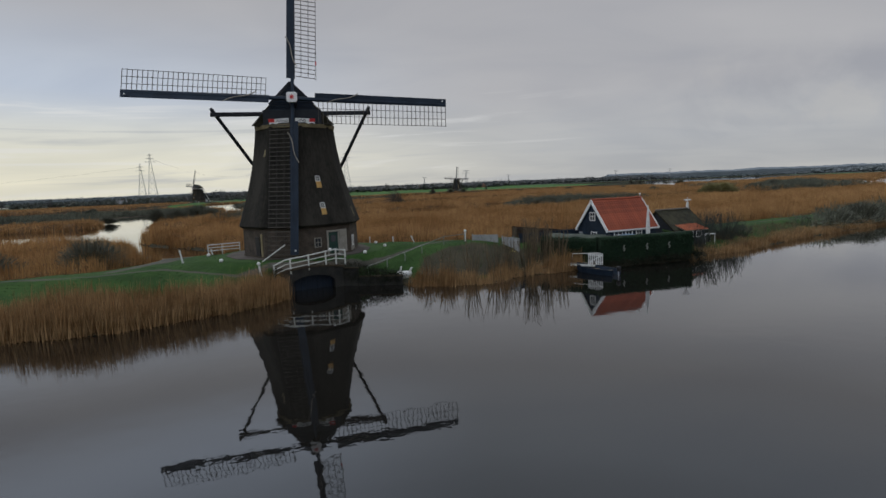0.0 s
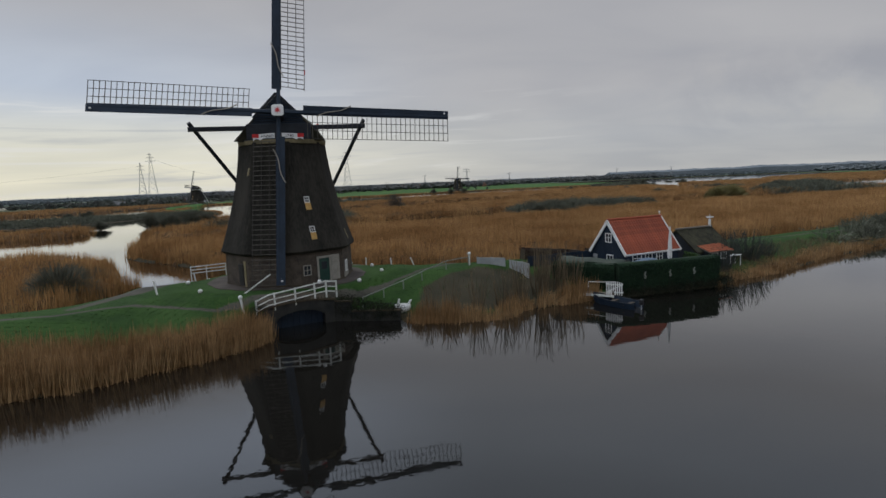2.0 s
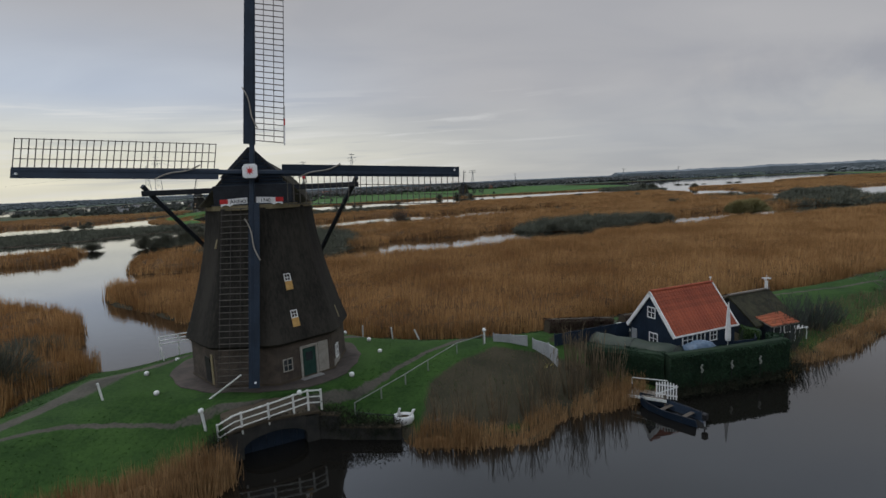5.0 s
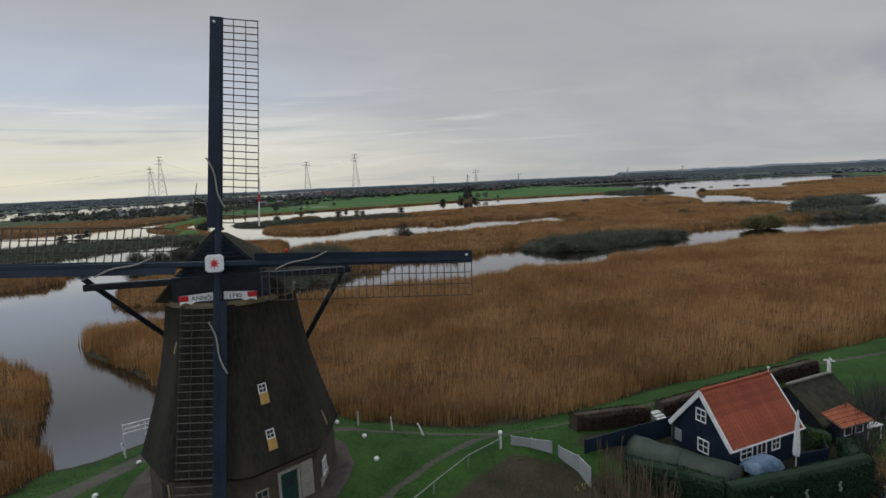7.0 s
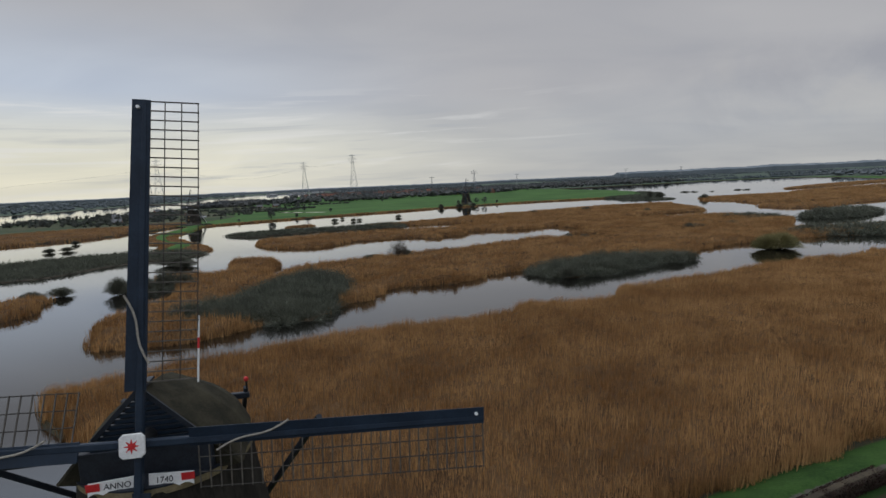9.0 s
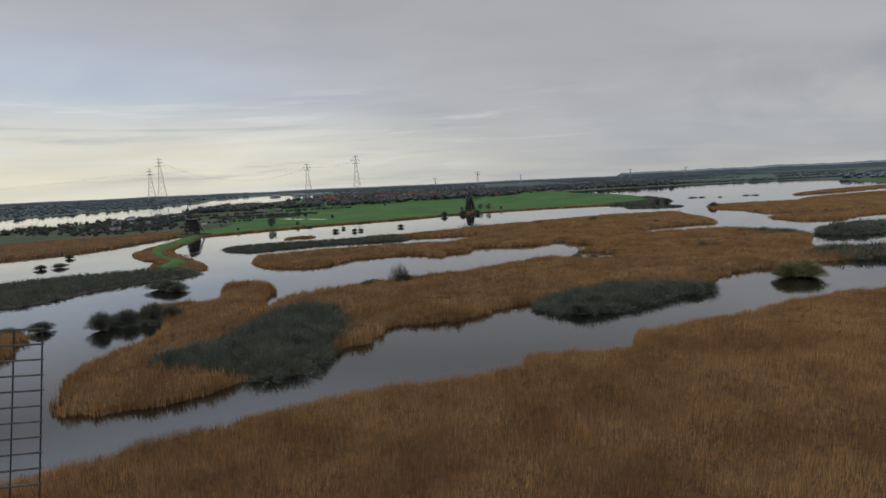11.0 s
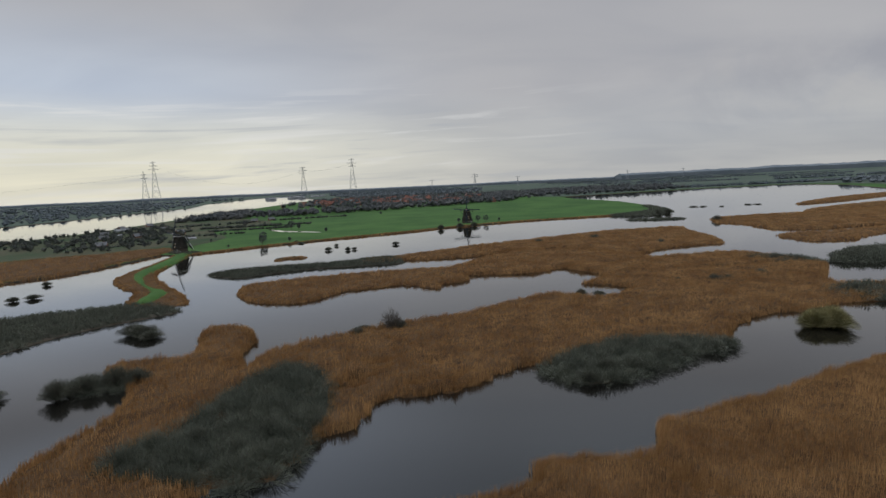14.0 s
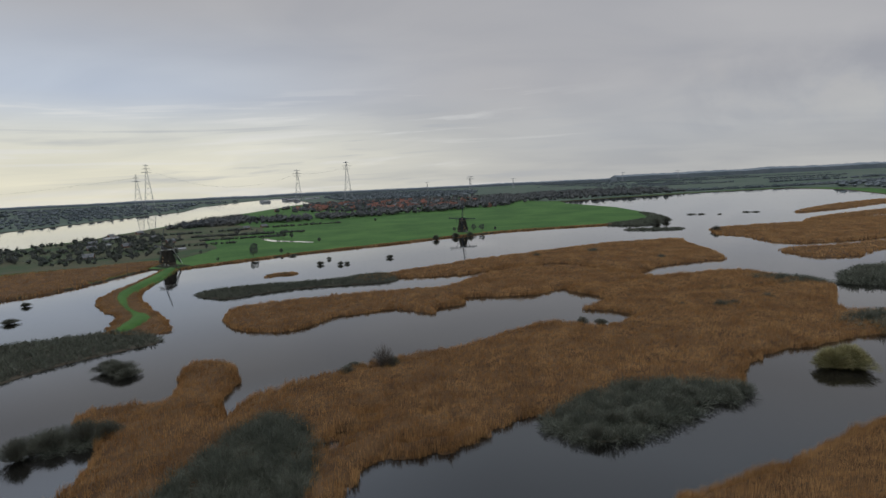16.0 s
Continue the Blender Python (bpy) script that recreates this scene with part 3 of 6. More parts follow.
BANK = [(-160, 18.5), (-95, 22.3), (-60, 25.2), (-34, 27.8), (-25.4, 28.9), (-19.7, 30.4), (-17.2, 32.7), (-14.3, 34.8), (-11.6, 37.4), (-11.9, 39.3), (-14.0, 39.2), (-17.2, 36.9), (-20, 35.4), (-25.5, 33.6), (-34, 32.6),
        (-60, 31), (-95, 28), (-160, 25)]
field, marsh, bank = rounded(FIELD, 3), rounded(MARSH, 3), rounded(BANK, 3)
xs, ys = np.arange(-75, 110.1, .5), np.arange(17, 112.1, .5)
gx, gy = np.meshgrid(xs, ys)
dn = inside(NEAR, gx, gy) + (vnoise(gx * .6, gy * .6, 4) - .5) * .5
df = np.minimum(-inside(field, gx, gy), -inside(marsh, gx, gy))
crest = np.minimum(2.2, .45 + .33 * np.clip(df, 0, 99))
crest = np.minimum(crest, 2.2 - .8 * np.clip((gx - 8) / 4, 0, 1))
z = np.minimum(crest, .12 + .225 * np.clip(dn, 0, 99)) + (vnoise(gx * .4, gy * .4, 2) - .5) * .10
z = np.where(dn < 0, np.maximum(-1.2, dn * .6), z)
# the mill stands on a level terp, and its outlet runs under the bridge
rm = np.hypot(gx + 13.64, gy - 51.75)
z = z + (2.06 - z) * np.clip((9.0 - rm) / 1.2, 0, 1)
BR = radians(29)
bx, by = (gx + 10.6) * math.cos(BR) + (gy - 42.3) * math.sin(BR), -(gx + 10.6) * math.sin(BR) + (gy - 42.3) * math.cos(BR)
z = np.where((abs(bx) < 2.1) & (by > -2) & (by < 2.4), -.9, z)


def along(points, x, y):
    """Distance to an open line."""
    p = np.array(points, float)
    best = np.full(x.shape, 1e9)
    for (ax, ay), (bx_, by_) in zip(p[:-1], p[1:]):
        dx, dy = bx_ - ax, by_ - ay
        t = np.clip(((x - ax) * dx + (y - ay) * dy) / (dx * dx + dy * dy), 0, 1)
        best = np.minimum(best, np.hypot(x - ax - t * dx, y - ay - t * dy))
    return best


PATHS = [([(-90, 38), (-40, 37.5), (-26, 38.9), (-23.5, 40.8), (-19.6, 42.5), (-15, 43.7), (-9.3, 44.9), (-6.6, 46.8), (-4.3, 50.3), (-.7, 53.7), (2.7, 56.5)], .17), ([(2.7, 56.5), (8.2, 58.2), (19, 63.2), (31, 68.2), (43, 71.5), (70, 82.5), (100, 96)], .15),
         ([(-25, 46), (-24.4, 50.6), (-23.6, 54), (-22.6, 56.3), (-20, 57.5)], .75), ([(-26, 41), (-25.2, 44), (-25, 46)], .35),
         ([(-9.3, 57.6), (-3, 57.9), (2.4, 56.7)], .25)]
path = np.zeros_like(gx)
for line, half in PATHS:
    path = np.maximum(path, np.clip(1.25 - along(line, gx, gy) / (2 * half), 0, 1))
soil = np.clip(1.4 - abs(dn) / .9, 0, 1)
plot = inside(np.array([(-2.6, 42), (10.5, 44.5), (13, 47.5), (9.5, 50.5), (6.3, 52.5), (3.0, 53.2), (-2.0, 48.3)]), gx, gy)
soil = np.maximum(soil, np.clip(plot / 1.5 + .4, 0, 1))
yard = inside(np.array([(7, 53.8), (8, 55.4), (14, 57.9), (27, 64.0), (31, 65.6), (31, 61), (22, 55.5), (12, 54)]), gx, gy)
soil = np.maximum(soil, np.clip(yard / 1.2 + .4, 0, 1))
soil = np.maximum(soil, np.clip(.5 - df * .8, 0, 1))
garden = inside(np.array([(12, 48.5), (22.5, 51), (27, 56), (24, 61), (12, 57.5), (8, 54)]), gx, gy)
soil = np.maximum(soil, np.clip(garden / 1.0 + .3, 0, 1) * .8)
meadow = sheet("near_bank", xs, ys, z, dn > -1.6, GROUND, {"path": path, "soil": soil})
tagged(meadow, "grassy mound and canal bank with worn gravel paths", "land", kind="structure")
MX, MY, MZ = -13.64, 51.75, 1.95


def height_at(x, y):
    i, j = int(round((x - xs[0]) / .5)), int(round((y - ys[0]) / .5))
    return float(z[j, i])


# grass tufts on the bank
gxr, gyr = rng.uniform(-40, 12, 110000), rng.uniform(29, 64, 110000)
gi, gj = np.rint((gxr - xs[0]) / .5).astype(int), np.rint((gyr - ys[0]) / .5).astype(int)
ok = (z[gj, gi] > .3) & (path[gj, gi] < .35) & (soil[gj, gi] < .4) & (np.hypot(gxr - MX, gyr - MY) > 7.6) & (df[gj, gi] > .2) & (abs(z[gj, gi] - z[gj, np.minimum(gi + 1, len(xs) - 1)]) < .5)
gxr, gyr, gz = gxr[ok], gyr[ok], z[gj, gi][ok]
me = triangles("grass", blades(gxr, gyr, gz - .03, gz + rng.uniform(.0, .045, len(gz)), .06, .6), GRASS_BLADE)
tagged(new("grass", me), "short green winter grass on the mill mound", "grass", kind="stuff")

# ---- reed beds ----
reed_bed([p for p in FIELD if p[0] < 120], 2.3, 28, .082, "tall orange-brown reeds filling the field behind the mill", 1.0, .25, .8, 11, gaps=((32, 126.4, .9), (32.4, 124, 1.0), (34, 121.6, 1.1), (36.5, 120, .9)), round_step=3, tuft=.14, patch=.22)
reed_bed([(88, 98.2), (150, 126), (270, 172), (420, 230), (420, 290), (250, 224), (160, 190), (104, 168)], 2.3, 10, .13, "tall orange-brown reeds further along the field", 2.0, .25, .8, 16, round_step=3, tuft=.14, patch=.22)
reed_bed(MARSH, 2.2, 22, .085, "brown reeds in the marsh beside the mill", 1.2, .2, .8, 12)
reed_bed(BANK, 1.95, 85, .055, "pale dry reeds along the canal bank", .6, .1, .5, 13, (STRAW, STRAW_UNDER), fringe=.6)
reed_bed([(-3.2, 42.6), (-2.8, 41.6), (.1, 41.1), (3.7, 41.2), (5.2, 42.2), (6.6, 44.2), (10.2, 45.4), (12.4, 47.0), (11, 48.0), (8.0, 46.4), (5.4, 44.6), (3, 43.3), (0, 43.2), (-2.2, 43.4)], 1.3, 52, .05, "pale dry reeds below the garden plot", .5, .1, .35, 14, (STRAW, STRAW_UNDER), fringe=.6, patch=.6, tuft=.8)
reed_bed([(23.4, 49.6), (25.6, 51.7), (31.4, 54.4), (40.6, 61), (52.9, 68.6), (80, 83.5), (140, 111), (140, 114), (80, 86.5), (52, 71.6), (39, 63.6), (30, 57), (24.5, 54)], .75, 40, .06, "low pale reeds along the far canal bank", .8, .1, .5, 15, (STRAW, STRAW_UNDER), fringe=.6)
# the long island with its willows, joined to the middle one
SCRUB_A = [(-60, 133.5), (-50, 129), (-40, 125.5), (-33, 126.5), (-26.5, 128), (-25, 138), (-23.5, 148), (-26, 160), (-29, 170), (-35, 177), (-41, 180), (-46, 173), (-50, 161), (-51, 148), (-56, 140)]
SCRUB_B = [(21, 171), (24, 164), (27.5, 160), (32, 158.5), (38, 163), (47, 168.5), (57, 174), (67.5, 178), (70, 184), (62, 187.5), (51, 190.5), (38, 188), (27, 179)]
LONG_ISLAND = [(-61.7, 114.1), (-58.6, 113.2), (-52.2, 114.2), (-45.5, 116.6), (-40.7, 120.1), (-38, 125), (-33, 127.8), (-27.3, 129.3), (-25.3, 138.4), (-23, 142), (-19.4, 144.2), (-17.6, 148), (-16.1, 154), (-14.5, 156.8), (-6.1, 159.6), (.5, 160.7),
               (6.2, 164.7), (10.1, 168.8), (16.8, 174), (20.5, 174.2), (24, 170), (27, 163), (31.4, 161), (37.8, 165), (46.3, 171), (56.9, 177), (68, 183), (75, 192), (80.8, 199.9), (94.5, 209.9), (104.9, 211.5), (118.3, 216.2), (133, 220.5), (185, 224),
               (185, 238), (157, 243.5), (141, 245.5), (147, 260), (158, 275), (165, 285), (161, 293), (155, 315), (149, 331), (133, 330), (117, 326), (101, 323), (88, 314), (70, 311), (55, 306), (67, 285.5), (61, 273), (53.5, 267), (63, 263), (70, 253),
               (60, 243.5), (52, 241), (45.5, 245), (38.2, 247.5), (31.8, 246), (21, 239), (10.8, 230), (-2, 222), (-15.7, 217), (-25, 211.5), (-30.6, 207), (-38.6, 201), (-44.4, 195), (-50, 189.5), (-50.6, 178.5), (-53.5, 184), (-57.6, 192), (-57, 200),
               (-61.5, 213), (-65.7, 217.5), (-72, 221.5), (-78, 221), (-78, 213), (-74.7, 205), (-71, 192.5), (-83, 188.5), (-88.5, 186.5), (-87, 180), (-79, 176), (-73.5, 167), (-69.5, 158), (-69.5, 150), (-70.8, 142), (-71.5, 135), (-69.3, 127.5), (-65.3, 120)]
reed_bed(LONG_ISLAND, 2.0, 10.5, .125, "orange-brown reeds on the long island in the lake", 1.5, .15, 1.0, 21, clear=(SCRUB_A, SCRUB_B), round_step=3, patch=.3, tuft=.45,
         gaps=((-23.5, 165.4, 2.9), (-21.5, 170, 2.6), (-18.5, 179, 1.9), (-17, 175.5, 1.5), (-4.4, 177.6, 1.5), (-8.5, 165.5, 1.6), (-1.5, 166, 1.4), (3, 170, 1.5), (-21, 210.5, 3), (-15.5, 212.5, 2.2), (-27.5, 205, 1.6), (113, 285, 2.2), (118, 286.5, 2.6), (123, 287.5, 2.2), (128, 288.5, 3), (133, 289.5, 3.4), (139, 291, 3.6), (145, 293, 4)))
reed_bed([(-94, 283), (-90, 272), (-83, 263), (-72, 256), (-61, 254), (-52, 260), (-46, 272), (-33, 277), (-21, 282), (-12, 275), (-5, 272), (-3, 280), (8, 286), (6, 298), (23, 296.5), (41, 298), (56, 308), (70, 310), (88, 313), (101, 322), (103, 331), (92, 342), (70, 366), (50, 370), (30, 362), (12, 341), (3, 326),
          (-19, 320), (-46, 315), (-62, 309), (-82, 305), (-94, 296)],
         1.8, 7, .16, "orange-brown reeds on the middle island in the lake", 2.0, .15, 1.0, 22, round_step=3, patch=.3, tuft=.45, gaps=((104, 331, 4), (98, 336, 3), (42, 303, 3), (50, 306, 2.5)))
reed_bed([(-30, 357), (-3, 356), (14, 358), (26, 367), (55, 380), (72, 380), (92, 350), (101, 338), (123, 357), (146, 364), (163, 370), (168, 390), (172, 411), (174, 445), (181, 469), (157, 468), (115, 459), (69, 436), (27, 413), (1, 396), (-23, 380), (-34, 368)],
         1.7, 6, .18, "orange-brown reeds on the rear island in the lake", 2.2, .15, 1.2, 23, gaps=((10, 368, 3), (16, 370, 3), (22, 373, 3), (28, 375, 3), (34, 377, 3), (41, 379.5, 3), (48, 382, 2.6), (108, 343, 4), (117, 349, 4.5), (126, 354, 4.5), (136, 357, 4), (146, 360, 4), (-5, 362, 3)))
reed_bed([(-97, 138), (-95, 144), (-99, 152), (-105, 163), (-112, 158), (-120, 150), (-150, 135), (-150, 126), (-112, 131)], 1.8, 8, .13, "brown reeds on a small islet", 1.6, .15, 1.4, 24)
reed_bed([(236, 530), (222, 500), (221, 487), (230, 469), (227, 440), (231, 424), (247, 416), (302, 426), (400, 470), (420, 565), (336, 546), (278, 542)], 1.7, 3.6, .22, "brown reeds on the islands before the open lake", 3, .15, 1.4, 25)
reed_bed([(207, 388), (208, 362), (226, 356), (263, 379), (330, 405), (330, 425), (270, 404), (235, 400), (216, 396)], 1.6, 3.2, .22, "brown reeds on a strip of marsh", 3, .15, 2, 26)
reed_bed([(335, 556), (380, 566), (444, 600), (520, 640), (520, 655), (440, 625), (370, 590)], 1.6, 2.6, .24, "brown reeds on a far strip of marsh", 3, .15, 2, 27)
reed_bed([(391, 655), (450, 672), (559, 735), (700, 790), (700, 830), (540, 770), (440, 705)], 1.6, 2.0, .26, "brown reeds beside the open lake", 3.5, .15, 2, 28)
reed_bed([(-222, 372), (-238, 345), (-300, 300), (-420, 235), (-600, 190), (-600, 255), (-420, 330), (-318, 430), (-285, 448), (-232, 478), (-214, 455), (-218, 400)], 1.6, 1.9, .28, "brown reeds along the polder shore", 3, .75, 1.6, 29)
reed_bed([(-110, 379), (-104, 384), (-92, 388), (-96, 394), (-108, 392)], 1.3, 9, .14, "brown reeds on a tiny islet", 1.2, .1, .8, 30)
# narrow reed fringe of the polder
reed_bed([(-184, 436.5), (-147, 466.5), (-106, 494.5), (-44, 529.5), (7, 564.5), (64, 592), (123, 605), (172, 612), (172, 616.5), (123, 610), (64, 597), (7, 569.5), (-44, 534.5), (-106, 499.5), (-147, 471.5), (-184, 441.5)],
         1.1, 6, .2, "brown reed fringe along the polder", 1.5, .5, .6, 31)
# the winding dike to the second mill
reed_bed([(-199, 432), (-192, 395), (-183, 338), (-161, 306), (-147, 294), (-137, 273), (-131, 262), (-116, 258), (-106, 262), (-112, 272), (-117, 280), (-141, 310), (-166, 348), (-184, 416), (-190, 434)],
         .8, 8, .16, "low tawny reeds on the winding dike", 1.6, .35, 1.0, 32)
DIKE = rounded([(-197, 432), (-188, 395), (-177, 345), (-153, 309), (-137, 290), (-130, 266), (-124, 264), (-127, 286), (-146, 304), (-167, 338), (-178, 390), (-190, 432)], 3)
dx, dy = np.arange(-205, -118, 1.2), np.arange(258, 440, 1.2)
ax_, ay_ = np.meshgrid(dx, dy)
dd = inside(DIKE, ax_, ay_) + (vnoise(ax_ * .5, ay_ * .5, 8) - .5) * 1.2
ob = sheet("dike", dx, dy, np.minimum(1.9, .9 + dd * .45), dd > -.6, POLDER)
tagged(ob, "winding grass-topped dike leading to a windmill", "dike", kind="structure")

# ---- the windmill ----
TURN = 11.2          # the cap faces a little towards the canal's bend
TILT = 12.0          # the windshaft rises to the front


def octagon(r, z, a0=22.5):
    return [(r * math.cos(radians(a0 + 45 * i)), r * math.sin(radians(a0 + 45 * i)), z) for i in range(8)]


def circle(r, z, n=28):
    return [(r * math.cos(2 * math.pi * i / n), r * math.sin(2 * math.pi * i / n), z) for i in range(n)]


def face_pose(angle, r, z, side=0.0, back=0.0):
    """On a face of the octagon whose normal points 'angle' degrees from the front to the right; local -y looks outward."""
    a = radians(angle)
    n = Vector((math.sin(a), -math.cos(a), 0))
    t = Vector((math.cos(a), math.sin(a), 0))
    return Matrix.Translation(n * r + t * side + Vector((0, 0, z))) @ pose(0, 0, 0, 0, 0, angle) @ pose(0, 0, 0, back, 0, 0)


def window_frame(w, h, bar=.07, depth=.08, cross=True):
    s = Solid()
    for x in (-w / 2, w / 2):
        s.box(x - bar / 2, x + bar / 2, -depth, 0, -h / 2, h / 2, .01)
    for q in (-h / 2, h / 2):
        s.box(-w / 2 - bar / 2, w / 2 + bar / 2, -depth - .004, 0, q - bar / 2, q + bar / 2, .01)
    if cross:
        s.box(-bar * .3, bar * .3, -depth * .8, 0, -h / 2, h / 2, .008)
        s.box(-w / 2, w / 2, -depth * .8 - .003, 0, -bar * .3, bar * .3, .008)
    return s


PROFILE = [(11.75, 3.66), (10.6, 3.79), (9.4, 3.97), (8.1, 4.23), (6.8, 4.55), (5.5, 4.92), (4.3, 5.30), (3.5, 5.57), (2.95, 5.77)]   # height over the mound, radius


def body_radius(h):
    hs, rs = [p[0] for p in PROFILE][::-1], [p[1] for p in PROFILE][::-1]
    return float(np.interp(h, hs, rs))


def make_mill():
    mill = thing("windmill", pose(MX, MY, MZ), "dark thatched octagonal smock windmill with four lattice sails at rest", "windmill")
    # brick base
    s = Solid().loft([octagon(5.42, -.25), octagon(5.39, 1.6), octagon(5.37, 2.95)])
    base = part("base_wall", s, BRICK, mill, "dark brown brick base of the mill")
    part("plinth", Solid().loft([octagon(5.5, -.3), octagon(5.5, .22), octagon(5.44, .28)]), MUD, mill)
    # thatched smock with its thick lower edge, rounded corners
    rings = []
    for h, r in PROFILE:
        ring = []
        for i in range(8):
            a = 22.5 + 45 * i
            for da, k in ((-4, .985), (0, .992), (4, .985)):
                ring.append((r * k * math.cos(radians(a + da)) * 1.0, r * k * math.sin(radians(a + da)), h))
        rings.append(ring)
    lip = [(x * .962, y * .962, 2.74) for x, y, _ in rings[-1]]
    inner = [(x * .90, y * .90, 2.78) for x, y, _ in rings[-1]]
    s = Solid().loft(rings + [lip, inner], caps=True)
    part("thatch", s, THATCH, mill, "dark weathered thatch covering the tapering smock")
    part("curb_ring", Solid().loft([circle(3.3, 11.60), circle(3.62, 11.64), circle(3.66, 11.95), circle(3.4, 11.97)]), CREAM, mill, "pale limewashed curb under the cap")
    part("skirt", Solid().loft([circle(3.4, 11.96), circle(3.68, 11.965), circle(3.68, 12.03), circle(2.2, 12.2)]), TARRED, mill, "dark tarred boards sloping over the curb")
    # two dormer windows in the thatch with ochre shutters hanging below
    for h, side in ((7.0, -.55), (4.6, -.62)):
        r = body_radius(h) * .924
        m = face_pose(45, r - .02, h, side, -16)
        w = part("window", window_frame(.42, .46, .06, .10), WHITE, mill, "small white-framed window in the thatch", m)
        part("pane", Solid().box(-.2, .2, -.035, -.02, -.22, .22, .002), GLASS, w)
        part("shutter", Solid().box(-.25, .25, -.12, -.06, -.86, -.27, .012), OCHRE, w, "open ochre shutter")
    for a, h, side in ((90, 3.9, -.4), (-90, 3.9, .2), (-45, 9.6, .9)):
        r = body_radius(h) * .924
        part("slit_window", Solid().box(-.10, .10, -.07, .02, -.5, .45, .015), CREAM, mill, "narrow pale slit window", face_pose(a, r, h, side, -18))
    # door, base windows and white pilasters
    ap = 5.405 * .924
    m = face_pose(45, ap, .12, .15)
    d = part("door", Solid().box(-.50, .50, -.05, .02, .02, 2.05, .02), GREEN_DOOR, mill, "dark green plank door with a small window", m)
    s = Solid()
    s.box(-.66, -.5, -.10, .02, 0, 2.16, .015).box(.5, .66, -.10, .02, 0, 2.16, .015).box(-.66, .66, -.105, .02, 2.05, 2.22, .015)
    part("door_frame", s, PLASTER, d)
    part("door_window", Solid().box(-.26, .26, -.065, -.05, 1.15, 1.75, .004), GLASS, d)
    part("door_step", Solid().box(-.8, .8, -.6, .0, -.12, .06, .02), GRANITE, d)
    part("pilaster", Solid().box(-.40, .40, -.06, .01, .0, 2.35, .02), PLASTER, mill, "grey limewashed wall strip beside the door", face_pose(45, ap, 0, 1.25))
    w = part("window", window_frame(.64, .80, .07, .09), PLASTER, mill, "base window with a pale frame", face_pose(45, ap, 1.35, -1.45))
    part("pane", Solid().box(-.34, .34, -.035, -.02, -.41, .41, .002), GLASS, w)
    w = part("window", window_frame(.7, .9, .09, .09), WHITE, mill, "white-framed base window", face_pose(90, ap, 1.15, -1.05))
    part("pane", Solid().box(-.34, .34, -.035, -.02, -.41, .41, .002), GLASS, w)
    part("low_wall", Solid().box(-.9, .9, -.05, .01, .0, .72, .02), PLASTER, mill, "grey limewashed low wall panel", face_pose(90, ap, 0, -1.05))
    part("side_door", Solid().box(-.42, .42, -.05, .02, .05, 2.0, .02), BLACK, mill, "black tarred side door", face_pose(-45, ap, 0, .8))
    part("wall_strip", Solid().box(-.16, .16, -.06, .01, 0, 2.3, .02), CREAM, mill, "pale wall strip", face_pose(-45, ap, 0, 1.55))

    # the cap
    R = pose(0, 0, 0, 0, 0, TURN)
    gable = [(0, 15.62), (.55, 15.05), (1.15, 14.45), (1.85, 13.85), (2.45, 13.2), (3.0, 12.55), (3.55, 11.95)]

    def section(y, w, drop, dome=0.0):
        half = [(x, h + dome * (12.0 + 3.2 * math.sqrt(max(0, 1 - (x / 3.6) ** 2)) - h)) for x, h in gable]
        left = [(-x * w, y, h - drop * max(0, (h - 11.95) / 3.6)) for x, h in half[::-1]]
        right = [(x * w, y, h - drop * max(0, (h - 11.95) / 3.6)) for x, h in half[1:]]
        return left + right + [(2.9 * w, y, 11.88), (-2.9 * w, y, 11.88)]
    rings = [section(-2.35, .99, .0), section(-2.2, 1.03, -.05), section(-1.2, 1.02, .0, .18), section(.2, 1.0, .05, .45), section(1.5, .95, .35, .6), section(2.6, .84, .9, .7), section(3.4, .64, 1.8, .8), section(3.8, .34, 2.8, .8)]
    cap = part("cap", Solid().loft(rings), CAP_THATCH, mill, "moss-grown thatched boat-shaped cap", R)
    # weatherboarded front gable
    k = 0
    for h in np.arange(13.25, 15.45, .22):
        w = float(np.interp(h + .1, [12.5, 13.2, 13.85, 14.45, 15.05, 15.62], [2.6, 2.3, 1.8, 1.12, .52, .05])) * .98
        part("gable_board", Solid().box(-w, w, -2.50 - .02, -2.34, h, h + .19, .03), NAVY, cap)
        part("board_edge", Solid().box(-w, w, -2.55, -2.40, h + .16, h + .20, .01), TARRED, cap)
    part("breast", Solid().box(-2.55, 2.55, -2.62, -2.30, 12.05, 13.28, .03), TARRED, cap, "tarred breast beam board")
    part("ridge_board", Solid().beam((0, -2.5, 15.7), (0, -1.2, 15.72), .3, .14), TARRED, cap)
    for sx in (-1, 1):
        part("verge_board", Solid().beam((sx * .02, -2.55, 15.72), (sx * 1.95, -2.55, 13.75), .10, .20), TARRED, cap)
    # tail beams and braces
    part("long_cross_beam", Solid().beam((-7.05, -2.05, 13.0), (7.05, -2.05, 13.0), .32, .36), TARRED, cap, "long tarred cross beam through the cap")
    part("short_cross_beam", Solid().beam((-3.1, 3.1, 12.9), (3.1, 3.1, 12.9), .28, .3), TARRED, cap)
    part("tail_pole", Solid().beam((0, 2.8, 13.3), (0, 8.8, .9), .38, .42), TARRED, cap, "tail pole behind the mill")
    for sx in (-1, 1):
        part("long_brace", Solid().beam((sx * 6.95, -2.2, 13.5), (sx * .35, 8.6, 1.4), .24, .26), TARRED, cap, "long slanting tail brace")
        part("short_brace", Solid().beam((sx * 2.95, 3.12, 13.3), (sx * .3, 8.5, 1.7), .2, .22), TARRED, cap)
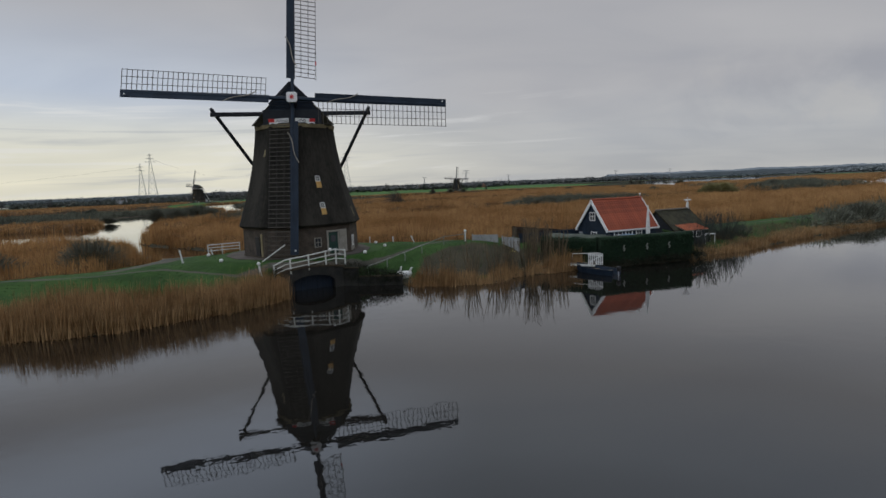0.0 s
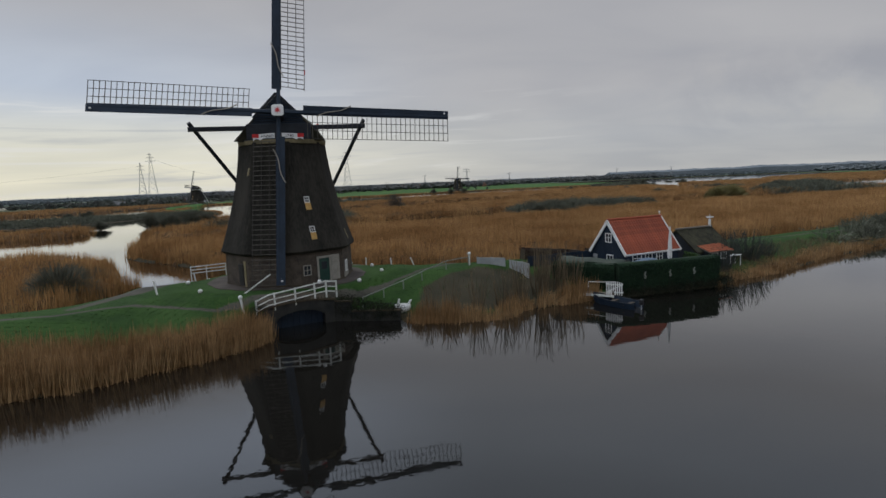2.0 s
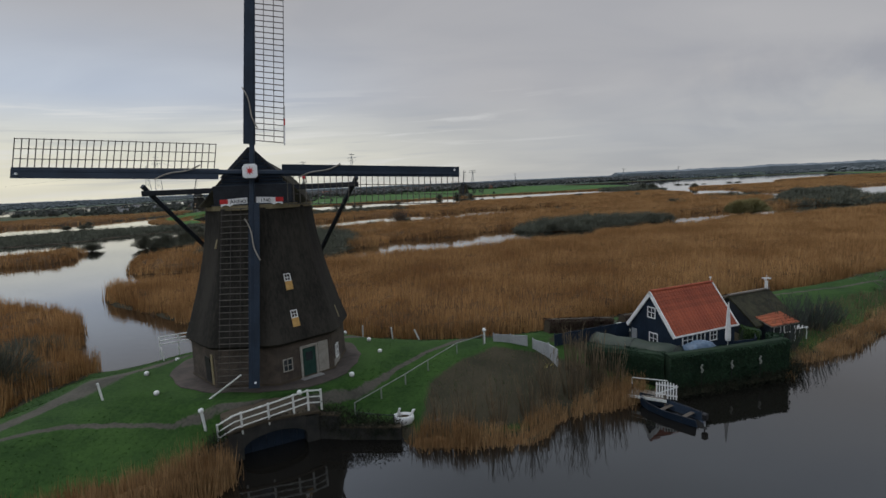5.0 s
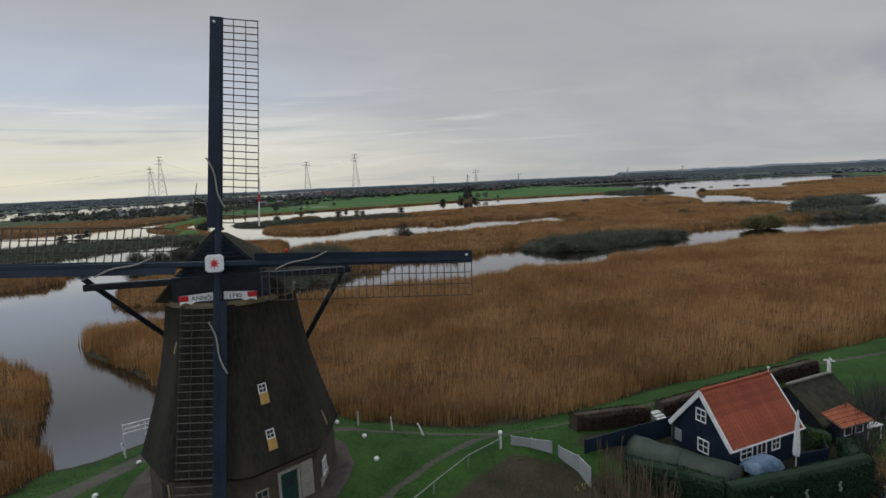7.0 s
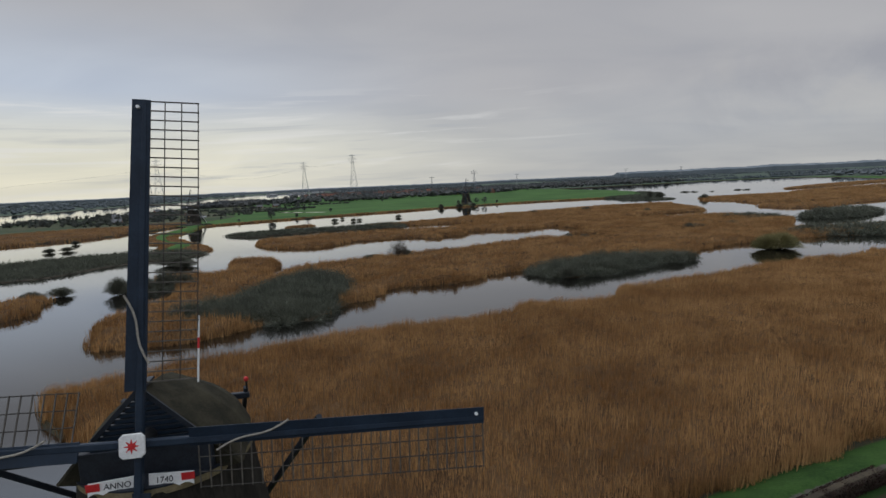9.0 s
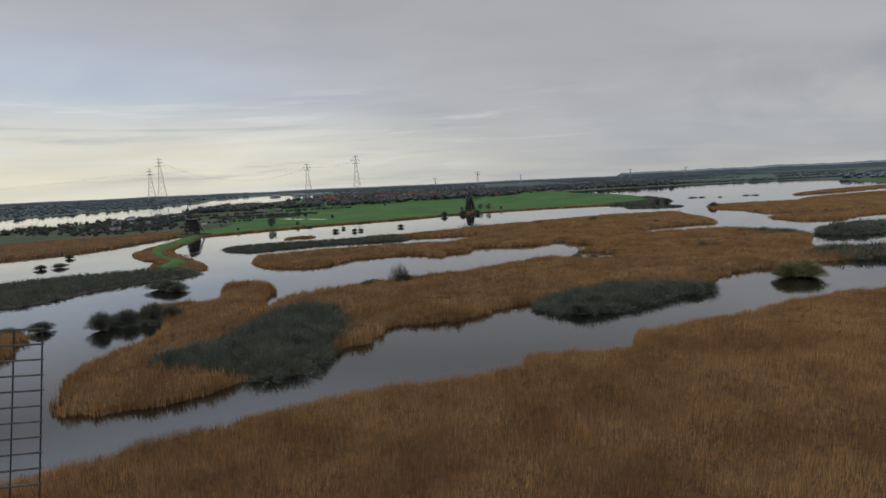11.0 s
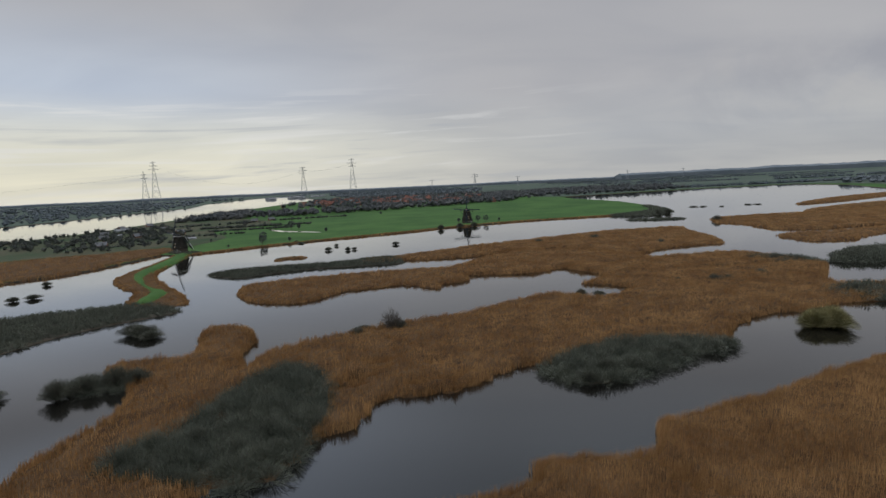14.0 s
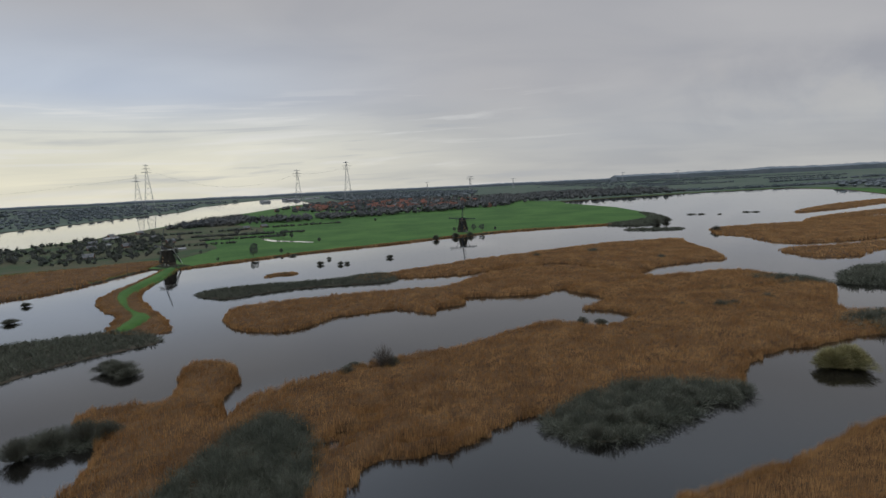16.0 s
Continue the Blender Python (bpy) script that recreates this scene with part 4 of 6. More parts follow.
    part("lamp_post", Solid().rod((3.0, 3.1, 13.0), (3.0, 3.1, 13.65), .05), BLACK, cap)
    part("red_lamp", Solid().ball((3.0, 3.1, 13.75), .13), RED, cap, "small red obstruction lamp")

    # windshaft, stocks and sails
    hub = Matrix.Translation((.17, -3.78, 14.02))
    plane = R @ hub @ pose(0, 0, 0, 90 - TILT, 0, 0)      # x to the right, y up the sail plane, z to the front
    shaft = part("windshaft", Solid().rod((0, 0, -2.9), (0, 0, .35), .36, .30, 12), BLACK, mill, "iron windshaft head", plane)
    ros = Solid().loft([[(.56 * math.cos(radians(a)) * q, .56 * math.sin(radians(a)) * q, zz) for a in (35, 55, 125, 145, 215, 235, 305, 325)] for q, zz in ((1, .44), (1, .50), (.94, .53))])
    part("rosette", ros, WHITE, shaft, "white square rosette with cut corners")
    star = Solid()
    for a in range(0, 360, 45):
        star.add([(.07 * math.cos(radians(a - 60)), .07 * math.sin(radians(a - 60)), .545), (.30 * math.cos(radians(a)), .30 * math.sin(radians(a)), .545), (.07 * math.cos(radians(a + 60)), .07 * math.sin(radians(a + 60)), .545), (0, 0, .56)],
                 [(0, 1, 3), (1, 2, 3)])
    part("star", star, RED, shaft, "dark red star")
    bar = Solid().beam((0, .0, 0), (0, -2.08, 0), .05, .05, (0, 0, 1)).mesh("sail_bar", LATTICE)
    tip = 13.75
    for q, turn in enumerate((0, 90, 180, 270)):
        zoff = .12 if q % 2 == 0 else -.26
        m = plane @ pose(0, 0, zoff, 0, 0, turn - 2.8)
        sail = part("sail", Solid().beam((.0, 0, 0), (tip, 0, 0), .30, .34, (0, 0, 1), .15, .20, .18), NAVY, mill, "dark stock with leading boards and open lattice", m)
        s = Solid()
        n = 12
        top, low, back = [], [], []
        for i in range(n + 1):
            x = 1.95 + (tip - 1.95) * i / n
            tw = radians(15 - 12 * i / n)
            wide = .46 + .06 * (1 - i / n)
            top.append((x, wide * math.cos(tw), .10 + wide * math.sin(tw)))
            low.append((x, -.22, .10 - .05))
        rings = [[a, b, (b[0], b[1], b[2] - .07), (a[0], a[1], a[2] - .07)] for a, b in zip(top, low)]
        part("leading_board", s.loft(rings), NAVY, sail, "blue-black leading boards")
        count = 30
        ends = [[], [], []]
        for i in range(count):
            x = 2.25 + (tip - 2.3) * i / (count - 1)
            tw = 15 - 12 * (x - 2) / 12
            wide = 1.0
            o = part("sail_bar", bar, None, sail, m=Matrix.Translation((x, 0, .02)) @ pose(0, 0, 0, tw, 0, 0))
            for e, w in zip(ends, (.76, 1.4, 2.04)):
                e.append((x, -w * math.cos(radians(tw)), .02 - w * math.sin(radians(tw))))
        for e in ends:
            part("sail_rail", Solid().tube(e, .024, 4), RAIL, sail)
        rope = [(3.0 + 2.7 * i / 8, -.40 + .95 * i / 8 + .10 * math.sin(i * .8), .30 - .04 * math.sin(i * .4)) for i in range(9)]
        part("rope", Solid().tube(rope, .045, 5), ROPE, sail, "pale rope tied round the stock")
        if q == 1:
            # painted marker rod tied to the outer rail at the root
            rod = [(ends[2][0][0] - .15 + 2.7 * i / 6, ends[2][0][1] - .05, ends[2][0][2] + .05) for i in range(7)]
            mark = part("marker_rod", Solid().tube(rod, .045, 6), WHITE, sail, "white marker rod with a red band")
            part("red_band", Solid().tube([(x, y, h) for x, y, h in rod[3:5]], .05, 6), RED, mark)
        part("sail_end_stud", Solid().rod((tip - .35, .22, .1), (tip - .35, .22, .24), .07), WHITE, sail)
    return mill, R, cap


mill, R, cap = make_mill()
# two further mills stand by the polder
m2 = copy_thing(mill, pose(-203, 448, 1.2, 0, 0, -55))
tagged(m2, "distant dark thatched windmill with a white tail pole", "windmill")
part("painted_tail", Solid().beam((.0, 3.1, 13.5), (.0, 9.1, 1.0), .62, .30), WHITE, m2, "white painted tail pole")
part("painted_curb", Solid().loft([octagon(3.9, 11.7), octagon(4.0, 11.75), octagon(4.0, 12.1), octagon(3.8, 12.15)]), WHITE, m2, "white painted curb")
m3 = copy_thing(mill, pose(18.5, 606, .7, 0, 0, -20))
tagged(m3, "distant dark thatched windmill in the green polder", "windmill")


def lettering(text, size, material, parent, m, name="lettering"):
    cu = bpy.data.curves.new("lettering", "FONT")
    cu.body, cu.size, cu.extrude, cu.align_x, cu.align_y = text, size, .006, "CENTER", "CENTER"
    tmp = bpy.data.objects.new("lettering", cu)
    me = bpy.data.meshes.new_from_object(tmp)
    bpy.data.objects.remove(tmp)
    me.materials.clear()
    me.materials.append(material)
    ob = new(name, me)
    ob.parent, ob.matrix_basis = parent, m
    return ob


def storm_board():
    """The white year board under the cap, with scalloped foot and red ends."""
    for sx, word in ((-1, "ANNO"), (1, "1740")):
        x0, x1 = .28, 1.95
        s = Solid()
        top = [(sx * (x0 + (x1 - x0) * i / 18), 12.46 - .10 * (i / 18)) for i in range(19)]
        low = [(sx * (x0 + (x1 - x0) * i / 18), 11.93 - .05 * (i / 18) + .11 * abs(math.sin(i / 18 * math.pi * 3))) for i in range(19)]
        rings = [[(x, -3.36, h), (lx, -3.46, l), (lx, -3.38, l), (x, -3.28, h)] for (x, h), (lx, l) in zip(top, low)]
        b = part("year_board", s.loft(rings), WHITE, cap, "white year board with scalloped edge")
        part("red_end", Solid().box(min(sx * 1.50, sx * 2.0), max(sx * 1.50, sx * 2.0), -3.45, -3.41, 12.08, 12.38, .004), RED, b, "red painted end")
        lettering(word, .33, BLACK, b, Matrix.Translation((sx * .86, -3.425, 12.20)) @ pose(0, 0, 0, 79, 0, 0))


storm_board()
# paved ring round the mill
s = Solid()
n = 40
outer = [float(np.interp(360 * i / n, (0, 60, 120, 180, 225, 270, 315, 360), (6.4, 6.3, 6.6, 7.3, 6.5, 5.85, 7.0, 6.4))) + .12 * math.sin(i * 2.1) for i in range(n)]
s.loft([[(MX + q * math.cos(2 * math.pi * i / n), MY + q * math.sin(2 * math.pi * i / n), h) for i, q in enumerate(rr)] for rr, h in ((outer, 1.8), (outer, 2.10), ([o - .05 for o in outer], 2.115), ([4.0] * n, 2.115))], caps=False)
tagged(part("pavement", s, PAVER), "worn brown brick paving round the mill foot", "pavement", kind="structure")

# ---- bridge, fences and small things on the mound ----


def bridge():
    m = Matrix.Translation((-10.6, 42.3, 0)) @ pose(0, 0, 0, 0, 0, 29)
    b = thing("bridge", m, "low brick culvert bridge with white railing", "bridge")
    # face wall with a flat arch
    s = Solid()
    n = 14
    up, low = [], []
    for i in range(n + 1):
        x = -1.75 + 3.5 * i / n
        low.append((x, .55 + .65 * math.sqrt(max(0, 1 - (x / 1.78) ** 2))))
        up.append((x, 1.62 + .22 * (1 - (x / 2.6) ** 2)))
    rings = [[(x, -.35, h), (x, -.35, u), (x, .0, u), (x, .0, h)] for (x, h), (_, u) in zip(low, up)]
    s.loft(rings)
    for sx in (-1, 1):
        s.box(min(sx * 1.75, sx * 2.5), max(sx * 1.75, sx * 2.5), -.35, .0, -.6, 1.62, .02)
    part("face_wall", s, WET_BRICK, b, "dark brick face with a flat arch")
    s = Solid()
    for i in range(n):
        (x0, h0), (x1, h1) = low[i], low[i + 1]
        s.add([(x0, 0, h0), (x1, 0, h1), (x1, 2.6, h1), (x0, 2.6, h0)], [(0, 1, 2, 3)])
    s.add([(-1.75, 0, -.7), (-1.75, 2.6, -.7), (-1.75, 2.6, 1.3), (-1.75, 0, 1.3)], [(0, 1, 2, 3)])
    s.add([(1.75, 0, -.7), (1.75, 2.6, -.7), (1.75, 2.6, 1.3), (1.75, 0, 1.3)], [(3, 2, 1, 0)])
    s.add([(-1.75, 2.6, -.7), (1.75, 2.6, -.7), (1.75, 2.6, 1.5), (-1.75, 2.6, 1.5)], [(0, 1, 2, 3)])
    # vault lining: near-black colour stands for the shade inside the culvert
    part("vault", s, TARRED, b)
    s = Solid()
    s.loft([[(x, -.42, u), (x, -.42, u + .14), (x, 2.7, u + .14), (x, 2.7, u - .3)] for x, u in [(-2.6, 1.60)] + up + [(2.6, 1.62)]])
    part("deck", s, MUD, b, "earth-covered bridge deck")
    for i in range(8):
        part("sluice_board", Solid().box(-1.74 + i * .435, -1.74 + i * .435 + .42, .32, .40, -.7, 1.12, .012), NAVY, b)
    # railing that dips at both ends
    pts = [(-3.05, 1.42), (-2.15, 1.78), (.0, 2.02), (1.9, 2.26), (2.75, 2.12)]
    rail = part("railing", Solid().tube([(x, -.3, h + .85) for x, h in pts], .055, 6), OFFWHITE, b, "white painted timber railing")
    for dz in (.12, .48):
        part("rail", Solid().tube([(x, -.3, h + dz) for x, h in pts], .042, 6), OFFWHITE, rail)
    for x in (-3.0, -1.75, -.3, 1.1, 1.95, 2.72):
        h = float(np.interp(x, [p[0] for p in pts], [p[1] for p in pts]))
        part("post", Solid().box(x - .055, x + .055, -.355, -.245, h - .35, h + .93, .015), OFFWHITE, rail)
    part("cap_ball", Solid().ball((1.5, -.3, 3.12), .15), WHITE, rail)
    return b


bridge()


def wing_wall(a, b, h, t=.35):
    (x0, y0), (x1, y1) = a, b
    ang = math.degrees(math.atan2(y1 - y0, x1 - x0))
    n = math.hypot(x1 - x0, y1 - y0)
    w = thing("retaining_wall", Matrix.Translation((x0, y0, 0)) @ pose(0, 0, 0, 0, 0, ang), "dark old brick retaining wall at the waterline", "wall")
    part("wall", Solid().box(0, n, -t / 2, t / 2, -.8, h, .05), WET_BRICK, w)
    part("coping", Solid().box(-.03, n + .03, -t / 2 - .05, t / 2 + .05, h, h + .10, .02), MUD, w)
    return w


def wall_growth(line, label, seed, wide=.5, per=170, tall=.38):
    """Moss, ivy and rank grass hanging over an old wall top; x, y, z along the line."""
    r = np.random.default_rng(seed)
    tris = []
    for a, b in zip(line[:-1], line[1:]):
        a, b = np.array(a, float), np.array(b, float)
        n = int(np.linalg.norm(b - a) * per)
        c = a + (b - a) * r.uniform(0, 1, (n, 1)) + np.stack([r.normal(0, wide * .5, n), r.normal(0, wide * .5, n), r.normal(0, tall * .55, n)], -1)
        c[:, 2] += .25 * (vnoise(c[:, 0] * 1.4, c[:, 1] * 1.4, seed) - .5)
        v = r.normal(0, 1, (n, 2, 3))
        v /= np.linalg.norm(v, axis=2, keepdims=True)
        v[:, 1, 2] = np.abs(v[:, 1, 2]) + .3
        tris.append(np.stack([c - v[:, 0] * .035, c + v[:, 0] * .035, c + v[:, 1] * .14], 1))
    return tagged(new("wall_growth", triangles("wall_growth", np.concatenate(tris), GROWTH)), label, "weeds", kind="stuff")


GROWTH = surface("rank_growth", (.008, .014, .007), (.032, .030, .018), 1.2, .9, .0, 6, "island", .2)
wall_growth([(-8.3, 43.6, 1.5), (-7.0, 43.3, 1.4), (-5.2, 43.2, .9), (-3.4, 43.0, .7)], "rank grass and moss over the old wall beside the bridge", 91, .55, 520, .5)
wall_growth([(-8.2, 43.3, .9), (-6.5, 43.05, .5), (-3.6, 42.75, .3)], "ivy and moss clinging to the old retaining wall", 92, .22, 420, .5)
wall_growth([(-13.5, 39.0, 1.1), (-13.2, 40.2, 1.4), (-12.9, 41.0, 1.6)], "rank grass over the wall at the bridge end", 93, .4, 420, .45)
wall_growth([(-12.6, 41.05, 1.7), (-10.7, 42.0, 1.85), (-8.6, 43.1, 1.75)], "low grass along the edge of the bridge deck", 94, .16, 160, .12)
wall_growth([(14.0, 47.0, .35), (18.5, 48.2, .35), (23.2, 49.6, .35), (25.0, 51.5, .4)], "rank green growth on the bank below the hedge", 95, .8, 420, .35)
wing_wall((-8.45, 43.5), (-7.0, 43.25), 1.45)
wing_wall((-7.0, 43.2), (-3.4, 42.9), .72)
wing_wall((-13.6, 38.9), (-12.75, 41.1), 1.2)


def fence(name, points, label, h=.95, step=1.7, mat=OFFWHITE, rails=(.93, .45), r=.035, post=.04, level=None):
    o = thing(name, Matrix.Translation((points[0][0], points[0][1], 0)), label, "fence")
    base = Vector((points[0][0], points[0][1], 0))
    line = []
    for (x0, y0), (x1, y1) in zip(points[:-1], points[1:]):
        n = max(1, int(math.hypot(x1 - x0, y1 - y0) / step))
        line += [(x0 + (x1 - x0) * i / n, y0 + (y1 - y0) * i / n) for i in range(n)]
    line.append(points[-1])
    line = [Vector((x, y, height_at(x, y) if level is None else level)) - base for x, y in line]
    for p in line:
        part("post", Solid().box(p.x - post, p.x + post, p.y - post, p.y + post, p.z - (.35 if level is None else 1.9), p.z + h, .012), mat, o)
    for k in rails:
        part("rail", Solid().tube([p + Vector((0, 0, k)) for p in line], r, 6), mat, o)
    return o


fence("rail_fence", [(-6.5, 45.3), (-2.0, 49.6), (2.2, 53.4)], "weathered grey single-rail fence beside the path", .8, 2.0, RAIL_GREY, (.78,), .035)
fence("rail_fence", [(-6.2, 44.4), (-4.9, 44.1), (-3.9, 43.8)], "dark tarred handrail above the wall", .8, 1.2, TARRED, (.78,), .03)
fence("white_railing", [(-26.2, 59.0), (-25.0, 59.9), (-23.4, 61.0)], "white three-rail timber railing at the weir", 1.0, 1.4, WHITE, (.95, .62, .29), .05, level=1.38)


def white_post(x, y, lean, turn, h=1.25, mat=WHITE):
    o = thing("marker_post", Matrix.Translation((x, y, height_at(x, y) - .1)) @ pose(0, 0, 0, 0, lean, turn), "white painted marker post in the grass" if lean < 12 else "white marker post leaning in the grass", "post", "marker posts")
    part("shaft", Solid().box(-.06, .06, -.05, .05, -.2, h, .015), mat, o)
    return o


for x, y, lean, turn in ((-8.2, 59.6, 1, 0), (-5.4, 58.4, -4, 10), (-2.9, 56.8, -22, 0), (-22.3, 45.2, -10, 0), (-24.6, 56.6, -8, 20)):
    white_post(x, y, lean, turn)


def guide_post(x, y, h, lean):
    o = thing("ball_post", Matrix.Translation((x, y, height_at(x, y) - .1)) @ pose(0, 0, 0, 0, lean, 0), "white post with a round white cap", "post")
    part("shaft", Solid().box(-.07, .07, -.06, .06, -.2, h, .015), WHITE, o)
    part("ball", Solid().ball((0, 0, h + .12), .16), WHITE, o, smooth=True)


guide_post(-14.9, 43.0, 1.2, -8)
guide_post(2.3, 53.7, 1.05, 0)


def marker_ball(x, y):
    zz = height_at(x, y)
    o = thing("marker_ball", Matrix.Translation((x, y, zz)), "white painted stone ball lying in the grass", "stone ball", "marker balls")
    part("ball", Solid().ball((0, 0, .14), .18, 12, 8, .85), WHITE, o, smooth=True)
    part("foot", Solid().rod((0, 0, -.1), (0, 0, .04), .17, .15, 10), GRANITE, o)


for x, y in ((-22.0, 49.6), (-19.4, 46.1), (-22.4, 54.6), (-9.6, 58.6), (-7.1, 56.1), (-5.8, 52.9), (-7.1, 48.0)):
    marker_ball(x, y)


def barrier_pole():
    o = thing("boundary_pole", Matrix.Translation((-15.6, 45.0, 1.9)), "pale slanting wooden prop leaning against the mill foot", "pole")
    part("pole", Solid().rod((.0, 0, .05), (2.1, .35, 1.5), .06, .05, 8), OFFWHITE, o)


barrier_pole()


def planter():
    """A white tub with two upright necks, like a pair of swans."""
    o = thing("swan_planter", Matrix.Translation((-3.35, 44.2, height_at(-3.35, 44.2) - .05)) @ Matrix.Scale(.78, 4), "white painted planter tub shaped like a pair of swans", "planter")
    prof = [(.42, 0), (.62, .18), (.72, .5), (.70, .78), (.60, .80), (.56, .55), (.05, .50)]
    s = Solid().loft([[(r * 1.15 * math.cos(2 * math.pi * i / 16), r * .8 * math.sin(2 * math.pi * i / 16), h) for i in range(16)] for r, h in prof])
    part("tub", s, WHITE, o, smooth=True)
    part("neck", Solid().tube([(-.32, .1, .7), (-.36, .1, 1.0), (-.30, .08, 1.25), (-.22, .0, 1.3)], [.14, .11, .1, .05], 8), WHITE, o, smooth=True)
    part("neck", Solid().tube([(.55, .1, .6), (.68, .1, .9), (.80, .08, 1.12), (.92, .0, 1.2)], [.14, .11, .1, .05], 8), WHITE, o, smooth=True)
    part("soil", Solid().loft([[(.58 * math.cos(2 * math.pi * i / 12), .42 * math.sin(2 * math.pi * i / 12), h) for i in range(12)] for h in (.45, .62)]), MUD, o)


planter()

# ---- the garden house ----
HA = 24.0
HM = Matrix.Translation((17.9, 54.35, 1.3)) @ pose(0, 0, 0, 0, 0, HA)     # x along the ridge, -y to the canal


def pantile_row(length, depth=.40, n=None):
    """One course of wavy pantiles, its lower edge lifted over the course below."""
    n = n or int(length / .075)
    top, low = [], []
    for i in range(n + 1):
        x = -length / 2 + length * i / n
        w = .022 * math.sin(2 * math.pi * x / .30)
        low.append((x, 0, .035 + w))
        top.append((x, depth, w))
    rings = [[a, b, (b[0], b[1], b[2] - .03), (a[0], a[1], a[2] - .03)] for a, b in zip(low, top)]
    return Solid().loft(rings)


def gable_house(length=6.2, width=4.5, wall=1.75, rise=2.75):
    h = thing("garden_house", HM, "small dark timber house with steep red roof and white trim", "house")
    L, W = length / 2, width / 2
    over = .18
    slope = math.atan2(rise, W)
    s = Solid()
    prof = [(-W, -.5), (W, -.5), (W, wall), (0, wall + rise), (-W, wall)]
    s.loft([[(x, y, zz) for y, zz in prof] for x in (-L, L)])
    part("wall", s, NAVY, h, "blue-black boarded walls")
    for x in np.arange(-W + .1, W, .22):
        top = wall + rise * (1 - abs(x) / W) - .05
        part("gable_plank", Solid().box(-L - .022, -L + .004, x, x + .19, -.3, top, .008), NAVY, h)
    run = math.hypot(rise, W) + over
    rows = 13
    step = run / rows
    tile = pantile_row(length + 2 * over, step + .07).mesh("tile_course", TILE)
    for sy in (-1, 1):
        roof = part("roof", Solid().box(-L - over, L + over, 0, run, -.10, -.02, .01), WOOD, h, "steep red pantile roof",
                    Matrix.Translation((0, 0, wall + rise + .02)) @ pose(0, 0, 0, 0, 0, 0 if sy > 0 else 180) @ pose(0, 0, 0, -math.degrees(slope), 0, 0))
        for i in range(rows):
            part("tile_course", tile, None, roof, m=Matrix.Translation((0, run - i * step, .03)) @ pose(0, 0, 0, 0, 0, 180) @ pose(0, 0, 0, 0, 0, 0))
        for sx in (-1, 1):
            part("verge_board", Solid().box(min(sx * (L + over - .05), sx * (L + over + .05)), max(sx * (L + over - .05), sx * (L + over + .05)), -.05, run + .12, -.20, .09, .015), WHITE, roof, "white verge board")
        part("gutter", Solid().box(-L - over, L + over, run - .02, run + .12, -.16, .02, .03), WHITE, roof, "white gutter")
    part("ridge", Solid().tube([(-L - over, 0, wall + rise + .10), (0, 0, wall + rise + .09), (L + over, 0, wall + rise + .10)], .11, 8), TILE, h, "red ridge tiles")
    # gable windows and a small side window
    for zz, w, hh in ((2.95, .72, .78), (.98, .78, .82)):
        m = Matrix.Translation((-L - .03, -.05 if zz > 2 else -.25, zz)) @ pose(0, 0, 0, 0, 0, -90)
        win = part("window", window_frame(w, hh, .08, .07), WHITE, h, "white four-pane window", m)
        for a in (-1, 1):
            for b in (-1, 1):
                part("pane", Solid().box(a * w / 4 - w / 4 + .03, a * w / 4 + w / 4 - .03, -.03, -.015, b * hh / 4 - hh / 4 + .03, b * hh / 4 + hh / 4 - .03, .002), GLASS, win)
    m = Matrix.Translation((-L - .03, 1.75, .9)) @ pose(0, 0, 0, 0, 0, -90)
    part("shutter", Solid().box(-.28, .28, -.05, 0, -.42, .42, .01), PANEL, h, "grey closed side shutter", m)
    # canal side: windows and glazed doors under the eaves
    for x, w, hh in ((-1.9, 1.0, .75), (-.55, .8, 1.5), (.75, .7, .8)):
        win = part("window", window_frame(w, hh, .08, .07), WHITE, h, "white-framed window under the eaves", Matrix.Translation((x, -W - .02, 1.55 - hh / 2)))
        part("pane", Solid().box(-w / 2 + .03, w / 2 - .03, -.03, -.015, -hh / 2 + .03, hh / 2 - .03, .002), GLASS, win)
    part("finial", Solid().rod((L, 0, wall + rise), (L, 0, wall + rise + .5), .03).ball((L, 0, wall + rise + .45), .09, 8, 5), WHITE, h)
    ch = part("flue", Solid().rod((L + .45, .6, .5), (L + .45, .6, 3.9), .10, .10, 10), WHITE, h, "white metal flue pipe")
    part("flue_cap", Solid().rod((L + .45, .6, 3.9), (L + .45, .6, 4.02), .15, .13, 10), WHITE, ch)


gable_house()


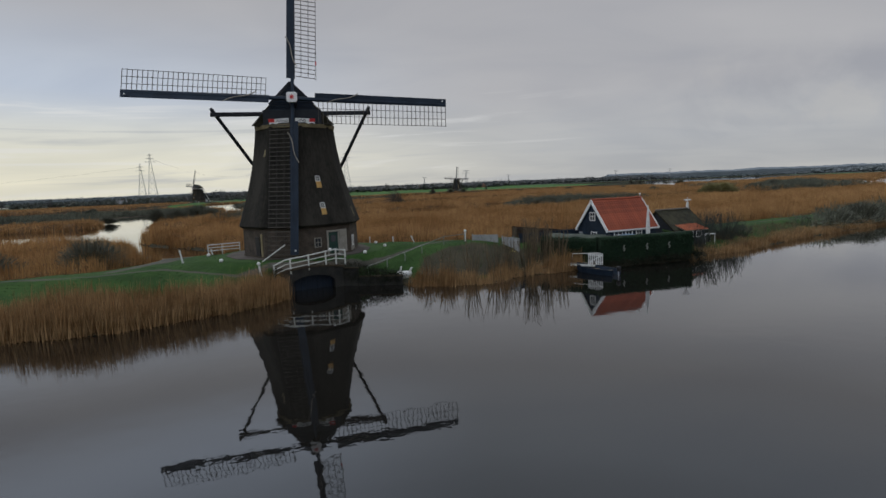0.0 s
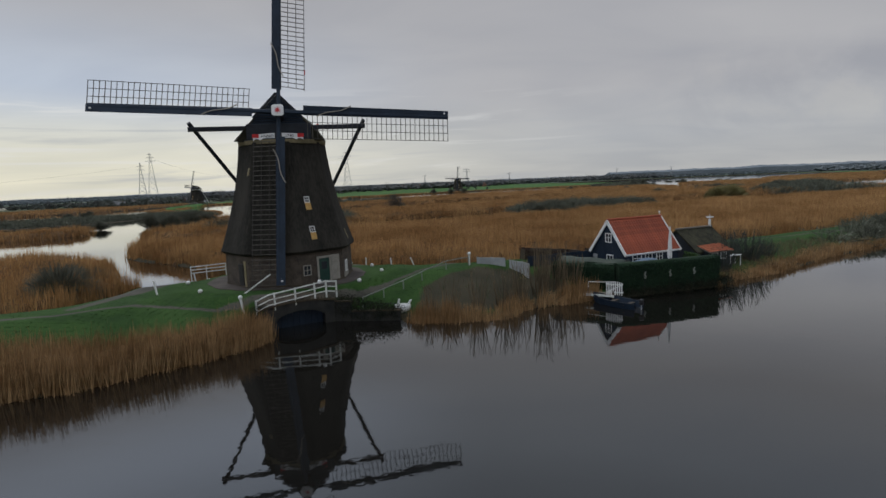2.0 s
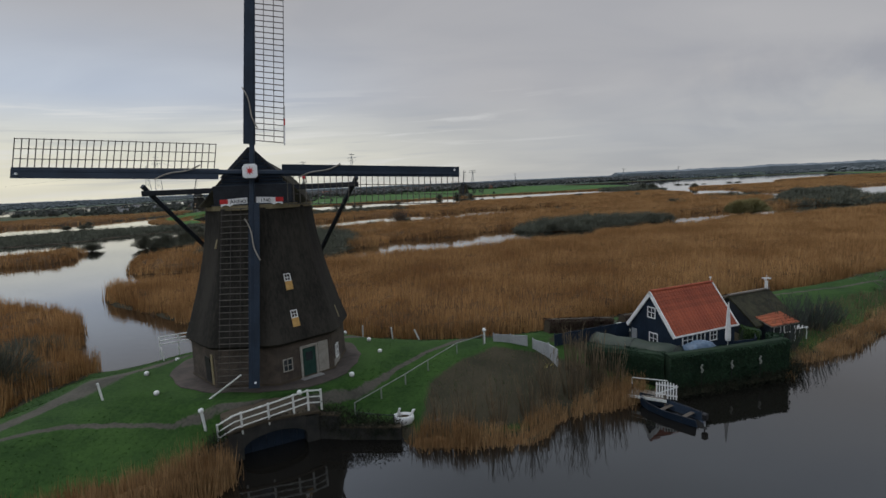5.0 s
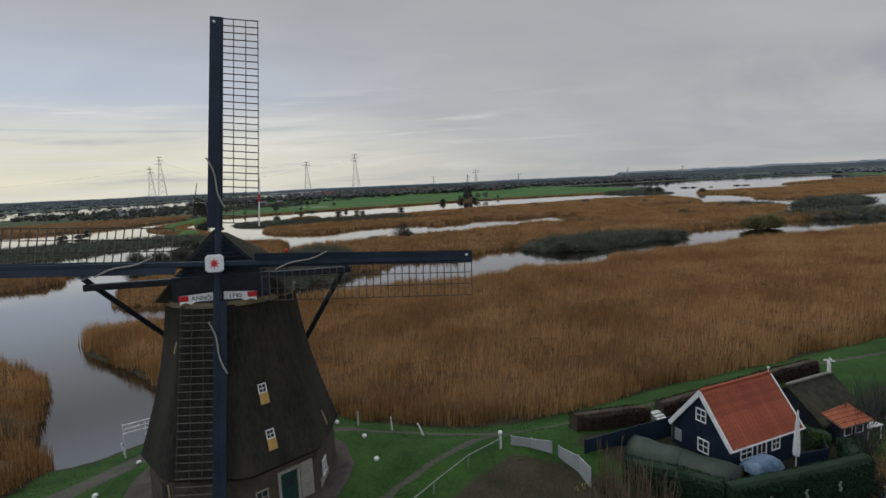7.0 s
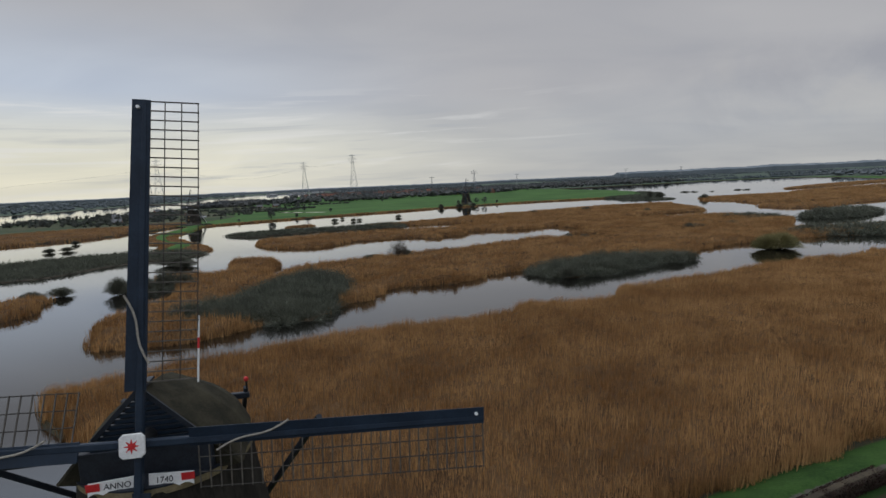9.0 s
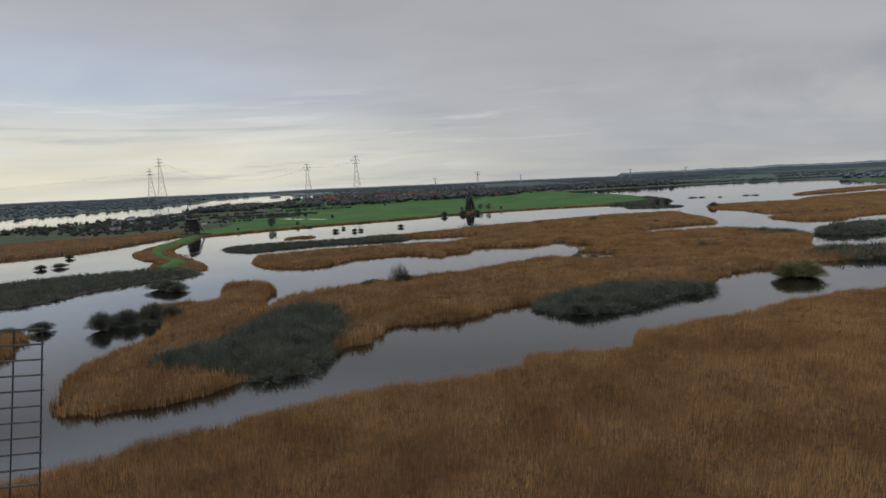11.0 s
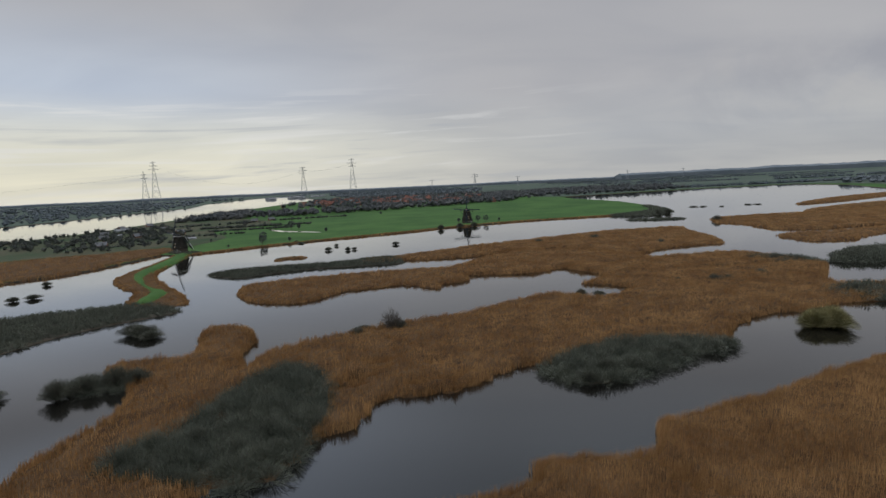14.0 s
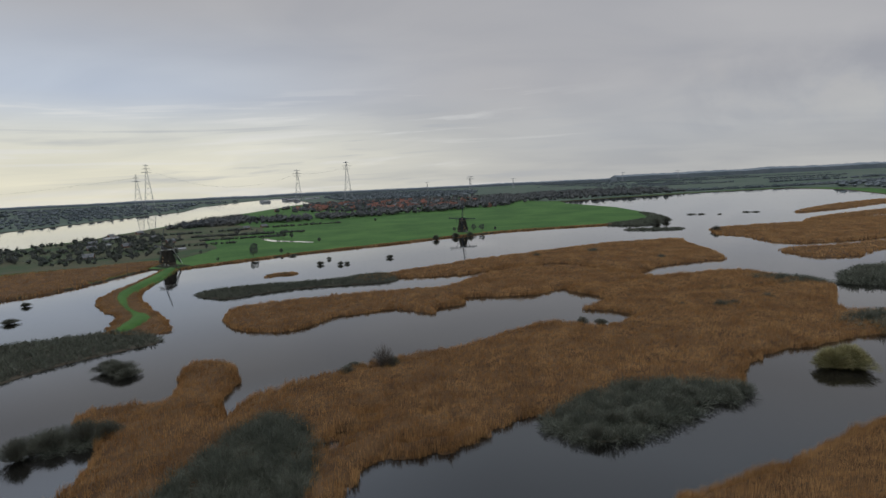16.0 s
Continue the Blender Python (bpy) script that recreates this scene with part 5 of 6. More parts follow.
def low_shed():
    """A low building with a mossy roof behind the house, and a red lean-to."""
    o = thing("shed", Matrix.Translation((25.3, 58.2, 1.2)) @ pose(0, 0, 0, 0, 0, HA), "low dark shed with a mossy roof", "shed")
    L, W, wall, rise = 2.3, 2.4, 1.2, 1.9
    s = Solid().loft([[(x, y, zz) for y, zz in ((-W + .2, -.3), (W - .2, -.3), (W - .2, wall), (0, wall + rise - .1), (-W + .2, wall))] for x in (-L, L)])
    part("wall", s, TARRED, o)
    for sy in (-1, 1):
        n = 10
        rings = []
        for i in range(n + 1):
            k = i / n
            y, zz = sy * (W + .15) * k, wall + rise - (rise + .12) * k
            rings.append([(-L - .2, y, zz), (L + .2, y, zz), (L + .2, y, zz - .18), (-L - .2, y, zz - .18)])
        part("roof", Solid().loft(rings), MOSS_ROOF, o, "moss-covered roof slope")
    part("ridge", Solid().beam((-L - .2, 0, wall + rise + .06), (L + .2, 0, wall + rise + .06), .24, .14), WOOD, o)
    c = part("chimney", Solid().rod((L - .1, 0, wall + rise), (L - .1, 0, wall + rise + .75), .13, .12, 10), WHITE, o, "white flue")
    part("vane", Solid().beam((L - .6, -.15, wall + rise + .95), (L + .4, .15, wall + rise + .95), .05, .14).beam((L - .1, 0, wall + rise + .7), (L - .1, 0, wall + rise + 1.25), .04, .04).beam((L - .3, .3, wall + rise + .98), (L + .1, -.3, wall + rise + .98), .05, .12), WHITE, c, "white cross-shaped vane")
    r = thing("lean_to", Matrix.Translation((26.0, 56.1, 1.1)) @ pose(0, 0, 0, 0, 0, HA - 4), "small lean-to under old red tiles", "shed")
    part("wall", Solid().box(-1.35, 1.35, -1.0, 1.0, -.3, 1.25, .03), TARRED, r)
    for sx in (-.6, .5):
        w = part("window", window_frame(.7, .6, .07, .06, False), WHITE, r, "", Matrix.Translation((sx, -1.0, .75)))
        part("pane", Solid().box(-.32, .32, -.03, -.015, -.27, .27, .002), GLASS, w)
    tile = pantile_row(3.0, .42).mesh("tile_course", TILE_OLD)
    roof = part("roof", Solid().box(-1.5, 1.5, 0, 2.7, -.08, -.02, .01), WOOD, r, "old mossy red tiles", Matrix.Translation((0, 1.3, 1.95)) @ pose(0, 0, 0, 0, 0, 180) @ pose(0, 0, 0, -16, 0, 0))
    for i in range(7):
        part("tile_course", tile, None, roof, m=Matrix.Translation((0, 2.7 - i * .385, .03)) @ pose(0, 0, 0, 0, 0, 180))
    t = thing("garden_table", Matrix.Translation((28.1, 56.0, 1.0)) @ pose(0, 0, 0, 0, 0, 20), "pale slatted garden table beside the lean-to", "table")
    for i in range(4):
        part("slat", Solid().box(-.75, .75, -.4 + i * .21, -.22 + i * .21, .70, .74, .008), CLOTH, t)
    for a in (-.65, .65):
        for b in (-.3, .3):
            part("leg", Solid().box(a - .03, a + .03, b - .03, b + .03, -.3, .7, .008), CLOTH, t)


low_shed()


def tunnel_shed():
    o = thing("tunnel_shelter", Matrix.Translation((13.2, 51.5, 1.2)) @ pose(0, 0, 0, 0, 0, -42), "rounded shelter under dull green tarpaulin", "shelter")
    rings = []
    for i in range(9):
        x = -3.1 + 6.2 * i / 8
        sag = .05 * math.sin(i * 2.1)
        rings.append([(x, 1.35 * math.cos(a) * (1 + sag * .3), 1.5 * abs(math.sin(a)) ** .8 + sag) for a in [math.pi * k / 14 for k in range(15)]])
    part("cover", Solid().loft(rings), TARP, o, smooth=True)
    for x in (-3.1, 0, 3.1):
        part("hoop", Solid().tube([(x, 1.38 * math.cos(math.pi * k / 12), 1.53 * abs(math.sin(math.pi * k / 12)) ** .8) for k in range(13)], .035, 5), BLACK, o)


tunnel_shed()


def closed_umbrella():
    o = thing("parasol", Matrix.Translation((19.8, 51.0, 1.1)), "closed white canvas parasol on a pole", "parasol")
    part("pole", Solid().rod((0, 0, -.2), (0, 0, 4.2), .035, .03, 8), OFFWHITE, o)
    rings = []
    for h, r in ((1.35, .14), (1.6, .165), (2.2, .15), (3.0, .11), (3.7, .07), (4.15, .03)):
        rings.append([(math.cos(2 * math.pi * i / 16) * r * (1 + .22 * (i % 2)), math.sin(2 * math.pi * i / 16) * r * (1 + .22 * (i % 2)), h) for i in range(16)])
    part("canopy", Solid().loft(rings), CLOTH, o, "folded white canvas")
    part("base", Solid().rod((0, 0, -.1), (0, 0, .12), .35, .30, 12), GRANITE, o)


closed_umbrella()


def covered_table():
    o = thing("covered_table", Matrix.Translation((17.6, 50.7, 1.35)) @ pose(0, 0, 0, 0, 0, 20) @ Matrix.Scale(1.25, 4), "garden table under a sagging blue tarpaulin", "covered table")
    xs_, n = np.linspace(-1.0, 1.0, 11), 9
    rings = []
    for x in xs_:
        prof = []
        for k in range(n):
            a = -1 + 2 * k / (n - 1)
            hh = .95 * (1 - .85 * abs(a) ** 5) * (1 - .55 * abs(x) ** 7) + .06 * math.sin(5 * x + 3 * a)
            prof.append((x * (1 + .08 * math.sin(4 * a)), a * .65 * (1 + .1 * math.sin(6 * x)), max(.02, hh)))
        rings.append(prof)
    part("cover", Solid().loft(rings, closed=False), BLUE_TARP, o, smooth=True)
    for a in (-.7, .7):
        for b in (-.4, .4):
            part("leg", Solid().rod((a, b, -.2), (a, b, .7), .04), WOOD, o)


covered_table()


def panel_run(name, points, h, mat, label, base=None, gap=.02, width=1.5):
    o = thing(name, Matrix.Translation((points[0][0], points[0][1], 0)), label, "fence")
    org = Vector((points[0][0], points[0][1], 0))
    for (x0, y0), (x1, y1) in zip(points[:-1], points[1:]):
        n = max(1, round(math.hypot(x1 - x0, y1 - y0) / width))
        for i in range(n):
            a, b = Vector((x0, y0, 0)).lerp(Vector((x1, y1, 0)), i / n), Vector((x0, y0, 0)).lerp(Vector((x1, y1, 0)), (i + 1) / n)
            zz = min(height_at(a.x, a.y), height_at(b.x, b.y)) if base is None else base
            d = (b - a).normalized() * gap
            part("panel", Solid().beam(a + d - org + Vector((0, 0, zz + h / 2 - .1)), b - d - org + Vector((0, 0, zz + h / 2 - .1)), .06, h + .2), mat, o)
            part("post", Solid().box(a.x - org.x - .05, a.x - org.x + .05, a.y - org.y - .05, a.y - org.y + .05, zz - .3, zz + h + .08, .012), mat, o)
    return o


panel_run("privacy_screen", [(3.05, 54.1), (5.6, 53.2)], 1.05, PANEL, "grey solid fence panels at the garden corner", 1.75)
panel_run("privacy_screen", [(5.95, 52.9), (6.9, 51.6), (7.3, 50.2)], 1.15, PANEL, "grey solid fence panels bending round the plot", 1.45)
panel_run("board_fence", [(7.7, 53.2), (14.4, 56.1)], 1.65, NAVY, "blue-black board fence with a pale top rail", 1.15, .0)
panel_run("board_fence", [(20.6, 51.9), (22.6, 52.3), (23.4, 53.9)], .9, NAVY, "low blue-black board screen on the terrace", 1.2, .0)


def hedge(points, h, thick, mat, core, label, seed, per=190, leaf=.11, base=None):
    o = thing("hedge", Matrix.Translation((points[0][0], points[0][1], 0)), label, "hedge")
    org = np.array([points[0][0], points[0][1]])
    r = np.random.default_rng(seed)
    s, tris = Solid(), []
    for (x0, y0), (x1, y1) in zip(points[:-1], points[1:]):
        n = math.hypot(x1 - x0, y1 - y0)
        g0 = height_at(x0, y0) if base is None else base
        g1 = height_at(x1, y1) if base is None else base
        a, b = (x0 - org[0], y0 - org[1], g0 + h / 2 - .25), (x1 - org[0], y1 - org[1], g1 + h / 2 - .25)
        s.beam(a, b, thick * .86, h + .4, (0, 0, 1), .25)
        cnt = int(per * n * (2 * h + thick))
        t, k = r.uniform(-.01, 1.01, cnt), r.uniform(0, 2 * h + thick, cnt)
        ux, uy = (x1 - x0) / n, (y1 - y0) / n
        off = np.where(k < h, -thick / 2, np.where(k < h + thick, k - h - thick / 2, thick / 2))
        zz = np.where(k < h, k, np.where(k < h + thick, h, 2 * h + thick - k))
        wob = 1 + .12 * (vnoise(t * n * 1.1, zz * 1.3, seed) - .5) * 2
        px = x0 - org[0] + ux * t * n - uy * off * wob
        py = y0 - org[1] + uy * t * n + ux * off * wob
        pz = g0 + (g1 - g0) * t + zz * (.95 + .10 * vnoise(t * n * .8, zz * 0, seed + 1)) - .1
        c = np.stack([px, py, pz], -1)
        v = r.normal(0, 1, (cnt, 2, 3))
        v /= np.linalg.norm(v, axis=2, keepdims=True)
        tris.append(np.stack([c - v[:, 0] * leaf * .5, c + v[:, 0] * leaf * .5, c + v[:, 1] * leaf], 1))
    part("core", s, core, o)
    part("foliage", triangles("foliage", np.concatenate(tris), mat), None, o)
    return o


hedge([(9.6, 51.2), (12.2, 49.8), (14.2, 48.3)], 1.9, 1.2, HEDGE, HEDGE_CORE, "dark green clipped conifer hedge round the garden", 3, base=.7)
hedge([(14.1, 47.9), (18.6, 48.95), (23.5, 50.35)], 2.25, 1.0, HEDGE, HEDGE_CORE, "tall dark green conifer hedge along the water", 4, base=.5)
hedge([(23.4, 50.7), (24.6, 53.4)], 1.6, 1.0, HEDGE, HEDGE_CORE, "dark green conifer hedge at the garden end", 5, base=.6)
hedge([(7.6, 56.0), (13.6, 58.7)], 1.15, 1.0, BROWN_HEDGE, MUD, "low dark brown beech hedge by the path", 6)
hedge([(14.8, 59.2), (19.8, 61.6), (27.4, 65.2), (31.6, 67.0)], 1.15, 1.0, BROWN_HEDGE, MUD, "low brown beech hedge behind the house", 7)
hedge([(22.6, 54.3), (23.7, 54.0)], 1.5, 1.2, GREEN_SHRUB, HEDGE_CORE, "small bright green shrub between the house and the shed", 8, 260, .14)
st = thing("garden_steps", Matrix.Translation((14.5, 58.7, height_at(14.5, 58.7))) @ pose(0, 0, 0, 0, 0, 24), "pale stone steps up to the path", "steps")
for i in range(4):
    part("step", Solid().box(-.45, .45, -.9 + i * .32, -.5 + i * .32, -.2, .12 + i * .12, .015), OFFWHITE, st)


def landing():
    o = thing("landing_stage", Matrix.Translation((12.3, 46.4, .0)) @ pose(0, 0, 0, 0, 0, -30), "small timber landing stage with white edge", "jetty")
    for i in range(9):
        part("plank", Solid().box(-1.15 + i * .26, -.92 + i * .26, -.55, .75, .52, .57, .008), WOOD, o)
    for x in (-1.1, 1.1):
        for y in (-.5, .6):
            part("pile", Solid().rod((x, y, -1.2), (x, y, .9), .07, .065, 8), BARK, o)
    part("edge_board", Solid().box(-1.2, 1.2, -.60, -.55, .44, .62, .01), OFFWHITE, o)
    part("handrail", Solid().tube([(-1.1, .6, .9), (-1.1, .6, 1.35), (1.1, .6, 1.45)], .035, 6), OFFWHITE, o)
    g = thing("garden_gate", Matrix.Translation((13.2, 45.7, .55)) @ pose(0, 0, 0, 0, 0, -32), "white picket gate on the landing stage", "gate")
    for i in range(8):
        part("picket", Solid().box(-.62 + i * .165, -.54 + i * .165, -.02, .02, .0, 1.0 + .10 * math.sin(i / 7 * math.pi), .008), WHITE, g)
    for zz in (.18, .8):
        part("rail", Solid().box(-.66, .66, .02, .06, zz, zz + .09, .01), WHITE, g)
    part("brace", Solid().beam((-.6, .045, .2), (.6, .045, .85), .03, .08), WHITE, g)


landing()


def rowing_boat():
    o = thing("motorboat", Matrix.Translation((13.0, 44.7, -.02)) @ pose(0, 0, 0, 0, 0, 125), "dark open motorboat moored at the landing", "boat")
    rings = []
    for x, w, h, k in ((-2.0, .62, .48, -.12), (-1.2, .74, .47, -.18), (0, .80, .48, -.2), (1.1, .66, .54, -.16), (1.8, .36, .64, -.02), (2.15, .06, .72, .3)):
        rings.append([(x, -w, h), (x, -w * .8, k + .1), (x, 0, k), (x, w * .8, k + .1), (x, w, h), (x, w - .06, h), (x, w * .72, k + .17), (x, 0, k + .08), (x, -w * .72, k + .17), (x, -w + .06, h)])
    part("hull", Solid().loft(rings), NAVY, o)
    for x in (-1.1, .3):
        part("thwart", Solid().box(x - .13, x + .13, -.7, .7, .28, .33, .01), BARK, o)
    e = part("outboard_motor", Solid().box(-2.38, -2.08, -.16, .16, .40, .82, .06), BLACK, o, "black outboard motor")
    part("shaft", Solid().rod((-2.2, 0, .45), (-2.25, 0, -.5), .05), STEEL, e)
    part("gunwale", Solid().tube([(-2.0, -.64, .5), (0, -.82, .5), (1.1, -.68, .56), (2.15, 0, .74), (1.1, .68, .56), (0, .82, .5), (-2.0, .64, .5)], .03, 5), TARRED, o)


rowing_boat()


def hedge_ornament(x, y):
    o = thing("hedge_ornament", Matrix.Translation((x, y, 1.35)), "pale weathered figure-like ornament on a stake before the hedge", "ornament", "hedge ornaments")
    part("stake", Solid().rod((0, 0, -1.2), (0, 0, .1), .018), BLACK, o)
    part("body", Solid().tube([(0, 0, 0), (.06, 0, .18), (-.03, 0, .36), (.03, 0, .52), (.10, 0, .56)], [.06, .09, .07, .06, .03], 7), RAIL_GREY, o)


for x, y in ((16.4, 47.8), (18.7, 48.35), (21.0, 49.0)):
    hedge_ornament(x, y)


def dead_stems(points, h, per_m2, mat, label, seed):
    """Dry weeds standing on rough ground."""
    o = np.array(points, float)
    lo, hi = o.min(0), o.max(0)
    x, y, d = scatter(o, int((hi[0] - lo[0]) * (hi[1] - lo[1]) * per_m2), 0, .3, seed)
    g = z[np.rint((y - ys[0]) / .5).astype(int), np.rint((x - xs[0]) / .5).astype(int)]
    top = h * (.3 + vnoise(x * .9, y * .9, seed) * 1.2) * rng.uniform(.5, 1.1, len(x))
    return tagged(new("weeds", triangles("weeds", blades(x, y, g - .05, g + top, .035, .3), mat)), label, "weeds", kind="stuff")


dead_stems([(-2.0, 43.6), (9.5, 46), (12.5, 48.5), (9.3, 50.3), (6.3, 52.1), (3.2, 52.8), (-1.6, 48)], .34, 6, OSIER, "dry brown weeds on the rough garden plot", 81)
dead_stems([(-2.0, 43.6), (9.5, 46), (12.5, 48.5), (9.3, 50.3), (6.3, 52.1), (3.2, 52.8), (-1.6, 48)], .16, 16, GRASS_BLADE, "sparse green weeds on the rough garden plot", 82)
YELLOW = surface("yellow_petals", (.55, .45, .10), (.70, .62, .25), 3, .8, .0, 6, "island", .2)
dead_stems([(6.2, 50.0), (7.0, 49.8), (6.8, 51.6), (5.9, 52.0)], .4, 40, YELLOW, "pale yellow flowers at the foot of the screen", 83)
dead_stems([(23, 50), (26, 52.4), (32, 55.4), (41, 62), (53, 70), (52, 73), (38, 66), (28, 59), (24, 55)], .7, 30, OSIER, "dry weeds along the bank", 84)

# ---- willows and shrubs ----


def osier(x, y, h, n, spread, seed, label="bare upright osier shoots behind the reeds", mat=OSIER, upright=.55):
    """A clump of long bare shoots from one low stool."""
    o = thing("osier_clump", Matrix.Translation((x, y, height_at(x, y) - .1)), label, "shrub")
    r = random.Random(seed)
    s = Solid()
    for i in range(n):
        a, q = r.uniform(0, 2 * math.pi), spread * math.sqrt(r.random())
        p0 = Vector((math.cos(a) * q * upright, math.sin(a) * q * upright, -.2))
        p2 = Vector((math.cos(a) * q + r.uniform(-.25, .25), math.sin(a) * q + r.uniform(-.25, .25), h * r.uniform(.35, 1.05)))
        p1 = p0.lerp(p2, .5) + Vector((r.uniform(-.12, .12), r.uniform(-.12, .12), .06 * h))
        s.tube([p0, p1, p2], [.032, .022, .008], 3)
        for k in range(2):
            t = r.uniform(.3, .9)
            b = p1.lerp(p2, t)
            s.tube([b, b + Vector((r.uniform(-.25, .25), r.uniform(-.25, .25), r.uniform(.3, .7)))], [.011, .004], 3)
    part("crown", s, mat, o)
    part("stool", Solid().ball((0, 0, .06), .16 + spread * .10, 8, 5, .6), BARK, o)
    return o


for i, (x, y, h, n, sp) in enumerate(((4.4, 44.2, 3.2, 34, 1.0), (5.9, 46.6, 3.6, 40, 1.0), (7.6, 46.8, 4.3, 54, 1.1), (9.2, 48.2, 4.0, 50, 1.1), (.4, 43.6, 2.4, 22, .9), (2.4, 43.4, 3.0, 28, .9), (8.3, 50.0, 3.4, 36, .9), (10.4, 47.6, 3.4, 40, 1.0), (-1.2, 43.9, 1.7, 14, .7))):
    osier(x, y, h, n, sp, 40 + i)
for i, (x, y, h, n, sp) in enumerate(((28.0, 57.0, 3.2, 130, 2.2), (31.2, 58.6, 3.0, 130, 2.2), (26.3, 54.3, 2.2, 60, 1.3), (34.0, 60.2, 2.0, 70, 1.5))):
    osier(x, y, h, n, sp, 60 + i, "dense dark bare shrub on the canal bank", DARK_SCRUB, .35)

bush_a = willow_bush(1900, 4.6, 4.4, 1, BUSH_TWIG)
bush_b = willow_bush(1500, 3.8, 3.5, 2, BUSH_TWIG)
bush_c = willow_bush(750, 2.4, 1.6, 3, BUSH_TWIG)
bush_d = willow_bush(3200, 4.0, 4.2, 4, TWIG_GOLD)
tagged(bush_d, "rounded yellow-twigged willow bush in the water", "bush")
kinds = {"a": bush_a, "b": bush_b, "c": bush_c}
# x, y, size, turn
PLACES = {"a": [(-45, 141, .95), (-38, 136, 1.0), (-33, 144, 1.05), (-28, 150, .85), (-40, 149, 1.0), (-50, 132, .7), (-34, 154, .9), (-30, 137, .85), (-46, 134, .75), (-39, 158, .7),
                (29, 163, .9), (34, 168, 1.1), (41, 171, 1.0), (49, 176, 1.0), (35, 174, .9), (56, 180, .95), (64, 180, .9), (45, 181, .8), (27, 170, .75), (-27, 211.5, .6),
                (152, 301, 1.1), (160, 297, 1.0), (144, 306, .9), (183, 296, 1.3), (194, 303, 1.2), (204, 312, 1.1), (137, 231, 1.2), (150, 226, 1.2), (160, 232, 1.1),
                (62, 78, .95), (70, 82, 1.0), (80, 88, 1.0), (56, 74, .7)],
          "b": [(-84, 169, 1.15), (-79, 172, 1.0), (-88, 165, .9), (-75, 174, .8), (-98, 216, 1.3), (-103, 219, 1.1), (-94, 213, 1.0), (-104, 166, .9), (-108, 161, .8), (-190, 288, .9), (-196, 284, .8), (-212, 325, .7),
                (-16, 210, .75), (-38, 58, .8), (-34.5, 51.5, 1.0), (-37.5, 60.5, .7), (-42, 48, .9), (214, 600, 1.2), (230, 616, 1.1), (228, 508, 1.0),
                (-8, 548, .9), (10, 560, 1.0), (24, 566, .9)],
          "c": [(-25, 210, 1.1), (-86, 424, 1.2), (-71, 419, 1.1), (-40, 441, 1.2), (-67, 421, .9), (48, 247, 1.1), (54, 245, 1.0), (293, 694, 1.6), (302, 690, 1.4), (318, 678, 1.2), (355, 690, 1.5), (364, 686, 1.3),
                (-108, 386, 1.2), (-100, 389, 1.2), (-128, 492, 1.2), (-120, 478, 1.3), (-66, 300, .8), (-85, 448, .9), (98, 300, 1.1), (120, 290, 1.0), (80, 292, .9), (-4, 300, .8), (-28, 206, 1.2), (103, 258, 1.6), (110, 262, 1.2), (126, 268, 1.4), (90, 262, 1.0), (100, 420, 1.6), (60, 410, 1.4), (130, 380, 1.3)]}
for key, spots in PLACES.items():
    src = kinds[key]
    for i, (x, y, size) in enumerate(spots):
        m = pose(x, y, .0, 0, 0, 47 * i) @ Matrix.Diagonal((size * (1.6 if y > 640 else 1), size * (1 - .1 * (i % 3)), size * ((.84 if key == "a" or y < 100 else .6 if x < -92 else 1.1) + .08 * (i % 3)) * (.4 if y > 640 else 1), 1))
        if i == 0:
            src.matrix_basis = m
        else:
            copy_thing(src, m)
bush_d.matrix_basis = pose(99, 195, 0) @ Matrix.Diagonal((1.45, 1.2, 1.2, 1))
copy_thing(bush_d, pose(104, 196.5, 0, 0, 0, 80) @ Matrix.Diagonal((1.35, 1.3, 1.05, 1)))


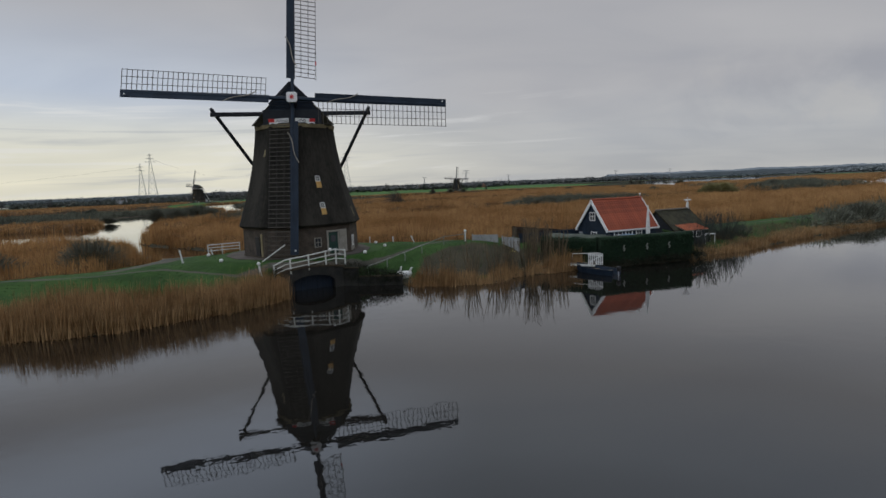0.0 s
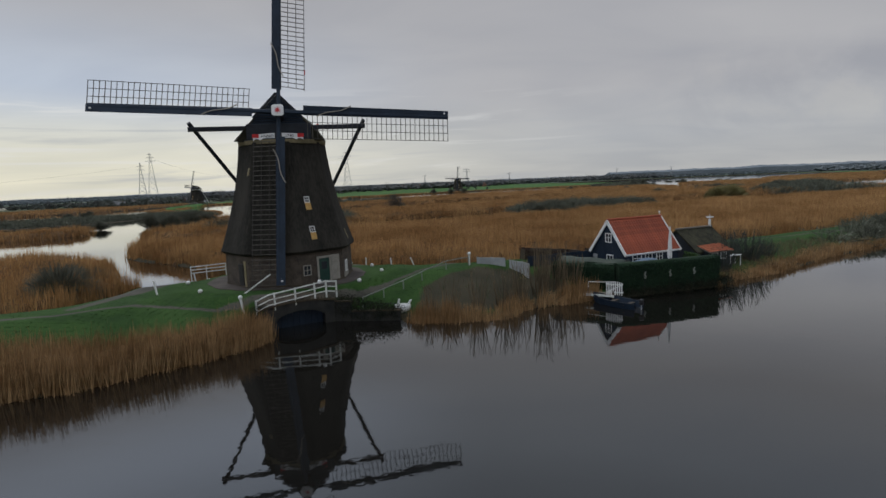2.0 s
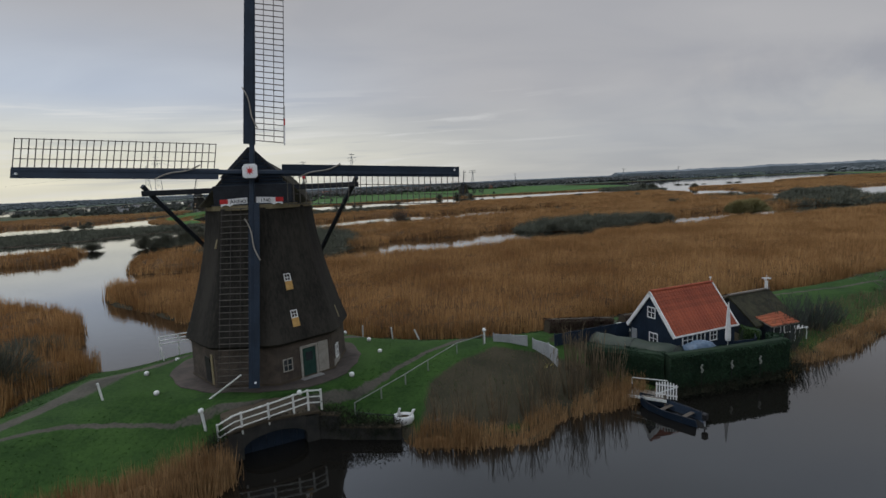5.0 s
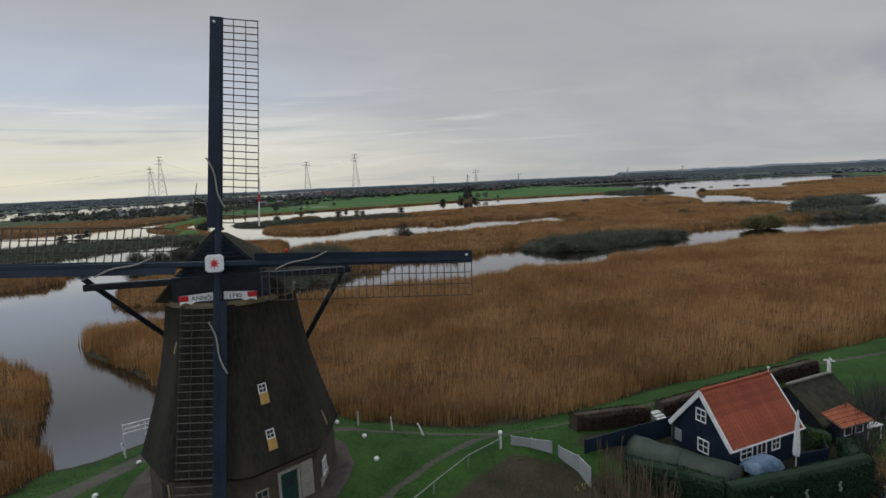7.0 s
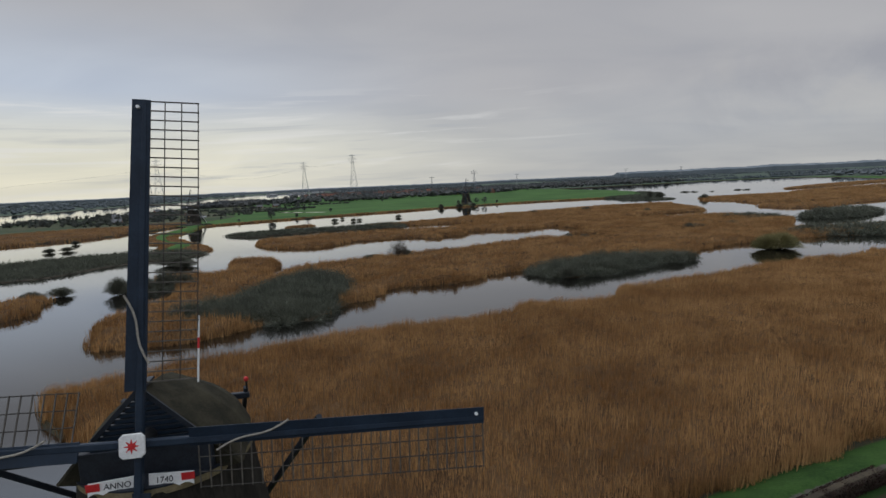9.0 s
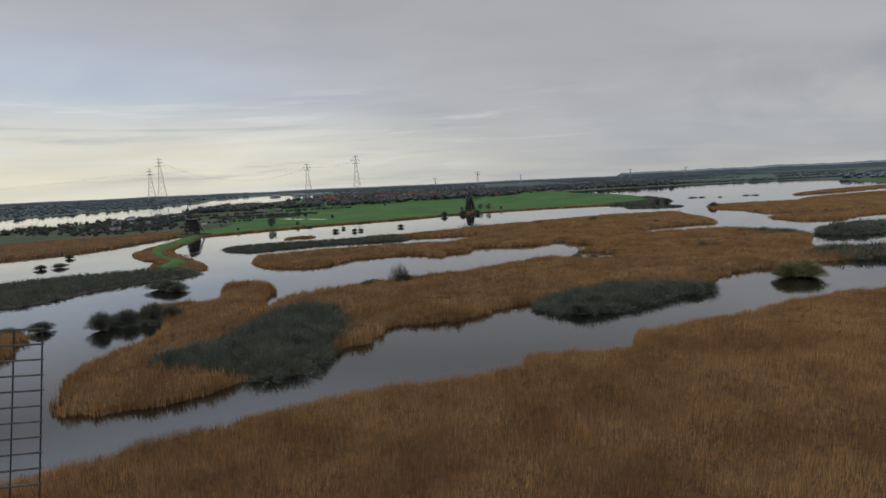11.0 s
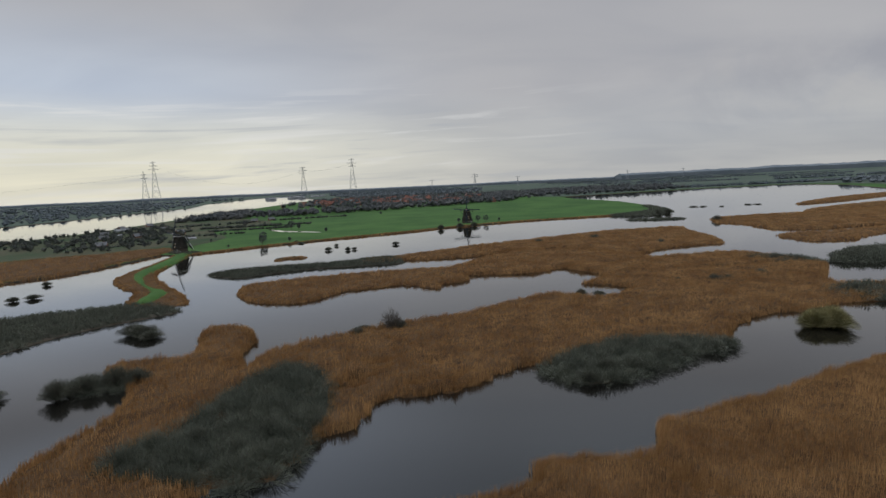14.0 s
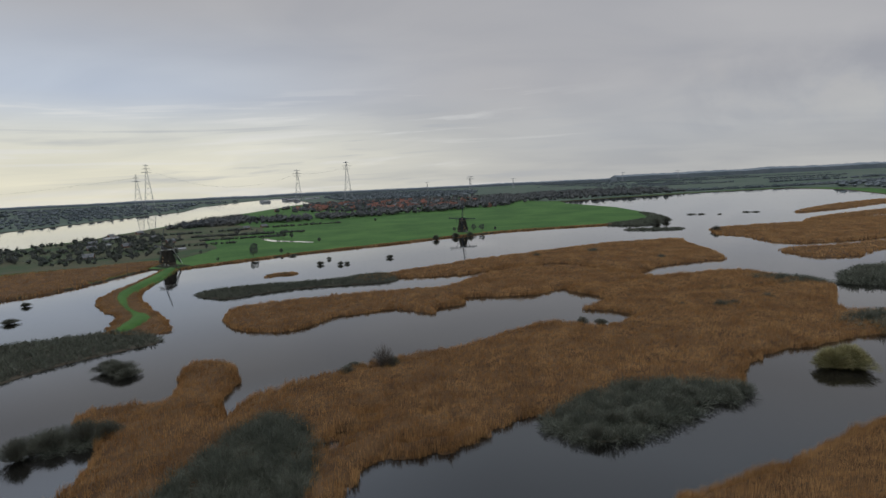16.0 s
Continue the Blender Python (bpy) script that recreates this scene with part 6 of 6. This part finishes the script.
def thicket(points, h, per_m2, label, seed, material=TWIG, thick=.06, base=0.0):
    """A belt of leafless willow scrub: domes of fanned twigs that run into one another."""
    o = rounded(points, 3)
    lo, hi = o.min(0), o.max(0)
    step = h * .78
    cx, cy = [q.ravel() for q in np.meshgrid(np.arange(lo[0], hi[0] + step, step), np.arange(lo[1], hi[1] + step, step))]
    cx, cy = cx + rng.uniform(-.45, .45, len(cx)) * step, cy + rng.uniform(-.45, .45, len(cy)) * step
    d = inside(o, cx, cy)
    keep = d > -.2
    cx, cy, d = cx[keep], cy[keep], d[keep]
    b, n = len(cx), int(per_m2 * step * step * 1.3)
    r = (step * rng.uniform(.9, 1.6, b))[:, None]
    tall = (h * rng.uniform(.72, 1.08, b) * np.clip(.58 + d * .11, 0, 1))[:, None]
    a, out_ = rng.uniform(0, 2 * math.pi, (b, n)), np.sqrt(rng.uniform(0, 1, (b, n)))
    lob = 1 + .22 * np.sin(a * 3 + cx[:, None]) + .13 * np.sin(a * 7 + cy[:, None])
    ex, ey = np.cos(a) * out_ * r * lob, np.sin(a) * out_ * r * lob
    ez = tall * np.clip(1.06 - out_ ** 2.6, .12, 1) * rng.uniform(.6, 1.12, (b, n))
    s0 = rng.uniform(.25, .8, (b, n))
    foot = np.stack([cx[:, None] + 0 * a, cy[:, None] + 0 * a, base + 0 * a], -1)
    start = foot + np.stack([ex * s0 * .9 + rng.normal(0, .15, (b, n)), ey * s0 * .9 + rng.normal(0, .15, (b, n)), ez * s0 * .7], -1)
    end = foot + np.stack([ex, ey, ez], -1)
    mid = (start + end) / 2 + np.stack([0 * a, 0 * a, .07 * tall + 0 * a], -1)
    side = np.cross(end - start, rng.normal(0, 1, (b, n, 3)))
    side = side / (np.linalg.norm(side, axis=2, keepdims=True) + 1e-6) * thick * rng.uniform(.5, 1.2, (b, n, 1))
    tri = np.concatenate([np.stack([start - side, start + side, mid], 2).reshape(-1, 3, 3), np.stack([mid - side * .8, mid + side * .8, end], 2).reshape(-1, 3, 3)])
    return tagged(new("willow_thicket", triangles("willow_thicket", tri, material)), label, "scrub", kind="stuff")


thicket(SCRUB_A, 4.4, 30, "leafless grey-green willow thicket on the long island", 56, thick=.045)
thicket(SCRUB_B, 4.0, 30, "leafless grey-green willow thicket at the island's edge", 57, thick=.045)
thicket([(138, 309), (150, 293), (166, 290), (166, 302), (150, 313)], 3.6, 9, "leafless willow thicket on the reed island", 58, thick=.14)
thicket([(172, 290), (190, 284), (215, 300), (230, 320), (206, 322), (184, 306)], 4.4, 8, "leafless willow thicket in the lake", 59, thick=.15)
thicket([(128, 224), (150, 216), (180, 222), (176, 240), (148, 240), (132, 238)], 4.2, 9, "leafless willow thicket by the reeds", 60, thick=.12)
thicket([(-92.5, 169), (-86, 167), (-80, 167.5), (-75, 170), (-76, 177), (-84, 178), (-91, 175)], 3.4, 18, "leafless willow thicket standing in the water", 61, thick=.05)
thicket([(49, 69.5), (57, 73.5), (68, 80), (84, 88), (84, 93), (66, 86), (54, 79), (48, 73)], 3.6, 16, "dark bare scrub on the canal bank", 62, thick=.07, base=.3)
DARKBANK = [(-104, 249), (-107, 243), (-118, 233), (-128, 218), (-134, 200), (-150, 192), (-190, 180), (-190, 225), (-165, 250), (-146, 258), (-132, 264), (-116, 262)]
slab("willow_bank", DARKBANK, .2, MUD, "dark peat bank under willow scrub", 3)
thicket(DARKBANK, 2.6, 7, "leafless dark willow scrub on the dike bank", 51, thick=.14)
STRIP = [(-129, 333), (-109, 320.5), (-98, 328), (-75, 340), (-51, 343), (-30, 346), (-28, 356), (-33, 372), (-50, 370), (-61, 361), (-79, 357), (-106, 352), (-125, 344)]
slab("willow_strip", STRIP, .15, MUD, "dark peat strip in the lake", 3)
thicket(STRIP, 2.6, 9, "dark bare willow scrub on a narrow strip", 52, thick=.16)
reed_bed([(-48, 350), (-32, 352), (-30, 362), (-36, 370), (-50, 366)], 1.5, 6, .18, "brown reeds among the willow scrub", 2, .15, 1.5, 53)
thicket([(165, 615), (200, 590), (245, 640), (262, 741), (255, 760), (235, 680), (200, 640)], 3.2, 2.2, "dark bare scrub on the polder point", 54, thick=.3)
thicket([(168, 550), (190, 540), (212, 538), (216, 550), (192, 556), (172, 562)], 2.2, 4, "low dark scrub in the water off the point", 63, thick=.22)
thicket([(-205, 440), (-198, 436), (-186, 440), (-190, 448), (-214, 452)], 1.6, 6, "low scrub round the distant mill", 55, thick=.14, base=.8)

# ---- the polder: trees, farms, village ----


def bare_tree(seed, h=9.0, w=6.0):
    t = thing("tree", pose(0, 0, .7), "leafless grey-brown tree standing in the polder", "tree")
    r = random.Random(seed)
    s = Solid()
    s.tube([(0, 0, -.4), (.1, .05, h * .25), (.0, .15, h * .5)], [.35, .28, .18], 7)
    for i in range(9):
        a = 2 * math.pi * i / 9 + r.uniform(-.3, .3)
        z0 = h * r.uniform(.2, .45)
        q = w / 2 * r.uniform(.5, .9)
        s.tube([(0, .05, z0), (math.cos(a) * q * .5, math.sin(a) * q * .5, z0 + h * .18), (math.cos(a) * q, math.sin(a) * q, z0 + h * r.uniform(.25, .5))], [.14, .09, .03], 5)
    part("trunk", s, BARK, t)
    g = np.random.default_rng(seed)
    n = 700
    v = g.normal(0, 1, (n, 3))
    v /= np.linalg.norm(v, axis=1, keepdims=True)
    rad = g.uniform(.35, 1.0, (n, 1)) ** .6
    c = v * rad * np.array([w / 2, w / 2, h * .36]) * (1 + .25 * np.sin(v[:, :1] * 5 + seed)) + np.array([0, 0, h * .62])
    e = v + g.normal(0, .5, (n, 3))
    side = g.normal(0, 1, (n, 3)) * .13
    part("crown", triangles("crown", np.stack([c - side, c + side, c + e * .9], 1), WOODS), None, t)
    return t


trees = [bare_tree(5), bare_tree(6, 11, 8), bare_tree(8, 7, 5)]
SPOTS = [(-182, 640), (-171, 625), (-165, 632), (-212, 520), (-160, 505), (-122, 575), (-240, 740), (-250, 700), (-272, 760), (-225, 560), (-236, 520), (-260, 500), (-300, 560), (-320, 600), (-345, 640),
         (-372, 660), (-310, 680), (-395, 620), (-420, 700), (-360, 560), (-400, 560), (-430, 590), (30, 612), (24, 622), (10, 615), (38, 605), (52, 612), (-100, 830),
         (-152, 480), (-135, 497), (-174, 465), (-380, 520), (-410, 480), (-450, 610), (-460, 560)]
for i, (x, y) in enumerate(SPOTS):
    k = .55 + .45 * ((i * 37) % 10) / 10
    m = pose(x, y, .7, 0, 0, 71 * i) @ Matrix.Diagonal((k, k, k, 1))
    if i < 3:
        trees[i].matrix_basis = m
    else:
        copy_thing(trees[i % 3], m)

island_tree = thing("tree", pose(-18, 209, -.2), "leafless spreading tree among island reeds at the water", "tree")
part("trunk", stem_solid(4.2, 7.4, 14, 19), BARK, island_tree)
part("crown", twig_mesh("crown", 620, 4.4, 7.6, BARK, .035, seed=23), None, island_tree)


def small_house(L, W, wall, rise, wall_mat, roof_mat, label):
    h = thing("house", pose(0, 0, 0), label, "house")
    part("wall", Solid().loft([[(x, y, zz) for y, zz in ((-W, -.3), (W, -.3), (W, wall), (0, wall + rise - .15), (-W, wall))] for x in (-L, L)]), wall_mat, h)
    s = Solid()
    for sy in (-1, 1):
        s.loft([[(x, sy * (W + .3) * k, wall + rise - (rise + .25) * k + dz) for k, dz in ((0, 0), (1, 0), (1, -.2), (0, -.25))] for x in (-L - .3, L + .3)])
    r = part("roof", s, roof_mat, h)
    part("chimney", Solid().box(L * .4, L * .4 + .8, -.4, .4, wall + rise - .8, wall + rise + 1.0, .05), WALL_BRICK, r)
    for sy in (-1, 1):
        for x in (-.55, .1, .6):
            part("window", Solid().box(L * x - .6, L * x + .6, min(sy * W, sy * (W + .06)), max(sy * W, sy * (W + .06)), .9, 2.3, .02), GLASS, h)
    return h


protos = [small_house(6, 4.2, 4.2, 4.5, WALL_BRICK, TILE_FAR, "brick village house with a red tiled roof"), small_house(8, 4.5, 5.2, 4.0, WALL_BRICK, TILE_FAR, "brown village house with a red tiled roof"),
          small_house(7, 5, 3.2, 4.5, WALL_BRICK, SHED_ROOF, "brick village house with a grey roof"), small_house(14, 7, 3.4, 3.0, PANEL, SHED_ROOF, "long grey farm shed with a grey roof")]
hr = random.Random(12)
spots = []
for i in range(150):
    k = hr.random()
    x = -390 + 470 * k + hr.uniform(-15, 15)
    y = 1330 - 300 * k + hr.uniform(0, 520) ** 1.0
    spots.append((x, y, hr.choice((0, 0, 1, 0, 2)), hr.choice((0, 90, 20, 110)) + hr.uniform(-8, 8)))
for x, y in ((-425, 800), (-440, 760), (-415, 720), (-372, 640), (-360, 600), (-395, 655), (-330, 610), (-300, 640), (-350, 700), (-275, 800), (-258, 820), (-250, 560), (-310, 520)):
    spots.append((x, y, hr.choice((3, 2, 3, 2)), hr.uniform(0, 90)))
for i in range(10):
    spots.append((-620 - hr.uniform(0, 260) * 1.0, 2450 + hr.uniform(0, 300), 3, hr.uniform(0, 90)))
seen = set()
for x, y, k, a in spots:
    grow = 2.2 if y > 2400 else .62 if y < 850 else 1.0
    m = pose(x, y, .7, 0, 0, a) @ Matrix.Diagonal((grow, grow, grow, 1))
    if k not in seen:
        seen.add(k)
        protos[k].matrix_basis = m
    else:
        copy_thing(protos[k], m)


def woods(points, count, h, label, seed, material=WOODS, leaf=1.0, base=.6, wide=.6):
    """Far trees: lumpy crowns with loose twigs round them, over thin trunks."""
    o = np.array(points, float)
    x, y, d = scatter(o, count, 0, 0, seed)
    k = len(x)
    hh = h * rng.uniform(.55, 1.15, k)
    # a crown of five rings of seven points, each pushed in or out
    rings, seg = 5, 7
    a = np.arange(seg) * 2 * math.pi / seg
    lat = np.linspace(-1.25, 1.4, rings)
    unit = np.array([[(math.cos(t) * math.cos(l), math.sin(t) * math.cos(l), math.sin(l)) for t in a] for l in lat])
    push = rng.uniform(.42, 1.12, (k, rings, seg, 1))
    size = np.stack([hh * wide, hh * wide, hh * .42], -1)[:, None, None]
    v = unit[None] * push * size + np.stack([x, y, base + hh * .48], -1)[:, None, None]
    nxt = np.roll(v, -1, axis=2)
    quads1 = np.stack([v[:, :-1], nxt[:, :-1], nxt[:, 1:]], 3)
    quads2 = np.stack([v[:, :-1], nxt[:, 1:], v[:, 1:]], 3)
    tri = [quads1.reshape(-1, 3, 3), quads2.reshape(-1, 3, 3)]
    n = 15
    w = rng.normal(0, 1, (k, n, 3))
    w /= np.linalg.norm(w, axis=2, keepdims=True)
    c = w * size[:, 0] * rng.uniform(.85, 1.2, (k, n, 1)) + np.stack([x, y, base + hh * .55], -1)[:, None]
    s1 = rng.normal(0, .16, (k, n, 3)) * leaf
    tri.append(np.stack([c - s1, c + s1, c + (w + np.array([0, 0, .7])) * leaf * 1.1], 2).reshape(-1, 3, 3))
    tri.append(np.stack([np.stack([x - .3, y, 0 * x + base - .3], -1), np.stack([x + .3, y, 0 * x + base - .3], -1), np.stack([x, y, base + hh * .6], -1)], 1))
    return tagged(new("far_woods", triangles("far_woods", np.concatenate(tri), material)), label, "woods", kind="stuff")


woods([(-400, 850), (-360, 905), (-260, 900), (-130, 945), (0, 1010), (125, 1090), (160, 1250), (40, 1120), (-60, 1050), (-150, 1000), (-260, 980), (-420, 1000)], 1500, 12, "bare trees in front of the village", 71, leaf=1.6)
woods([(-400, 1300), (-150, 1100), (60, 1080), (150, 1250), (180, 1750), (-200, 1900), (-420, 1700)], 900, 11, "bare trees among the village roofs", 72, leaf=2.0)
woods([(60, 1150), (240, 1230), (600, 1340), (560, 1800), (200, 1700), (90, 1400)], 700, 13, "bare woods beyond the polder", 73, leaf=2.0)
woods([(-480, 560), (-300, 470), (-240, 500), (-250, 560), (-300, 640), (-400, 790), (-440, 760)], 420, 5.5, "bare trees and scrub round the farms", 74, DARK_SCRUB, leaf=1.3, wide=.5)
woods([(-440, 1000), (-420, 860), (-330, 880), (-330, 990), (-380, 1080), (-425, 1150)], 330, 8, "bare trees along the river dike", 75, leaf=1.8)
woods([(700, 830), (790, 960), (850, 1110), (860, 1290), (1050, 1330), (2400, 1700), (2400, 1000), (1200, 760), (800, 770)], 1900, 14, "bare woods on the far lake shore", 76, WOODS_HAZED, 2.6, wide=.8)
woods([(-810, 1030), (-830, 1700), (-1000, 2160), (-1300, 2160), (-1900, 1400), (-2600, 900), (-2600, 600), (-1900, 520), (-1020, 840)], 2300, 9, "bare trees beyond the river", 77, WOODS_HAZED, 2.4, wide=.8)
woods([(-1100, 2250), (-1080, 3000), (-2400, 3000), (-4500, 2000), (-4500, 1200), (-2600, 1300)], 1300, 12, "distant bare woods", 78, WOODS_HAZED, 5, wide=1.5)
woods([(-640, 2900), (-350, 1950), (100, 1850), (160, 2600), (-100, 3300), (-640, 3300)], 900, 11, "distant bare woods behind the village", 79, WOODS_HAZED, 5, wide=1.4)
# hedgerows and copses between the far fields
hedge_random = random.Random(33)
for i in range(26):
    y0 = 1390 + 95 * i + hedge_random.uniform(-30, 30)
    x0 = 260 + hedge_random.uniform(-60, 500) + (i % 3) * 420
    w = hedge_random.uniform(180, 620)
    tilt = hedge_random.uniform(-.12, .22) * w
    woods([(x0, y0), (x0 + w, y0 + tilt), (x0 + w, y0 + tilt + 16), (x0, y0 + 16)], int(w * .9), hedge_random.uniform(4, 8), "bare hedgerow between distant fields", 200 + i, WOODS_HAZED, 2.2, wide=1.0)
# farm hedges and scrub by the river
for i, (x0, y0, x1, y1, h) in enumerate(((-330, 560, -215, 600, 2.6), (-300, 690, -170, 700, 3.0), (-270, 640, -180, 655, 2.4), (-440, 560, -330, 600, 2.6), (-420, 640, -300, 660, 3.0), (-400, 730, -260, 780, 3.4), (-330, 500, -240, 530, 2.2), (-250, 800, -150, 830, 3.2))):
    woods([(x0, y0), (x1, y1), (x1, y1 + 9), (x0, y0 + 9)], int((x1 - x0) * 2.2), h, "dark bare hedge between the farm plots", 260 + i, DARK_SCRUB, .8, wide=.8)


def skyline(h, y, x0, x1, label, seed):
    """The last rise of woods at the horizon, with haze put into its colour."""
    n = 240
    x = np.linspace(x0, x1, n)
    r = np.random.default_rng(seed)
    top = h * (.80 + .25 * vnoise(x * .004, x * 0, seed) + .10 * vnoise(x * .03, x * 0, seed + 1)) + r.uniform(0, 2.0, n)
    s = Solid()
    s.loft([[(a, y, -1), (a, y, b * .7), (a, y + 60, b), (a, y + 300, -1)] for a, b in zip(x, top)])
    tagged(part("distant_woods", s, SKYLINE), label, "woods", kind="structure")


skyline(22, 4300, -4600, -900, "low woods along the horizon, blue-grey from haze put into the colour", 5)
skyline(22, 4250, -1000, 1500, "low woods along the horizon, blue-grey from haze put into the colour", 6)
skyline(46, 4100, 1300, 4600, "higher woods along the horizon, blue-grey from haze put into the colour", 7)

# far fields tint the polder behind the village, with haze mixed into their colour
slab("rough_farmland", [(-225, 470), (-290, 455), (-330, 440), (-480, 345), (-520, 490), (-470, 640), (-455, 757), (-462, 900), (-440, 1000), (-330, 900), (-265, 820), (-230, 720), (-262, 640), (-215, 560)], .9, FARMLAND, "dull brown and green farm plots by the river", 3)
slab("far_fields", [(-460, 1950), (180, 1800), (190, 1330), (255, 1195), (420, 1268), (613, 1318), (808, 1312), (830, 1100), (740, 860), (900, 720), (2500, 720), (4500, 950), (4500, 4600), (-640, 4600)], 1.1, POLDER_HAZED, "pale hazy fields stretching to the horizon", 3)
# a pond and ditch glint in the polder
slab("ditch", [(-176, 600), (-150, 585), (-130, 572), (-128, 576), (-148, 592), (-176, 612), (-196, 640), (-200, 636)], .74, WATER, "narrow ditch in the pasture", 2, foot=WATER, skirt=.1)


def pylon(x, y, h, foot, arms, turn):
    t = thing("pylon", pose(x, y, .5, 0, 0, turn), "tall grey steel lattice power pylon far away", "pylon", "power pylons")
    k = .62
    body = Solid()
    n = 9
    lev = [h * (1 - (1 - i / n) ** 1.25) for i in range(n + 1)]

    def half(zz):
        return foot / 2 * (1 - zz / h) ** 1.15 + h * .008
    for sx in (-1, 1):
        for sy in (-1, 1):
            body.tube([(sx * half(q), sy * half(q), q) for q in lev], [k * (1 - .5 * i / n) for i in range(n + 1)], 4)
    part("tower", body, STEEL, t)
    lace = Solid()
    for a, b in zip(lev[:-1], lev[1:]):
        for s1 in (-1, 1):
            lace.rod((-half(a), s1 * half(a), a), (half(b), s1 * half(b), b), .26, .26, 4).rod((half(a), s1 * half(a), a), (-half(b), s1 * half(b), b), .26, .26, 4)
    part("lattice", lace, STEEL, t)
    for q, w in arms:
        part("crossarm", Solid().beam((-w, 0, h * q), (w, 0, h * q), .9, 1.1).rod((-w, 0, h * q), (0, 0, h * q + w * .28), .4, .4, 4).rod((w, 0, h * q), (0, 0, h * q + w * .28), .4, .4, 4), STEEL, t)
    return t


pylon(-1184, 2130, 140, 28, ((.80, 15), (.90, 11)), 25)
pylon(-1142, 2130, 176, 33, ((.82, 18), (.90, 14), (.97, 10)), 25)
pylon(-562, 2130, 128, 26, ((.80, 13), (.88, 16), (.97, 11)), 20)
pylon(-370, 2130, 150, 29, ((.80, 14), (.88, 18), (.97, 12)), 20)
pylon(121, 2500, 72, 14, ((.84, 17), (.97, 15)), 10)
pylon(-90, 3000, 58, 10, ((.95, 14),), 10)
pylon(420, 3300, 56, 10, ((.95, 14),), 10)
pylon(1180, 3600, 62, 12, ((.95, 15),), 10)
pylon(1500, 3500, 58, 12, ((.95, 15),), 10)
for x0, z0, x1, z1, sag in ((-1184, 126, -2900, 68, 25), (-1142, 160, -562, 112, 60), (-562, 113, -370, 132, 10)):
    pts = [(x0 + (x1 - x0) * i / 16, 2130, z0 + (z1 - z0) * i / 16 - sag * 4 * (i / 16) * (1 - i / 16)) for i in range(17)]
    o = thing("power_cable", pose(0, 0, 0), "thin overhead power cable hanging between pylons", "cable")
    part("wire", Solid().tube(pts, .16, 4), WIRE, o)
